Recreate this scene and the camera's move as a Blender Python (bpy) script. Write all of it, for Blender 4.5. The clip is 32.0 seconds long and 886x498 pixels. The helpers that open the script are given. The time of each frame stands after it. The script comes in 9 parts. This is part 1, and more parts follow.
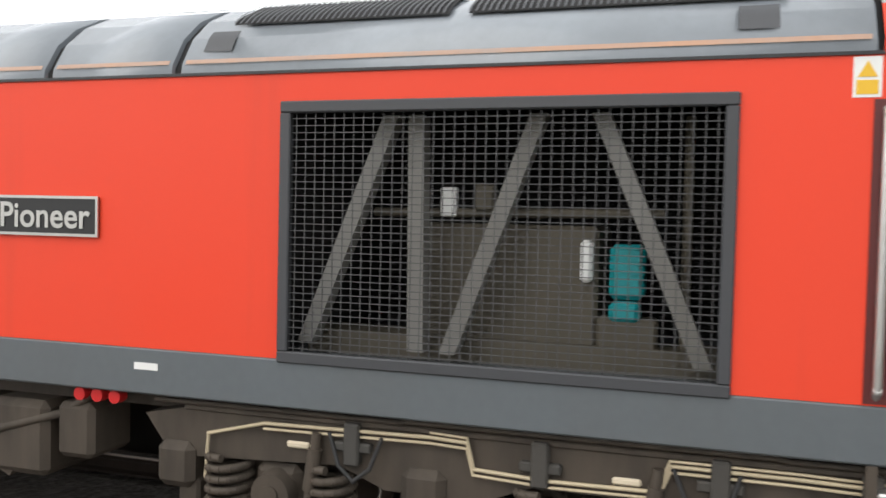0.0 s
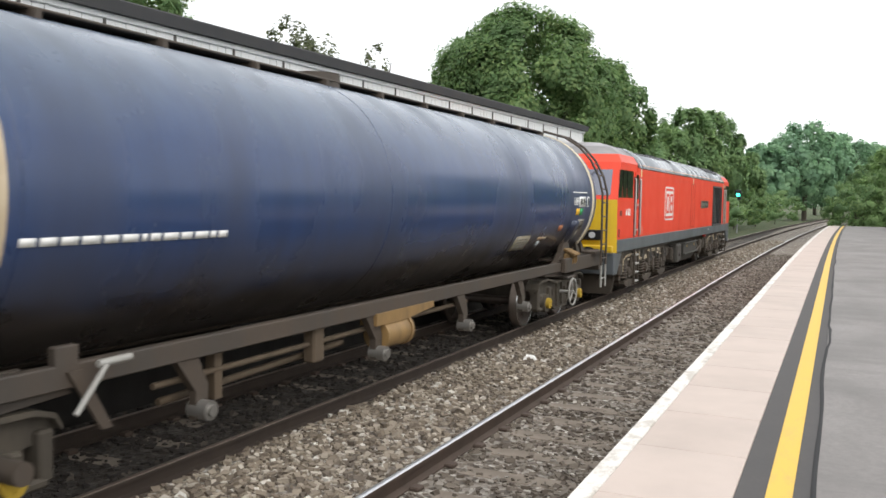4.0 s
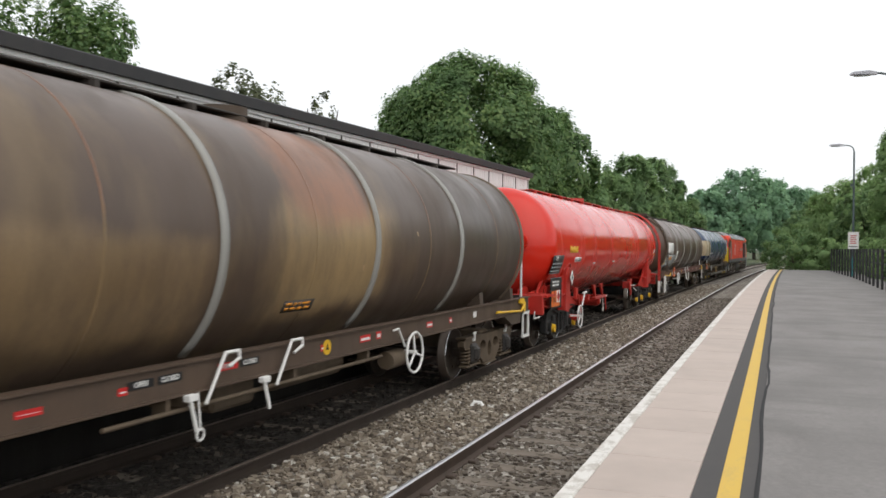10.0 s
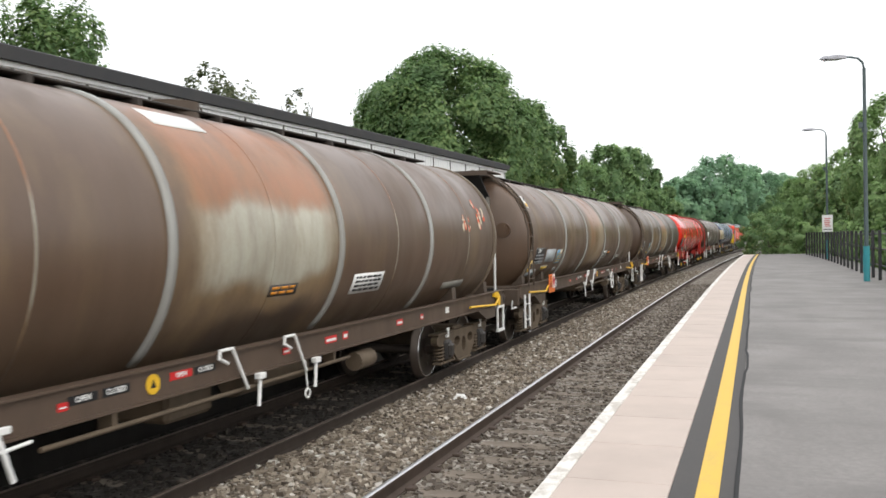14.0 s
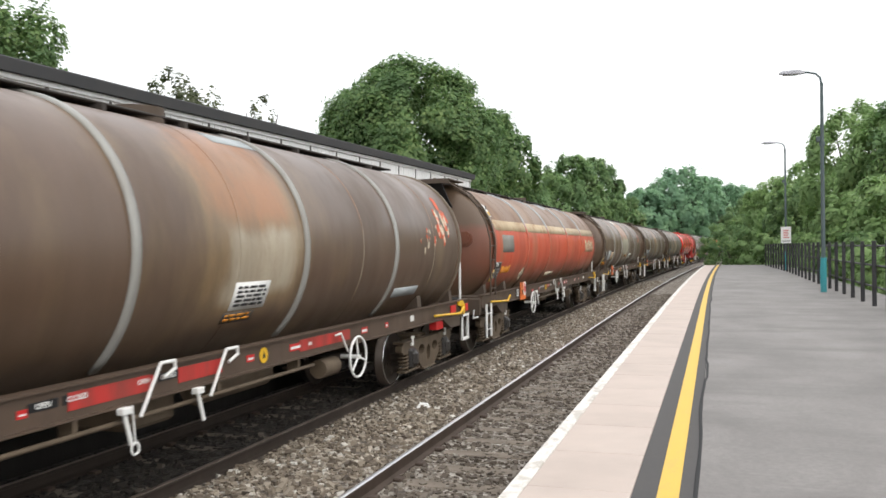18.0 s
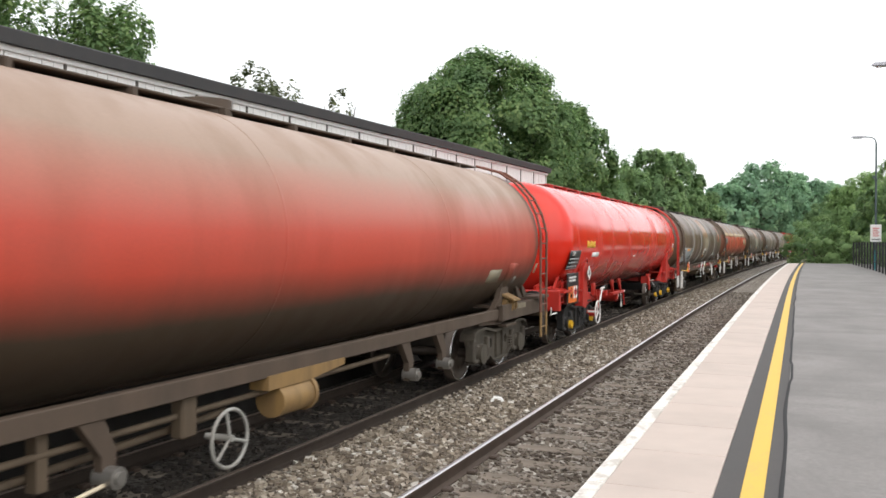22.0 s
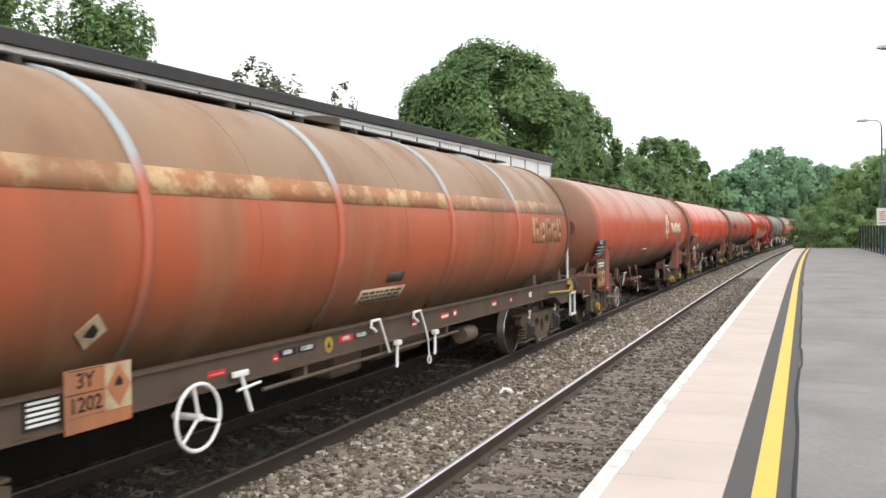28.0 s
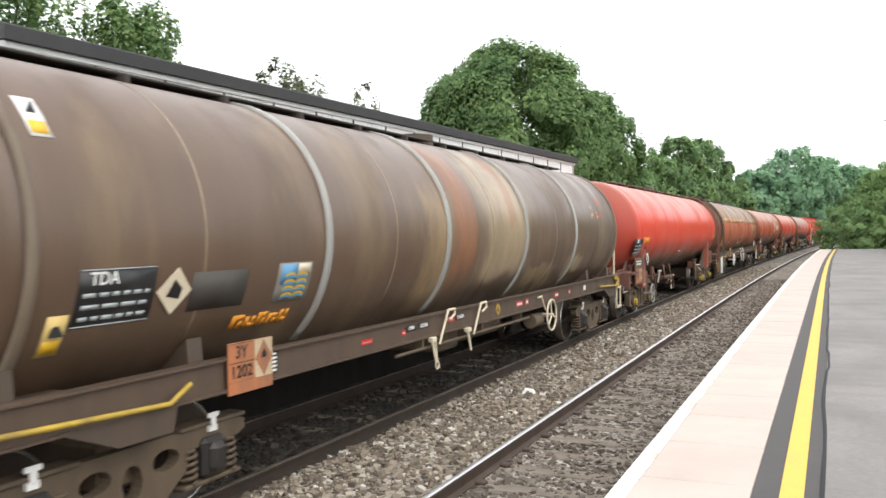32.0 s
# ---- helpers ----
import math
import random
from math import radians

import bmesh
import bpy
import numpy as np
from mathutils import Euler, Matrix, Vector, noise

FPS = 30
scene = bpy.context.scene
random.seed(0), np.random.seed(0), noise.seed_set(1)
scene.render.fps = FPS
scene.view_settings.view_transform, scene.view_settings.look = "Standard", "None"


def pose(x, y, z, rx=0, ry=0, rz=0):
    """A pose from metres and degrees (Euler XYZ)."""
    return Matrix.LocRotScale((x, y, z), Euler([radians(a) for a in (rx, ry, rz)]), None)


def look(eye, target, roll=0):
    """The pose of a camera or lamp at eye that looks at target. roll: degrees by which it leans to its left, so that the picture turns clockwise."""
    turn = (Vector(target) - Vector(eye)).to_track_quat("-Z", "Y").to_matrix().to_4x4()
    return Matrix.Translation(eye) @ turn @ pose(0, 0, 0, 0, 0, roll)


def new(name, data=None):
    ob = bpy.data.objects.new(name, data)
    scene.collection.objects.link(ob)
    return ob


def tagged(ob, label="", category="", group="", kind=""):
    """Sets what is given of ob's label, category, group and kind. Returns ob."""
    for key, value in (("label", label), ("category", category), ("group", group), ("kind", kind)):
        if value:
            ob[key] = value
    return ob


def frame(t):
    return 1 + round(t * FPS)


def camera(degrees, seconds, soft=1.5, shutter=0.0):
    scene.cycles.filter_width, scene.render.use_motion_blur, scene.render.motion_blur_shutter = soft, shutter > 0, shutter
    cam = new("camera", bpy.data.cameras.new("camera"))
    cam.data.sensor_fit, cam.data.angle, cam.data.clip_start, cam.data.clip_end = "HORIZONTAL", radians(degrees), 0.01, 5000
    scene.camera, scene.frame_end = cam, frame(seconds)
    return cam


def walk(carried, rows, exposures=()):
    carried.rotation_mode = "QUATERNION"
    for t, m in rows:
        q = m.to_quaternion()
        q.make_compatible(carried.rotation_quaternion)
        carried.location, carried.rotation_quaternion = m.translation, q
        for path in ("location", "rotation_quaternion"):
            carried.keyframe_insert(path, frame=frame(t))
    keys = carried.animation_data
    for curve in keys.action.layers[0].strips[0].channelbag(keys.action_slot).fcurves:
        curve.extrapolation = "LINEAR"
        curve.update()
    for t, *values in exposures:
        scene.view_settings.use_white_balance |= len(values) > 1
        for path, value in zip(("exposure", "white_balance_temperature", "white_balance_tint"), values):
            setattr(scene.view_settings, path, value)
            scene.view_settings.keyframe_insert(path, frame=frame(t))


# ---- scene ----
EYE = (0.0, 0.0, 2.31)
# seconds, yaw to the left of the line's direction, pitch, lean to the left
TURNS = [
    (0, 107.52, -2.08, 1.33), (0.5, 72.64, -2.96, 1.03), (0.8, 53.41, -2.26, 1.28), (1, 44.72, -2.17, 1.06),
    (1.2, 39.78, -2.30, 0.83), (1.6, 37.64, -3.54, 1.45), (2, 37.94, -3.16, 0.45), (2.3, 33.00, -3.34, 0.70),
    (2.5, 30.62, -3.38, 1.32), (3, 27.08, -2.99, 0.91), (3.5, 25.53, -3.62, 0.88), (5.5, 23.64, -1.89, 0.44),
    (6, 23.44, -1.92, 0.30), (6.5, 23.25, -1.90, 0.20), (7, 22.74, -1.85, 0.19), (7.5, 21.69, -1.28, -0.09),
    (8, 21.67, -1.49, 0.73), (8.5, 21.50, -1.55, 1.05), (9, 22.15, -1.31, 0.59), (9.5, 22.24, -1.30, 0.57),
    (10, 21.44, -0.20, 0.57), (10.5, 21.17, -0.06, -0.13), (11, 20.27, 0.19, -0.67), (11.5, 20.21, 0.18, -1.01),
    (12, 20.07, 0.36, -1.25), (12.5, 20.09, -0.22, -1.63), (13, 19.91, -0.83, -1.46), (13.5, 20.05, -0.82, -0.82),
    (14, 20.05, -0.60, -1.08), (14.5, 19.01, -0.56, -1.34), (16.5, 17.33, -0.33, -0.30), (17, 17.40, -0.31, -0.28),
    (17.5, 17.97, 0.13, -0.41), (18, 17.69, -0.05, -0.64), (18.5, 18.06, -0.26, -0.69), (19, 18.21, -0.16, -0.75),
    (19.5, 18.89, 0.18, -0.69), (20, 20.27, -0.42, -1.04), (20.5, 20.00, -1.12, -0.76), (21, 20.31, -1.30, -0.30),
    (21.5, 21.21, -1.04, -0.57), (22, 22.64, -0.47, 0.13), (22.5, 22.61, -0.57, 0.03), (23, 22.64, -0.95, 0.08),
    (23.5, 22.95, -0.54, 0.06), (24, 22.92, -0.80, -0.05), (24.5, 22.19, -0.78, 0.09), (25, 22.25, -0.43, -0.48),
    (25.5, 22.15, -0.52, -0.59), (27.5, 22.96, -1.60, -1.56), (28, 22.98, -1.03, -0.96), (28.5, 22.72, -1.14, -0.44),
    (29, 23.24, -1.38, -0.57), (29.5, 23.88, -0.76, -0.79), (30, 24.22, -0.97, -0.77), (30.5, 23.65, -1.09, -0.76),
    (31, 24.19, -1.47, -0.72), (31.5, 24.47, -1.27, -1.09), (32, 24.45, -0.99, -0.88),
]


# seconds, metres: how the one who holds the camera sways sideways and in height
SWAY = [(0.0, 0.0, 0.0), (2.0, -0.02, 0.0), (3, -0.028, 0.001), (3.5, -0.021, 0.006), (5.5, -0.000, 0.004), (6, 0.001, 0.008), (7, 0.008, 0.003), (8, 0.012, -0.001), (9, 0.012, 0.004), (10, 0.021, -0.002), (11, 0.037, 0.000), (12, 0.053, -0.003), (13, 0.035, -0.001), (14, 0.032, 0.002), (14.5, 0.035, 0.001), (16.5, 0.042, -0.000), (17, 0.044, 0.003), (18, 0.040, -0.002), (19, 0.041, -0.003), (20, 0.031, -0.008), (21, 0.019, -0.007), (22, 0.005, -0.004), (23, -0.006, -0.004), (24, -0.009, -0.004), (25, -0.009, -0.006), (25.5, -0.010, -0.003), (27.5, -0.022, 0.019), (28, -0.016, 0.008), (29, -0.010, 0.007), (30, -0.019, 0.008), (31, -0.021, 0.007), (32, -0.028, 0.011)]


def aim(t, yaw, pitch, roll):
    eye = (EYE[0] + float(np.interp(t, [k[0] for k in SWAY], [k[1] for k in SWAY])), EYE[1], EYE[2] + float(np.interp(t, [k[0] for k in SWAY], [k[2] for k in SWAY])))
    a, p = radians(yaw), radians(pitch)
    d = (-math.sin(a) * math.cos(p), math.cos(a) * math.cos(p), math.sin(p))
    return look(eye, [e + k for e, k in zip(eye, d)], roll)


# seconds, stops: the film camera's automatic exposure
LIGHTNESS = [(0.0, 0.76), (1.0, 0.43), (2.0, 0.26), (3.0, 0.60), (6.0, 0.73), (7.0, 0.57), (8.0, 0.25), (9.0, 0.03), (10.0, 0.2), (11.0, 0.42), (12.0, 0.46), (13.0, 0.62), (17.0, 0.55), (19.0, 0.82), (20.0, 0.58), (21.0, 0.46), (23.0, 0.88), (25.0, 0.75), (28.0, 0.81), (30.0, 0.58), (31.0, 0.80), (32.0, 1.00)]
cam = camera(54.9, 32.0, soft=1.6, shutter=0.12)
walk(cam, [(t, aim(t, a, p, r)) for t, a, p, r in TURNS], exposures=LIGHTNESS)

# ---- light: a bright overcast sky ----
world = bpy.data.worlds.new("overcast_sky")
scene.world = world
world.use_nodes = True
wn, wl = world.node_tree.nodes, world.node_tree.links
wn.clear()
sky = wn.new("ShaderNodeTexSky")
sky.sky_type, sky.sun_disc = "NISHITA", False
sky.sun_elevation, sky.sun_rotation = radians(48), radians(120)
sky.dust_density = 6.0
clear = wn.new("ShaderNodeVectorMath")
clear.operation = "SCALE"
clear.inputs["Scale"].default_value = 0.10
cloud = wn.new("ShaderNodeMix")
cloud.data_type = "RGBA"
cloud.inputs["Factor"].default_value = 0.88
cloud.inputs["B"].default_value = (1.0, 1.02, 1.04, 1)
bg = wn.new("ShaderNodeBackground")
wo = wn.new("ShaderNodeOutputWorld")
wl.new(sky.outputs[0], clear.inputs[0])
wl.new(clear.outputs[0], cloud.inputs["A"])
wl.new(cloud.outputs["Result"], bg.inputs["Color"])
wl.new(bg.outputs[0], wo.inputs[0])
bg.inputs["Strength"].default_value = 1.0
sun_data = bpy.data.lights.new("sun", "SUN")
sun_data.energy, sun_data.angle, sun_data.color = 0.9, radians(75), (1.0, 0.96, 0.9)
sun = new("sun", sun_data)
sun.matrix_basis = look((30, -20, 40), (0, 0, 0))


# ---- materials ----
def mat(name, build=None, color=(0.5, 0.5, 0.5), rough=0.6, metal=0.0, spec=0.5):
    m = bpy.data.materials.new(name)
    m.use_nodes = True
    b = m.node_tree.nodes["Principled BSDF"]
    b.inputs["Base Color"].default_value = (*color, 1)
    b.inputs["Roughness"].default_value = rough
    b.inputs["Metallic"].default_value = metal
    b.inputs["Specular IOR Level"].default_value = spec
    if build:
        build(N(m), b)
    return m


class N:
    """Short hand for node trees."""

    def __init__(self, m):
        self.t = m.node_tree
        self.c = self.t.nodes.new("ShaderNodeTexCoord")

    def obj(self, scale=(1, 1, 1)):
        mp = self.t.nodes.new("ShaderNodeMapping")
        mp.inputs["Scale"].default_value = scale
        self.t.links.new(self.c.outputs["Object"], mp.inputs["Vector"])
        return mp.outputs[0]

    def noise(self, scale, detail=4, stretch=(1, 1, 1), rough=0.55, world_space=False):
        n = self.t.nodes.new("ShaderNodeTexNoise")
        n.inputs["Scale"].default_value, n.inputs["Detail"].default_value, n.inputs["Roughness"].default_value = scale, detail, rough
        if world_space:
            g = self.t.nodes.new("ShaderNodeNewGeometry")
            mp = self.t.nodes.new("ShaderNodeMapping")
            mp.inputs["Scale"].default_value = stretch
            self.t.links.new(g.outputs["Position"], mp.inputs["Vector"])
            self.t.links.new(mp.outputs[0], n.inputs["Vector"])
        else:
            self.t.links.new(self.obj(stretch), n.inputs["Vector"])
        return n.outputs["Fac"]

    def vor(self, scale, stretch=(1, 1, 1), out="Distance"):
        n = self.t.nodes.new("ShaderNodeTexVoronoi")
        n.inputs["Scale"].default_value = scale
        self.t.links.new(self.obj(stretch), n.inputs["Vector"])
        return n.outputs[out]

    def axis(self, k):
        s = self.t.nodes.new("ShaderNodeSeparateXYZ")
        self.t.links.new(self.c.outputs["Object"], s.inputs[0])
        return s.outputs[k]

    def rand(self):
        return self.t.nodes.new("ShaderNodeObjectInfo").outputs["Random"]

    def island(self):
        return self.t.nodes.new("ShaderNodeNewGeometry").outputs["Random Per Island"]

    def math(self, op, a, b=0.0, c=None):
        n = self.t.nodes.new("ShaderNodeMath")
        n.operation = op
        for k, v in enumerate((a, b) if c is None else (a, b, c)):
            if isinstance(v, (int, float)):
                n.inputs[k].default_value = v
            else:
                self.t.links.new(v, n.inputs[k])
        return n.outputs[0]

    def ramp(self, fac, stops, ease="LINEAR"):
        n = self.t.nodes.new("ShaderNodeValToRGB")
        n.color_ramp.interpolation = ease
        e = n.color_ramp.elements
        while len(e) < len(stops):
            e.new(0.5)
        for el, (p, c) in zip(e, stops):
            el.position = p
            el.color = (c, c, c, 1) if isinstance(c, (int, float)) else (*c, 1)
        self.t.links.new(fac, n.inputs[0])
        return n.outputs[0]

    def mix(self, fac, a, b, mode="MIX"):
        n = self.t.nodes.new("ShaderNodeMix")
        n.data_type, n.blend_type = "RGBA", mode
        for k, v in ((0, fac), (6, a), (7, b)):
            if isinstance(v, (int, float)):
                n.inputs[k].default_value = v
            elif isinstance(v, tuple):
                n.inputs[k].default_value = (*v, 1)
            else:
                self.t.links.new(v, n.inputs[k])
        return n.outputs[2]

    def to(self, out, b, name):
        self.t.links.new(out, b.inputs[name])

    def bump(self, h, b, strength=0.3, dist=0.01):
        n = self.t.nodes.new("ShaderNodeBump")
        n.inputs["Strength"].default_value, n.inputs["Distance"].default_value = strength, dist
        self.t.links.new(h, n.inputs["Height"])
        self.t.links.new(n.outputs[0], b.inputs["Normal"])


def worn(name, color, dirt, amount=0.5, rough=0.5, scale=3.0, metal=0.0, bump=0.15, streak=(1, 1, 0.25)):
    """Paint or metal with patches of dirt, streaks and fine grain."""
    def build(n, b):
        big = n.noise(scale, 5, streak)
        fine = n.noise(scale * 14, 3)
        f = n.ramp(big, [(0.35, 0.0), (0.75, 1.0)])
        f = n.math("MULTIPLY", f, amount)
        c = n.mix(f, color, dirt)
        c = n.mix(n.math("MULTIPLY", fine, 0.35), c, tuple(k * 0.55 for k in color))
        n.to(c, b, "Base Color")
        n.to(n.math("ADD", n.math("MULTIPLY", big, 0.3), rough - 0.15), b, "Roughness")
        n.bump(fine, b, bump, 0.004)
    return mat(name, build, color, rough, metal)


def plain(name, color, rough=0.5, metal=0.0, vary=0.12):
    def build(n, b):
        f = n.noise(9.0, 4)
        n.to(n.mix(n.math("MULTIPLY", f, vary * 2), color, tuple(k * 0.55 for k in color)), b, "Base Color")
    return mat(name, build, color, rough, metal)


def tank_paint(name, top, mid, low, bands, patches=None, rough=0.45, dirt=(0.075, 0.06, 0.045), dirt_amount=0.35, ends=None, streaks=1.0, stains=(), spec=0.5, block=None):
    """A barrel: colour by height (bands: heights where one tone gives way to the next), uneven edges, rust and run marks."""
    def build(n, b):
        z = n.axis(2)
        wob = n.math("SUBTRACT", n.noise(1.3, 5, (1, 0.6, 0.3)), 0.5)
        run = n.math("SUBTRACT", n.noise(5.0, 3, (1, 1, 0.05)), 0.5)
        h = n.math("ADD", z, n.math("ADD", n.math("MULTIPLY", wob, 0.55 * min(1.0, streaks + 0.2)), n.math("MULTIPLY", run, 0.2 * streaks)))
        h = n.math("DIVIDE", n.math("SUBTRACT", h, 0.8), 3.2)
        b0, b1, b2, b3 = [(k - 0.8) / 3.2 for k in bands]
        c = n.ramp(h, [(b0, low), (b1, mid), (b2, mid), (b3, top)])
        grime = n.ramp(n.noise(1.1, 6, (1, 1, 0.35)), [(0.42, 0.0), (0.72, 1.0)])
        c = n.mix(n.math("MULTIPLY", grime, dirt_amount), c, dirt)
        if patches:
            tone, amount = patches
            p = n.ramp(n.noise(0.55, 5, (1.0, 1.4, 0.5)), [(0.58, 0.0), (0.7, 1.0)])
            c = n.mix(n.math("MULTIPLY", p, amount), c, tone)
        if ends:
            tone, amount, start = ends
            far = n.math("ADD", n.math("ABSOLUTE", n.axis(1)), n.math("MULTIPLY", wob, 0.25))
            f = n.ramp(n.math("SUBTRACT", far, start - 0.5), [(0.42, 0.0), (0.62, 1.0)])
            c = n.mix(n.math("MULTIPLY", f, amount), c, tone)
        if stains:
            warp = n.math("SUBTRACT", n.noise(1.7, 5, (1, 1, 0.35), 0.65), 0.5)
            ys = n.math("ADD", n.axis(1), n.math("MULTIPLY", warp, 1.1))
            zs = n.math("ADD", z, n.math("MULTIPLY", wob, 0.9))
            blot = n.ramp(n.noise(2.6, 5, (1, 1, 0.3), 0.7), [(0.30, 0.40), (0.58, 1.0)])
            for y0, y1, z0, z1, tone, amount in stains:
                fy = n.math("MULTIPLY", n.math("SUBTRACT", 1.0, n.math("ABSOLUTE", n.math("DIVIDE", n.math("SUBTRACT", ys, (y0 + y1) / 2), (y1 - y0) / 2))), 2.2)
                fz = n.math("MULTIPLY", n.math("SUBTRACT", 1.0, n.math("ABSOLUTE", n.math("DIVIDE", n.math("SUBTRACT", zs, (z0 + z1) / 2), (z1 - z0) / 2))), 2.2)
                f = n.math("MULTIPLY", n.ramp(fy, [(0.0, 0.0), (1.0, 1.0)], "EASE"), n.ramp(fz, [(0.0, 0.0), (1.0, 1.0)], "EASE"))
                c = n.mix(n.math("MULTIPLY", n.math("MULTIPLY", f, blot), amount), c, tone)
        if block:
            y0, y1, z0, z1, tone, stain = block
            f = n.math("MULTIPLY", n.math("MULTIPLY", n.math("GREATER_THAN", n.axis(1), y0), n.math("LESS_THAN", n.axis(1), y1)), n.math("MULTIPLY", n.math("GREATER_THAN", z, z0), n.math("LESS_THAN", z, z1)))
            t = n.mix(n.ramp(n.noise(1.5, 5, (1, 1.4, 0.6)), [(0.45, 0.0), (0.72, 1.0)]), tone, stain)
            c = n.mix(f, c, t)
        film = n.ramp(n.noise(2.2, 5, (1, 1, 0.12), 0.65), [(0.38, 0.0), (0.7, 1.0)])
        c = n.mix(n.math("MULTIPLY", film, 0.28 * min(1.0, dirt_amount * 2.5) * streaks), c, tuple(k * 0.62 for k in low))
        fine = n.noise(38.0, 3)
        c = n.mix(n.math("MULTIPLY", fine, 0.22 if dirt_amount > 0.2 else 0.05), c, (0.03, 0.025, 0.02))
        n.to(c, b, "Base Color")
        n.to(n.math("ADD", n.math("MULTIPLY", grime, 0.25), rough), b, "Roughness")
        n.bump(n.noise(0.9, 3, (1, 1, 1)), b, 0.06, 0.02)
    return mat(name, build, mid, rough, 0.0, spec)


DUST = (0.10, 0.066, 0.042)
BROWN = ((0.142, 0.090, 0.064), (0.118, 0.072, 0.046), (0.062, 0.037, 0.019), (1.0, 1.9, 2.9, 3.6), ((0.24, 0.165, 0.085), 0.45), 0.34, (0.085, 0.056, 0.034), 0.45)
# The last tone darkens barrel undersides, one wagon's sooty patch and one's front end.
TAN, PALE, RUSTY, UMBER = (0.26, 0.175, 0.09), (0.44, 0.38, 0.29), (0.30, 0.12, 0.05), (0.050, 0.034, 0.024)
m_brown_w2 = tank_paint("brown_tank_smoky", (0.125, 0.073, 0.052), (0.100, 0.057, 0.040), (0.046, 0.027, 0.016), (1.1, 1.9, 2.9, 3.6), None, 0.32, (0.066, 0.040, 0.027), 0.45, stains=[(-1.8, 4.8, 1.2, 2.4, (0.040, 0.026, 0.017), 0.75), (-8.0, 8.0, 0.8, 1.45, UMBER, 0.8)])
m_faint_patch = worn("faint_patch", (0.19, 0.155, 0.125), (0.105, 0.068, 0.048), 0.8, 0.5, 2.5)
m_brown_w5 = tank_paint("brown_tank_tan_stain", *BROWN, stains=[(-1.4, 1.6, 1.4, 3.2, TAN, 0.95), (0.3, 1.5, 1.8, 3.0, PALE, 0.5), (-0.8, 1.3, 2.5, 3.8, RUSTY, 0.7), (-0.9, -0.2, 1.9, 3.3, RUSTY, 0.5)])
m_brown_w6 = tank_paint("brown_tank_pale_stain", *BROWN, stains=[(-1.8, 2.0, 1.4, 3.5, TAN, 0.9), (-1.4, 1.7, 1.85, 2.85, (0.46, 0.44, 0.36), 1.0), (-1.6, 1.9, 2.6, 3.7, (0.34, 0.14, 0.06), 0.95), (-0.9, 1.2, 0.8, 1.75, UMBER, 0.95)])
m_brown_w8 = tank_paint("brown_tank_run_stain", *BROWN, stains=[(-0.9, 1.9, 1.45, 3.5, TAN, 1.0), (-0.4, 1.6, 1.75, 2.65, PALE, 0.95), (-0.6, 1.5, 2.5, 3.7, (0.34, 0.15, 0.06), 0.9), (1.9, 6.0, 2.4, 3.8, UMBER, 0.25), (-4.0, 1.5, 0.8, 1.6, UMBER, 0.8)])
m_brown_w15 = tank_paint("brown_tank_wide_stain", *BROWN, stains=[(-0.6, 2.0, 1.3, 3.8, (0.38, 0.29, 0.18), 0.85), (-2.4, -1.3, 1.3, 3.2, TAN, 1.0), (-1.5, -0.5, 1.5, 3.7, RUSTY, 0.8), (-0.7, 2.0, 0.8, 1.75, UMBER, 0.9), (0.6, 1.2, 2.3, 3.7, RUSTY, 0.6), (4.1, 5.5, 1.55, 1.95, (0.30, 0.23, 0.13), 0.9), (1.8, 3.8, 1.35, 1.75, (0.26, 0.19, 0.10), 0.9)])
m_brown_dark = tank_paint("dark_brown_tank", (0.100, 0.063, 0.045), (0.084, 0.052, 0.034), (0.046, 0.028, 0.016), (1.0, 1.9, 2.9, 3.6), ((0.22, 0.15, 0.075), 0.5), 0.34, (0.062, 0.042, 0.027), 0.5, stains=[(-1.0, 2.3, 1.4, 2.9, (0.34, 0.23, 0.11), 1.0), (-0.6, 1.7, 2.4, 3.8, RUSTY, 0.8), (-4.6, -1.4, 1.4, 2.5, TAN, 0.8), (3.5, 9.5, 0.9, 3.9, UMBER, 0.75)])
m_orange = tank_paint("orange_tank", (0.20, 0.115, 0.066), (0.56, 0.075, 0.028), (0.11, 0.064, 0.034), (1.35, 2.0, 2.70, 2.85), ((0.36, 0.22, 0.12), 0.35), 0.42, (0.16, 0.07, 0.035), 0.45, (DUST, 0.8, 7.75), streaks=0.4)
# The dark low tone paints the shade under the barrel into the red.
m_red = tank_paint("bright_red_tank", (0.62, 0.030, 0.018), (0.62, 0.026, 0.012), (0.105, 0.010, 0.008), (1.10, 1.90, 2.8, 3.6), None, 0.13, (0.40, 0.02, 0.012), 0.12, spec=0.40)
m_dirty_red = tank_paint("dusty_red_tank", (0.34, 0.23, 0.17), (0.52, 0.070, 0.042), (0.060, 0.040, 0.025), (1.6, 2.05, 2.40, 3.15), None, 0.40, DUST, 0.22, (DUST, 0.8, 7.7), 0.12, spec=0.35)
# Paler tops of the next three reds: dust, plus sky sheen painted in.
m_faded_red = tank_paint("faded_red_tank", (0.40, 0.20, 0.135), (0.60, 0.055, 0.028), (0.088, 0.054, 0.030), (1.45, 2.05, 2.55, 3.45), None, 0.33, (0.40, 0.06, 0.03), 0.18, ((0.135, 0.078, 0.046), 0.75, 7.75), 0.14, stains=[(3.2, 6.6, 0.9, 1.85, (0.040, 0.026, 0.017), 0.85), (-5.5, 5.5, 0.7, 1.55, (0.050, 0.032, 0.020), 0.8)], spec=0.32)
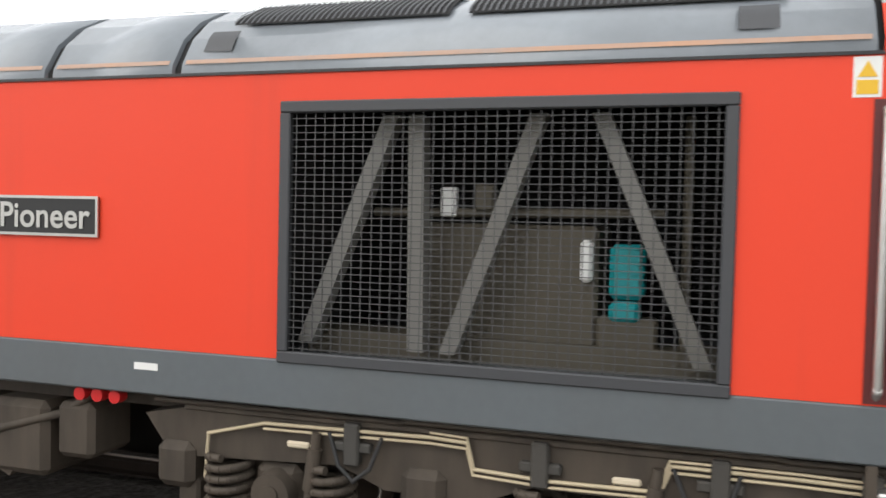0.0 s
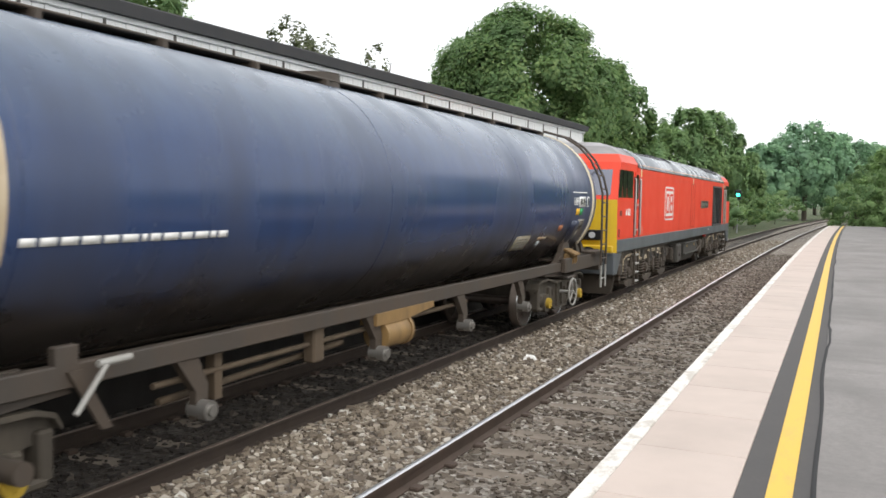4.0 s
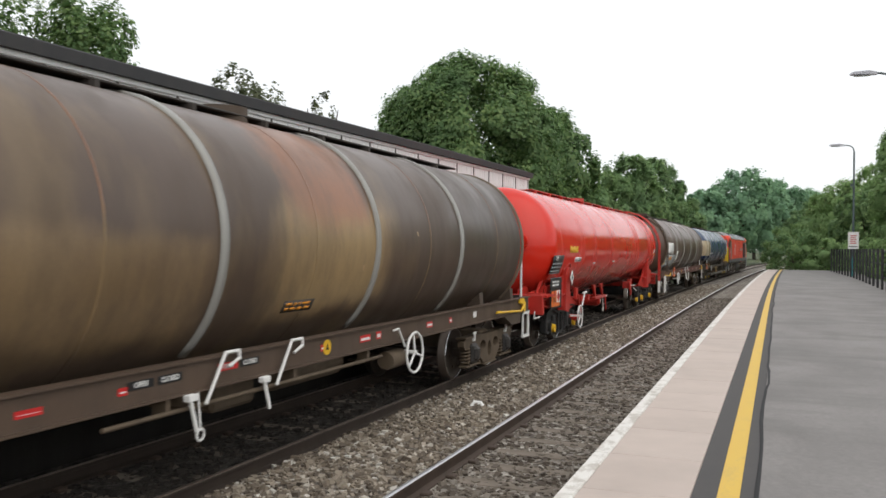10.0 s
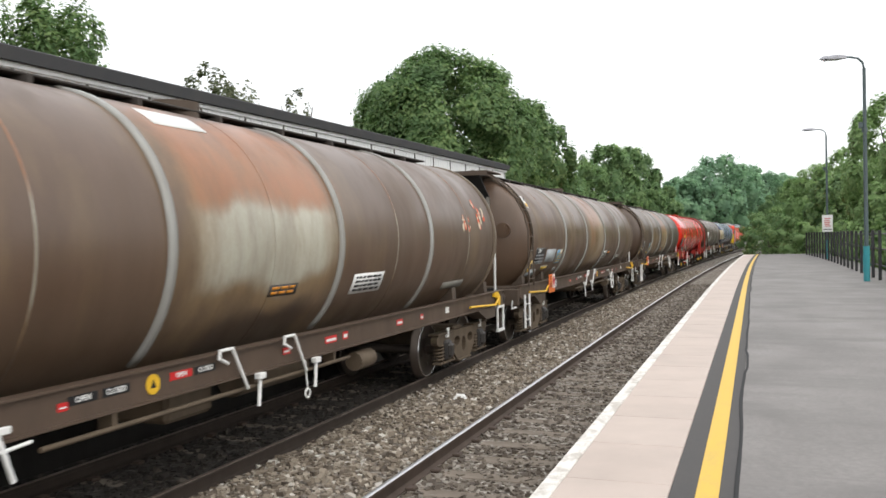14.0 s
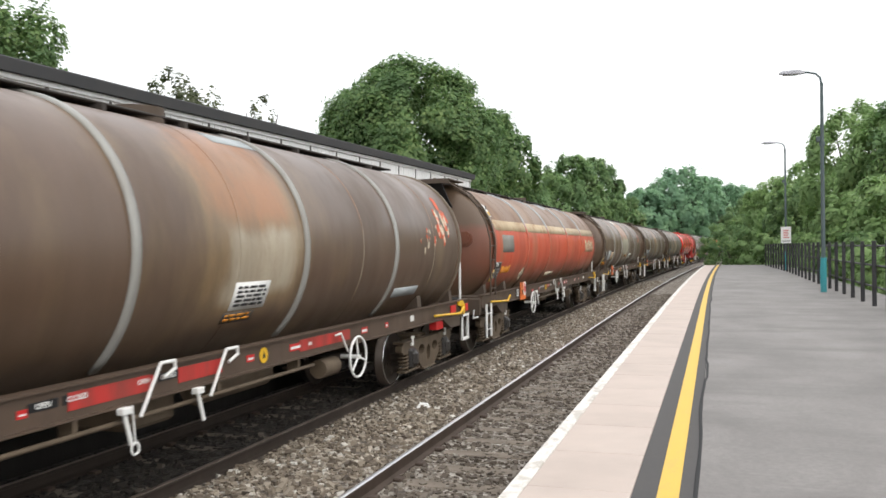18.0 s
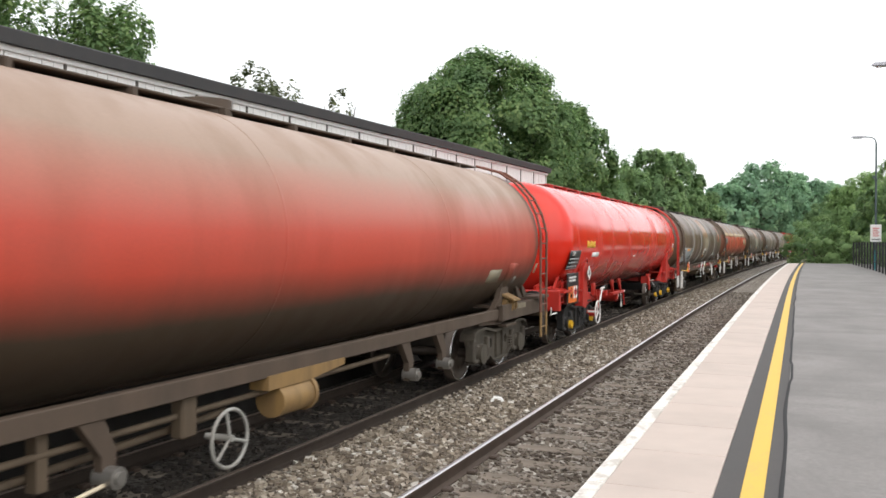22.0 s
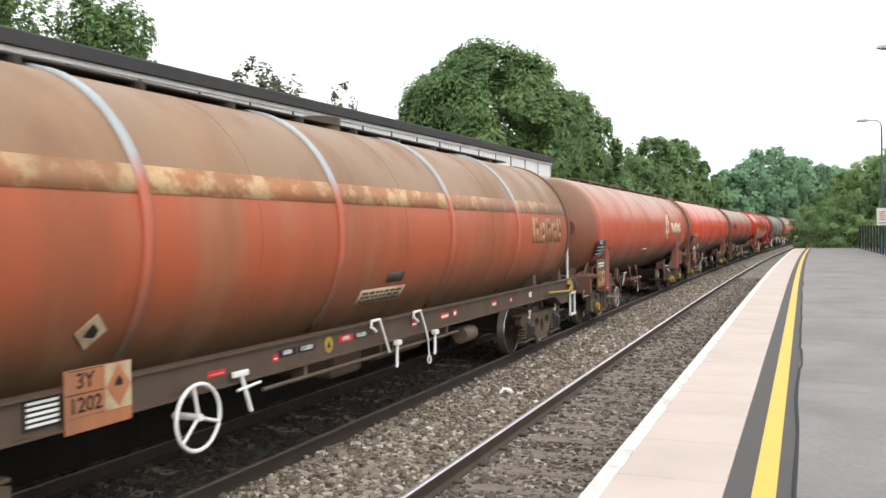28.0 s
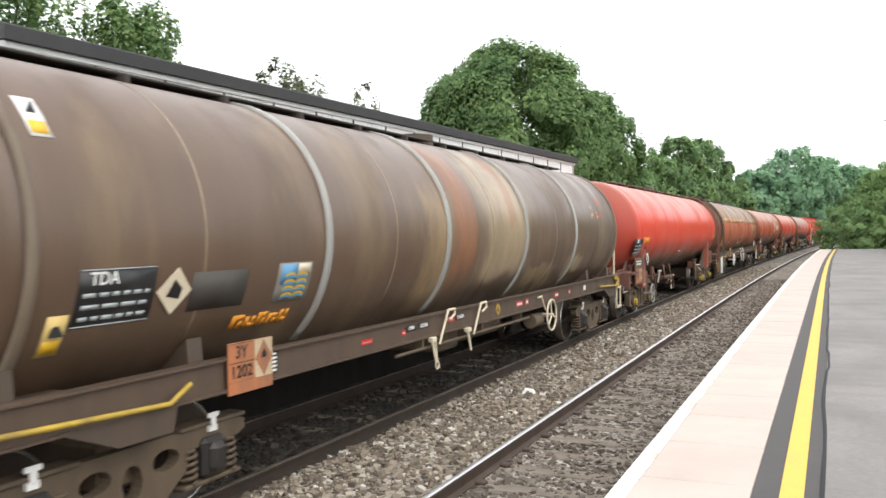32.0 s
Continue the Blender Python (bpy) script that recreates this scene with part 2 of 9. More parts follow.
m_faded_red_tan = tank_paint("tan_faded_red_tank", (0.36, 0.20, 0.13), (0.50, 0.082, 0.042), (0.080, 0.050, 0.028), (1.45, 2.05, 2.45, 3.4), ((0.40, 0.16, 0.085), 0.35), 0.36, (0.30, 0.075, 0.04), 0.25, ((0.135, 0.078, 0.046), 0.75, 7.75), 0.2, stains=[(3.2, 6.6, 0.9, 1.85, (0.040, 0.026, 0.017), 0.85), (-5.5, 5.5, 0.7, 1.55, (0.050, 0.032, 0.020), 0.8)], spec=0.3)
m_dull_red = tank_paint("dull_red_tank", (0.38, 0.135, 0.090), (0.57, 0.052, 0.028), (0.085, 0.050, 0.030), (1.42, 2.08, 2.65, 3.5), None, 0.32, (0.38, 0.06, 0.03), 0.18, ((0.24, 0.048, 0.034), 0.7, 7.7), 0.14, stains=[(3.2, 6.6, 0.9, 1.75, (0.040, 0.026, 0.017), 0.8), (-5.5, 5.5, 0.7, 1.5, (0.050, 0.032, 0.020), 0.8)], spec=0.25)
# The pale top tone is sky sheen painted into the navy.
m_blue = tank_paint("navy_tank", (0.095, 0.130, 0.185), (0.028, 0.056, 0.145), (0.018, 0.016, 0.017), (1.35, 2.0, 2.7, 3.45), None, 0.22, (0.05, 0.046, 0.045), 0.35, stains=[(3.0, 7.0, 0.8, 1.9, (0.020, 0.015, 0.012), 0.95), (-9.5, 9.5, 0.7, 1.6, (0.020, 0.015, 0.012), 0.9)], block=(-8.5, -5.7, 1.85, 2.82, (0.58, 0.49, 0.35), (0.34, 0.21, 0.11)))
m_orange_dirty = tank_paint("dirty_orange_tank", (0.27, 0.165, 0.095), (0.42, 0.095, 0.040), (0.12, 0.070, 0.036), (1.4, 2.0, 2.66, 2.85), ((0.34, 0.20, 0.11), 0.45), 0.45, (0.20, 0.085, 0.042), 0.6, (DUST, 0.8, 7.75), streaks=0.35, spec=0.3)
# Blue-grey top band, lightened to paint in the straps' highlight.
m_band_strap = tank_paint("banded_strap", (0.42, 0.46, 0.48), (0.52, 0.12, 0.06), (0.12, 0.075, 0.045), (1.5, 2.1, 2.72, 2.95), None, 0.45, (0.16, 0.11, 0.08), 0.3)
def flaked(name, cream, rust, brown, low=0.44, high=0.54):
    """Old paint flaked off in ragged patches, with rust and brown film between."""
    def build(n, b):
        big = n.ramp(n.noise(3.2, 7, (1, 1.0, 0.9), 0.68), [(low, 0.0), (high, 1.0)])
        c = n.mix(big, cream, rust)
        film = n.ramp(n.noise(1.1, 5, (1, 1, 0.4), 0.6), [(0.42, 0.0), (0.68, 1.0)])
        c = n.mix(n.math("MULTIPLY", film, 0.7), c, brown)
        fine = n.noise(34.0, 3)
        c = n.mix(n.math("MULTIPLY", fine, 0.3), c, tuple(k * 0.5 for k in rust))
        n.to(c, b, "Base Color")
        n.bump(big, b, 0.2, 0.003)
    return mat(name, build, cream, 0.6)


m_frame = worn("brown_frame", (0.082, 0.056, 0.038), (0.048, 0.035, 0.025), 0.7, 0.7)
m_frame_red = worn("red_frame", (0.50, 0.03, 0.02), (0.22, 0.03, 0.022), 0.4, 0.4)
m_frame_dusty = worn("dusty_frame", (0.090, 0.058, 0.040), (0.24, 0.055, 0.035), 0.45, 0.65, 1.6)
m_leg_red = worn("dusty_red_leg", (0.29, 0.080, 0.050), (0.15, 0.072, 0.047), 0.8, 0.6, 1.4)
m_web_dusty = worn("dusty_web", (0.080, 0.055, 0.036), (0.052, 0.036, 0.024), 0.7, 0.7, 1.4)
m_plate_dusty = worn("dusty_red_plate", (0.185, 0.066, 0.043), (0.105, 0.066, 0.044), 0.7, 0.7, 1.4)
m_frame_blue = worn("dark_frame", (0.052, 0.043, 0.035), (0.090, 0.060, 0.038), 0.7, 0.65, 2.0)
m_bogie_dark = worn("dark_bogie_grime", (0.070, 0.058, 0.042), (0.026, 0.022, 0.018), 0.8, 0.75, 5.0)
m_solebar = worn("red_brown_solebar", (0.132, 0.056, 0.039), (0.084, 0.050, 0.034), 0.8, 0.65)
m_solebar_brown = worn("dark_brown_solebar", (0.088, 0.056, 0.036), (0.060, 0.040, 0.028), 0.8, 0.65)
m_bogie = worn("bogie_grime", (0.112, 0.080, 0.050), (0.046, 0.034, 0.023), 0.7, 0.8, 4.0)
m_axlebox = worn("oily_axlebox", (0.022, 0.020, 0.019), (0.060, 0.045, 0.032), 0.5, 0.45, 5.0)
m_ochre_steel = worn("ochre_rusty_steel", (0.27, 0.165, 0.060), (0.11, 0.070, 0.040), 0.7, 0.6, 6.0)
m_bogie_black = worn("black_bogie", (0.014, 0.014, 0.014), (0.030, 0.026, 0.023), 0.4, 0.6)
m_loco_bogie = worn("loco_running_gear", (0.070, 0.054, 0.039), (0.017, 0.014, 0.011), 0.75, 0.75, 4.0)
m_steel = worn("wheel_steel", (0.10, 0.080, 0.066), (0.050, 0.036, 0.028), 0.6, 0.45, metal=0.5)
m_chrome_dull = worn("dull_steel", (0.34, 0.33, 0.31), (0.14, 0.11, 0.09), 0.6, 0.4, 5.0, metal=0.7)
m_tread = mat("bright_tread", None, (0.62, 0.62, 0.62), 0.22, 1.0)
m_white = plain("white_paint", (0.74, 0.74, 0.72), 0.5)
m_cream = plain("cream_paint", (0.62, 0.54, 0.40), 0.5)
m_grey_panel = plain("grey_panel", (0.36, 0.39, 0.40), 0.5)
m_black = plain("black_paint", (0.012, 0.012, 0.013), 0.4)
m_rubber = plain("dark_rubber", (0.02, 0.02, 0.02), 0.7)
m_cap_dirty = worn("dirty_yellow_paint", (0.46, 0.31, 0.03), (0.14, 0.095, 0.045), 0.8, 0.55, 6.0)
m_yellow = plain("yellow_paint", (0.72, 0.43, 0.02), 0.45)
m_orange_plate = plain("orange_plate", (0.75, 0.17, 0.03), 0.45)
m_red_paint = plain("red_sign_paint", (0.55, 0.02, 0.02), 0.4)
m_green = plain("green_label", (0.02, 0.30, 0.10), 0.5)
m_ring = worn("rusty_ring", (0.175, 0.135, 0.095), (0.085, 0.056, 0.036), 0.8, 0.6, 2.2)
m_plate_pale = worn("worn_plate_backing", (0.26, 0.25, 0.22), (0.09, 0.065, 0.045), 0.8, 0.6, 5.0)
m_strap = worn("pale_strap", (0.33, 0.33, 0.31), (0.15, 0.12, 0.09), 0.6, 0.5)


# ---- geometry helpers ----
class Geo:
    """Collects vertices and faces for one mesh."""

    def __init__(self):
        self.v, self.f, self.s = [], [], []

    def add(self, verts, faces, smooth=False):
        k = len(self.v)
        self.v += [tuple(p) for p in verts]
        self.f += [tuple(i + k for i in f) for f in faces]
        self.s += [smooth] * len(faces)
        return self

    def box(self, x0, x1, y0, y1, z0, z1, b=0.0):
        if b <= 0:
            v = [(x, y, z) for z in (z0, z1) for y in (y0, y1) for x in (x0, x1)]
            return self.add(v, [(0, 2, 3, 1), (4, 5, 7, 6), (0, 1, 5, 4), (2, 6, 7, 3), (0, 4, 6, 2), (1, 3, 7, 5)])
        b = min(b, (x1 - x0) / 2.01, (y1 - y0) / 2.01, (z1 - z0) / 2.01)
        ring = [(x0 + b, y0), (x1 - b, y0), (x1, y0 + b), (x1, y1 - b), (x1 - b, y1), (x0 + b, y1), (x0, y1 - b), (x0, y0 + b)]
        inner = [(x0 + b, y0 + b), (x1 - b, y0 + b), (x1 - b, y0 + b), (x1 - b, y1 - b), (x1 - b, y1 - b), (x0 + b, y1 - b), (x0 + b, y1 - b), (x0 + b, y0 + b)]
        v = [(x, y, z0) for x, y in inner] + [(x, y, z0 + b) for x, y in ring] + [(x, y, z1 - b) for x, y in ring] + [(x, y, z1) for x, y in inner]
        f = [(6, 4, 2, 0), (24, 26, 28, 30)]
        for r in range(3):
            for i in range(8):
                j = (i + 1) % 8
                f.append((8 * r + i, 8 * r + j, 8 * r + 8 + j, 8 * r + 8 + i))
        return self.add(v, f)

    def cyl(self, p, q, r, n=12, r2=None, caps=True, smooth=True):
        p, q = Vector(p), Vector(q)
        d = (q - p).normalized()
        a = d.orthogonal().normalized()
        c = d.cross(a)
        r2 = r if r2 is None else r2
        v = []
        for o, rr in ((p, r), (q, r2)):
            v += [o + (a * math.cos(2 * math.pi * i / n) + c * math.sin(2 * math.pi * i / n)) * rr for i in range(n)]
        f = [(i, (i + 1) % n, n + (i + 1) % n, n + i) for i in range(n)]
        self.add(v, f, smooth)
        if caps:
            self.add(v, [tuple(range(n - 1, -1, -1)), tuple(range(n, 2 * n))])
        return self

    def tube(self, pts, r, n=6):
        for p, q in zip(pts, pts[1:]):
            e = (Vector(q) - Vector(p)).normalized() * r * 0.6
            self.cyl(Vector(p) - e, Vector(q) + e, r, n)
        return self

    def prism(self, poly, plane, a0, a1):
        """A polygon in plane 'yz', 'xz' or 'xy', pushed from a0 to a1 along the third axis."""
        def place(u, w, a):
            return {"yz": (a, u, w), "xz": (u, a, w), "xy": (u, w, a)}[plane]
        n = len(poly)
        v = [place(u, w, a0) for u, w in poly] + [place(u, w, a1) for u, w in poly]
        f = [tuple(range(n - 1, -1, -1)), tuple(range(n, 2 * n))]
        f += [(i, (i + 1) % n, n + (i + 1) % n, n + i) for i in range(n)]
        return self.add(v, f)

    def revolve(self, prof, n=40, x=0.0, z=0.0):
        """Profile of (radius, y) turned about the y axis through (x, z)."""
        v, f = [], []
        for r, y in prof:
            v += [(x + r * math.cos(2 * math.pi * i / n), y, z + r * math.sin(2 * math.pi * i / n)) for i in range(n)]
        for k in range(len(prof) - 1):
            f += [(k * n + i, k * n + (i + 1) % n, k * n + n + (i + 1) % n, k * n + n + i) for i in range(n)]
        return self.add(v, f, True)

    def bolts(self, x, y, z, r, n=9):
        for k in range(n):
            a = 2 * math.pi * k / n
            p, q = (x + r * math.cos(a), y, z + r * math.sin(a)), (x + r * math.cos(a), y - 0.03, z + r * math.sin(a))
            self.cyl(p, q, 0.024, 8)
        return self

    def arc_band(self, r0, r1, y0, y1, a0, a1, n, zc):
        """A band round the barrel from angle a0 to a1 (degrees from +x, upward)."""
        v, f = [], []
        for k in range(n + 1):
            a = radians(a0 + (a1 - a0) * k / n)
            for r, y in ((r0, y0), (r1, y0), (r1, y1), (r0, y1)):
                v.append((r * math.cos(a), y, zc + r * math.sin(a)))
        for k in range(n):
            i, j = 4 * k, 4 * k + 4
            f += [(i, i + 1, j + 1, j), (i + 1, i + 2, j + 2, j + 1), (i + 2, i + 3, j + 3, j + 2)]
        f += [(0, 3, 2, 1), (4 * n, 4 * n + 1, 4 * n + 2, 4 * n + 3)]
        return self.add(v, f, True)

    def ring(self, c, axis, r, w, n=28, m=6):
        """A torus about an axis through c."""
        c, d = Vector(c), Vector(axis).normalized()
        a = d.orthogonal().normalized()
        e = d.cross(a)
        v, f = [], []
        for i in range(n):
            t = 2 * math.pi * i / n
            o = a * math.cos(t) + e * math.sin(t)
            for j in range(m):
                u = 2 * math.pi * j / m
                v.append(c + o * (r + w * math.cos(u)) + d * w * math.sin(u))
        for i in range(n):
            for j in range(m):
                f.append((i * m + j, i * m + (j + 1) % m, ((i + 1) % n) * m + (j + 1) % m, ((i + 1) % n) * m + j))
        return self.add(v, f, True)

    def mesh(self, name, material):
        me = bpy.data.meshes.new(name)
        me.from_pydata(self.v, [], self.f)
        me.polygons.foreach_set("use_smooth", self.s)
        me.materials.append(material)
        me.update()
        return me


def part(name, geo, material, parent, label=""):
    """Links a Geo (or a finished mesh) as one mesh object under a thing or a part."""
    me = geo.mesh(name, material) if isinstance(geo, Geo) else geo
    ob = new(name, me)
    ob.parent = parent
    if label:
        tagged(ob, label)
    return ob


def root(name, label, category, group="", kind="", at=None):
    ob = new(name)
    ob.empty_display_size = 0.3
    if at is not None:
        ob.matrix_basis = at
    return tagged(ob, label, category, group, kind)


def single(name, geo, material, label, category="", kind="", group="", at=None):
    ob = new(name, geo.mesh(name, material) if isinstance(geo, Geo) else geo)
    if at is not None:
        ob.matrix_basis = at
    return tagged(ob, label, category, group, kind)


SHARED = {}


def shared(key, make, material):
    """Mesh data used by several parts."""
    if (key, material.name) not in SHARED:
        SHARED[key, material.name] = make().mesh(key, material)
    return SHARED[key, material.name]


def bend(y):
    """How far the line swings to the right at y."""
    return max(0.0, y - 20.0) ** 2 / 3800.0


def bend_angle(y):
    return math.atan(max(0.0, y - 20.0) / 1900.0)


def along(geo_pts, ys):
    """A cross-section (x, z) swept along the bending line."""
    g = Geo()
    n = len(geo_pts)
    v = [(x + bend(y), y, z) for y in ys for x, z in geo_pts]
    f = [(k * n + i, k * n + n + i, k * n + n + (i + 1) % n, k * n + (i + 1) % n) for k in range(len(ys) - 1) for i in range(n)]
    f += [tuple(range(n)), tuple(range(n * len(ys) - 1, n * len(ys) - n - 1, -1))]
    return g.add(v, f)


def steps(y0, y1, d):
    n = max(1, round((y1 - y0) / d))
    return [y0 + (y1 - y0) * i / n for i in range(n + 1)]


def text_mesh(body, size, material, extrude=0.002, bold=0.014):
    cu = bpy.data.curves.new("lettering", "FONT")
    cu.body, cu.size, cu.extrude, cu.offset = body, size, extrude, size * bold
    cu.align_x, cu.align_y = "CENTER", "CENTER"
    cu.resolution_u = 4
    tmp = bpy.data.objects.new("lettering", cu)
    me = bpy.data.meshes.new_from_object(tmp)
    bpy.data.objects.remove(tmp)
    bpy.data.curves.remove(cu)
    me.name = "lettering"
    me.materials.clear()
    me.materials.append(material)
    return me


# ---- place materials ----
def ballast_build(n, b):
    v = n.vor(17.0, (1, 1, 1), "Color")
    g = n.t.nodes.new("ShaderNodeSeparateColor")
    n.t.links.new(v, g.inputs[0])
    c = n.ramp(g.outputs[0], [(0.0, (0.075, 0.062, 0.05)), (0.45, (0.19, 0.16, 0.13)), (0.8, (0.32, 0.29, 0.25)), (1.0, (0.50, 0.47, 0.42))])
    dirt = n.ramp(n.noise(0.6, 4), [(0.35, 0.0), (0.7, 1.0)])
    c = n.mix(n.math("MULTIPLY", dirt, 0.55), c, (0.085, 0.07, 0.058))
    # Darker across the far track: oil and the train's shade painted together.
    oil_shade = n.ramp(n.math("DIVIDE", n.math("ADD", n.axis(0), 7.5), 7.5), [(0.28, 0.85), (0.34, 0.0)])
    c = n.mix(oil_shade, c, (0.016, 0.012, 0.009))
    n.to(c, b, "Base Color")
    n.bump(n.vor(17.0), b, 0.9, 0.05)


def stone_build(n, b):
    r = n.island()
    c = n.ramp(r, [(0.0, (0.088, 0.069, 0.050)), (0.35, (0.200, 0.160, 0.118)), (0.75, (0.345, 0.295, 0.226)), (0.93, (0.52, 0.47, 0.395)), (1.0, (0.72, 0.70, 0.64))])
    big = n.ramp(n.noise(0.5, 4), [(0.35, 0.0), (0.7, 1.0)])
    c = n.mix(n.math("MULTIPLY", big, 0.35), c, (0.12, 0.102, 0.088))
    c = n.mix(n.math("MULTIPLY", n.noise(60.0, 3), 0.3), c, (0.06, 0.05, 0.045))
    n.to(c, b, "Base Color")


def stone_tones(stops, wash, amount):
    def build(n, b):
        c = n.ramp(n.island(), stops)
        big = n.ramp(n.noise(0.5, 4), [(0.35, 0.0), (0.7, 1.0)])
        c = n.mix(n.math("MULTIPLY", big, amount), c, wash)
        c = n.mix(n.math("MULTIPLY", n.noise(60.0, 3), 0.4), c, (0.05, 0.042, 0.036))
        n.to(c, b, "Base Color")
    return build


def asphalt_build(n, b):
    fine = n.noise(140.0, 3)
    mid = n.ramp(n.noise(1.0, 6, (1.0, 0.6, 1), 0.6), [(0.32, 0.0), (0.68, 1.0)])
    c = n.mix(mid, (0.168, 0.155, 0.147), (0.262, 0.244, 0.232))
    coarse = n.ramp(n.noise(22.0, 4, (1, 1, 1), 0.7), [(0.38, 0.0), (0.62, 1.0)])
    c = n.mix(n.math("MULTIPLY", coarse, 0.35), c, (0.115, 0.108, 0.104))
    grain = n.ramp(fine, [(0.35, 0.0), (0.7, 1.0)])
    c = n.mix(n.math("MULTIPLY", grain, 0.35), c, (0.13, 0.122, 0.118))
    speck = n.ramp(n.vor(26.0), [(0.0, 1.0), (0.12, 0.0)])
    c = n.mix(n.math("MULTIPLY", speck, 0.35), c, (0.42, 0.40, 0.39))
    damp = n.ramp(n.noise(0.9, 6, (0.45, 1.5, 1), 0.65), [(0.47, 0.0), (0.66, 1.0)])
    c = n.mix(n.math("MULTIPLY", damp, 0.60), c, (0.122, 0.113, 0.108))
    spots = n.ramp(n.vor(2.3), [(0.0, 1.0), (0.03, 0.0)])
    c = n.mix(n.math("MULTIPLY", spots, 0.6), c, (0.40, 0.38, 0.37))
    n.to(c, b, "Base Color")
    n.bump(fine, b, 0.4, 0.004)


def slab_build(n, b):
    r = n.rand()
    c = n.ramp(r, [(0.0, (0.502, 0.417, 0.367)), (0.5, (0.51, 0.425, 0.375)), (1.0, (0.518, 0.433, 0.383))])
    stain = n.ramp(n.noise(1.6, 6, (1, 1, 1), world_space=True), [(0.4, 0.0), (0.8, 1.0)])
    c = n.mix(n.math("MULTIPLY", stain, 0.42), c, (0.30, 0.255, 0.225))
    fine = n.noise(130.0, 3)
    c = n.mix(n.math("MULTIPLY", fine, 0.3), c, (0.28, 0.24, 0.22))
    n.to(c, b, "Base Color")
    n.bump(fine, b, 0.25, 0.003)


def coping_build(n, b):
    chip = n.ramp(n.noise(7.0, 6, (1, 0.6, 1), 0.7, True), [(0.46, 0.0), (0.60, 1.0)])
    c = n.mix(n.math("MULTIPLY", chip, 0.75), (0.72, 0.70, 0.66), (0.38, 0.34, 0.29))
    n.to(n.mix(n.math("MULTIPLY", n.noise(90.0, 2), 0.3), c, (0.36, 0.33, 0.30)), b, "Base Color")


def yellow_line_build(n, b):
    w = n.ramp(n.noise(9.0, 6, (1, 0.35, 1), 0.7, True), [(0.52, 0.0), (0.72, 1.0)])
    c = n.mix(n.math("MULTIPLY", w, 0.55), (0.61, 0.395, 0.054), (0.42, 0.30, 0.095))
    n.to(c, b, "Base Color")


def leaf_build(tones, dark):
    def build(n, b):
        c = n.ramp(n.island(), [(0.0, tones[0]), (0.5, tones[1]), (1.0, tones[2])])
        c = n.mix(n.ramp(n.noise(0.35, 3, (1, 1, 1), world_space=True), [(0.35, 0.0), (0.7, 1.0)]), c, dark)
        n.to(c, b, "Base Color")
        b.inputs["Subsurface Weight"].default_value = 0.0
        tr = n.t.nodes.new("ShaderNodeBsdfTranslucent")
        n.t.links.new(c, tr.inputs[0])
        ms = n.t.nodes.new("ShaderNodeMixShader")
        ms.inputs[0].default_value = 0.5
        out = n.t.nodes["Material Output"]
        n.t.links.new(b.outputs[0], ms.inputs[1])
        n.t.links.new(tr.outputs[0], ms.inputs[2])
        n.t.links.new(ms.outputs[0], out.inputs[0])
    return build


def grass_build(n, b):
    c = n.mix(n.ramp(n.noise(0.8, 5), [(0.35, 0.0), (0.7, 1.0)]), (0.05, 0.085, 0.03), (0.12, 0.115, 0.055))
    n.to(n.mix(n.math("MULTIPLY", n.noise(14.0, 4), 0.6), c, (0.025, 0.04, 0.015)), b, "Base Color")
    n.bump(n.noise(9.0, 4), b, 0.8, 0.1)


m_ballast = mat("ballast_bed", ballast_build, rough=0.95)
m_stone = mat("ballast_stone", stone_build, rough=0.9)
m_stone_brown = mat("brown_ballast_stone", stone_tones([(0.0, (0.07, 0.055, 0.042)), (0.4, (0.14, 0.112, 0.086)), (0.8, (0.24, 0.205, 0.165)), (1.0, (0.46, 0.43, 0.38))], (0.085, 0.068, 0.052), 0.6), rough=0.9)
# Near-black stones: oil, with the shade under the train painted in.
m_stone_oil_shade = mat("oil_shade_ballast_stone", stone_tones([(0.0, (0.008, 0.006, 0.0045)), (0.5, (0.017, 0.0125, 0.009)), (0.92, (0.036, 0.028, 0.021)), (1.0, (0.15, 0.125, 0.10))], (0.014, 0.010, 0.008), 0.6), rough=0.85)
m_asphalt = mat("platform_asphalt", asphalt_build, rough=0.75)
m_slab = mat("buff_slab", slab_build, rough=0.8)
m_coping = mat("white_coping", coping_build, rough=0.75)
m_yline = mat("yellow_line_paint", yellow_line_build, rough=0.6)
m_dark_strip = worn("dark_strip", (0.060, 0.056, 0.055), (0.10, 0.093, 0.09), 0.6, 0.85)
m_tar = plain("tar_bead", (0.012, 0.012, 0.013), 0.85)
m_leaf = mat("tree_leaves", leaf_build([(0.104, 0.188, 0.066), (0.182, 0.298, 0.102), (0.320, 0.424, 0.155)], (0.124, 0.220, 0.088)), rough=0.6)
# Haze is painted into the next three greens, most into the far one.
m_leaf_hazed = mat("hazed_leaves", leaf_build([(0.155, 0.250, 0.105), (0.248, 0.385, 0.150), (0.390, 0.520, 0.210)], (0.156, 0.268, 0.122)), rough=0.6)
m_leaf_light = mat("light_leaves", leaf_build([(0.200, 0.325, 0.115), (0.295, 0.435, 0.165), (0.410, 0.545, 0.230)], (0.235, 0.360, 0.145)), rough=0.6)
m_leaf_far_haze = mat("far_haze_leaves", leaf_build([(0.185, 0.328, 0.186), (0.262, 0.437, 0.243), (0.374, 0.558, 0.330)], (0.218, 0.371, 0.243)), rough=0.7)
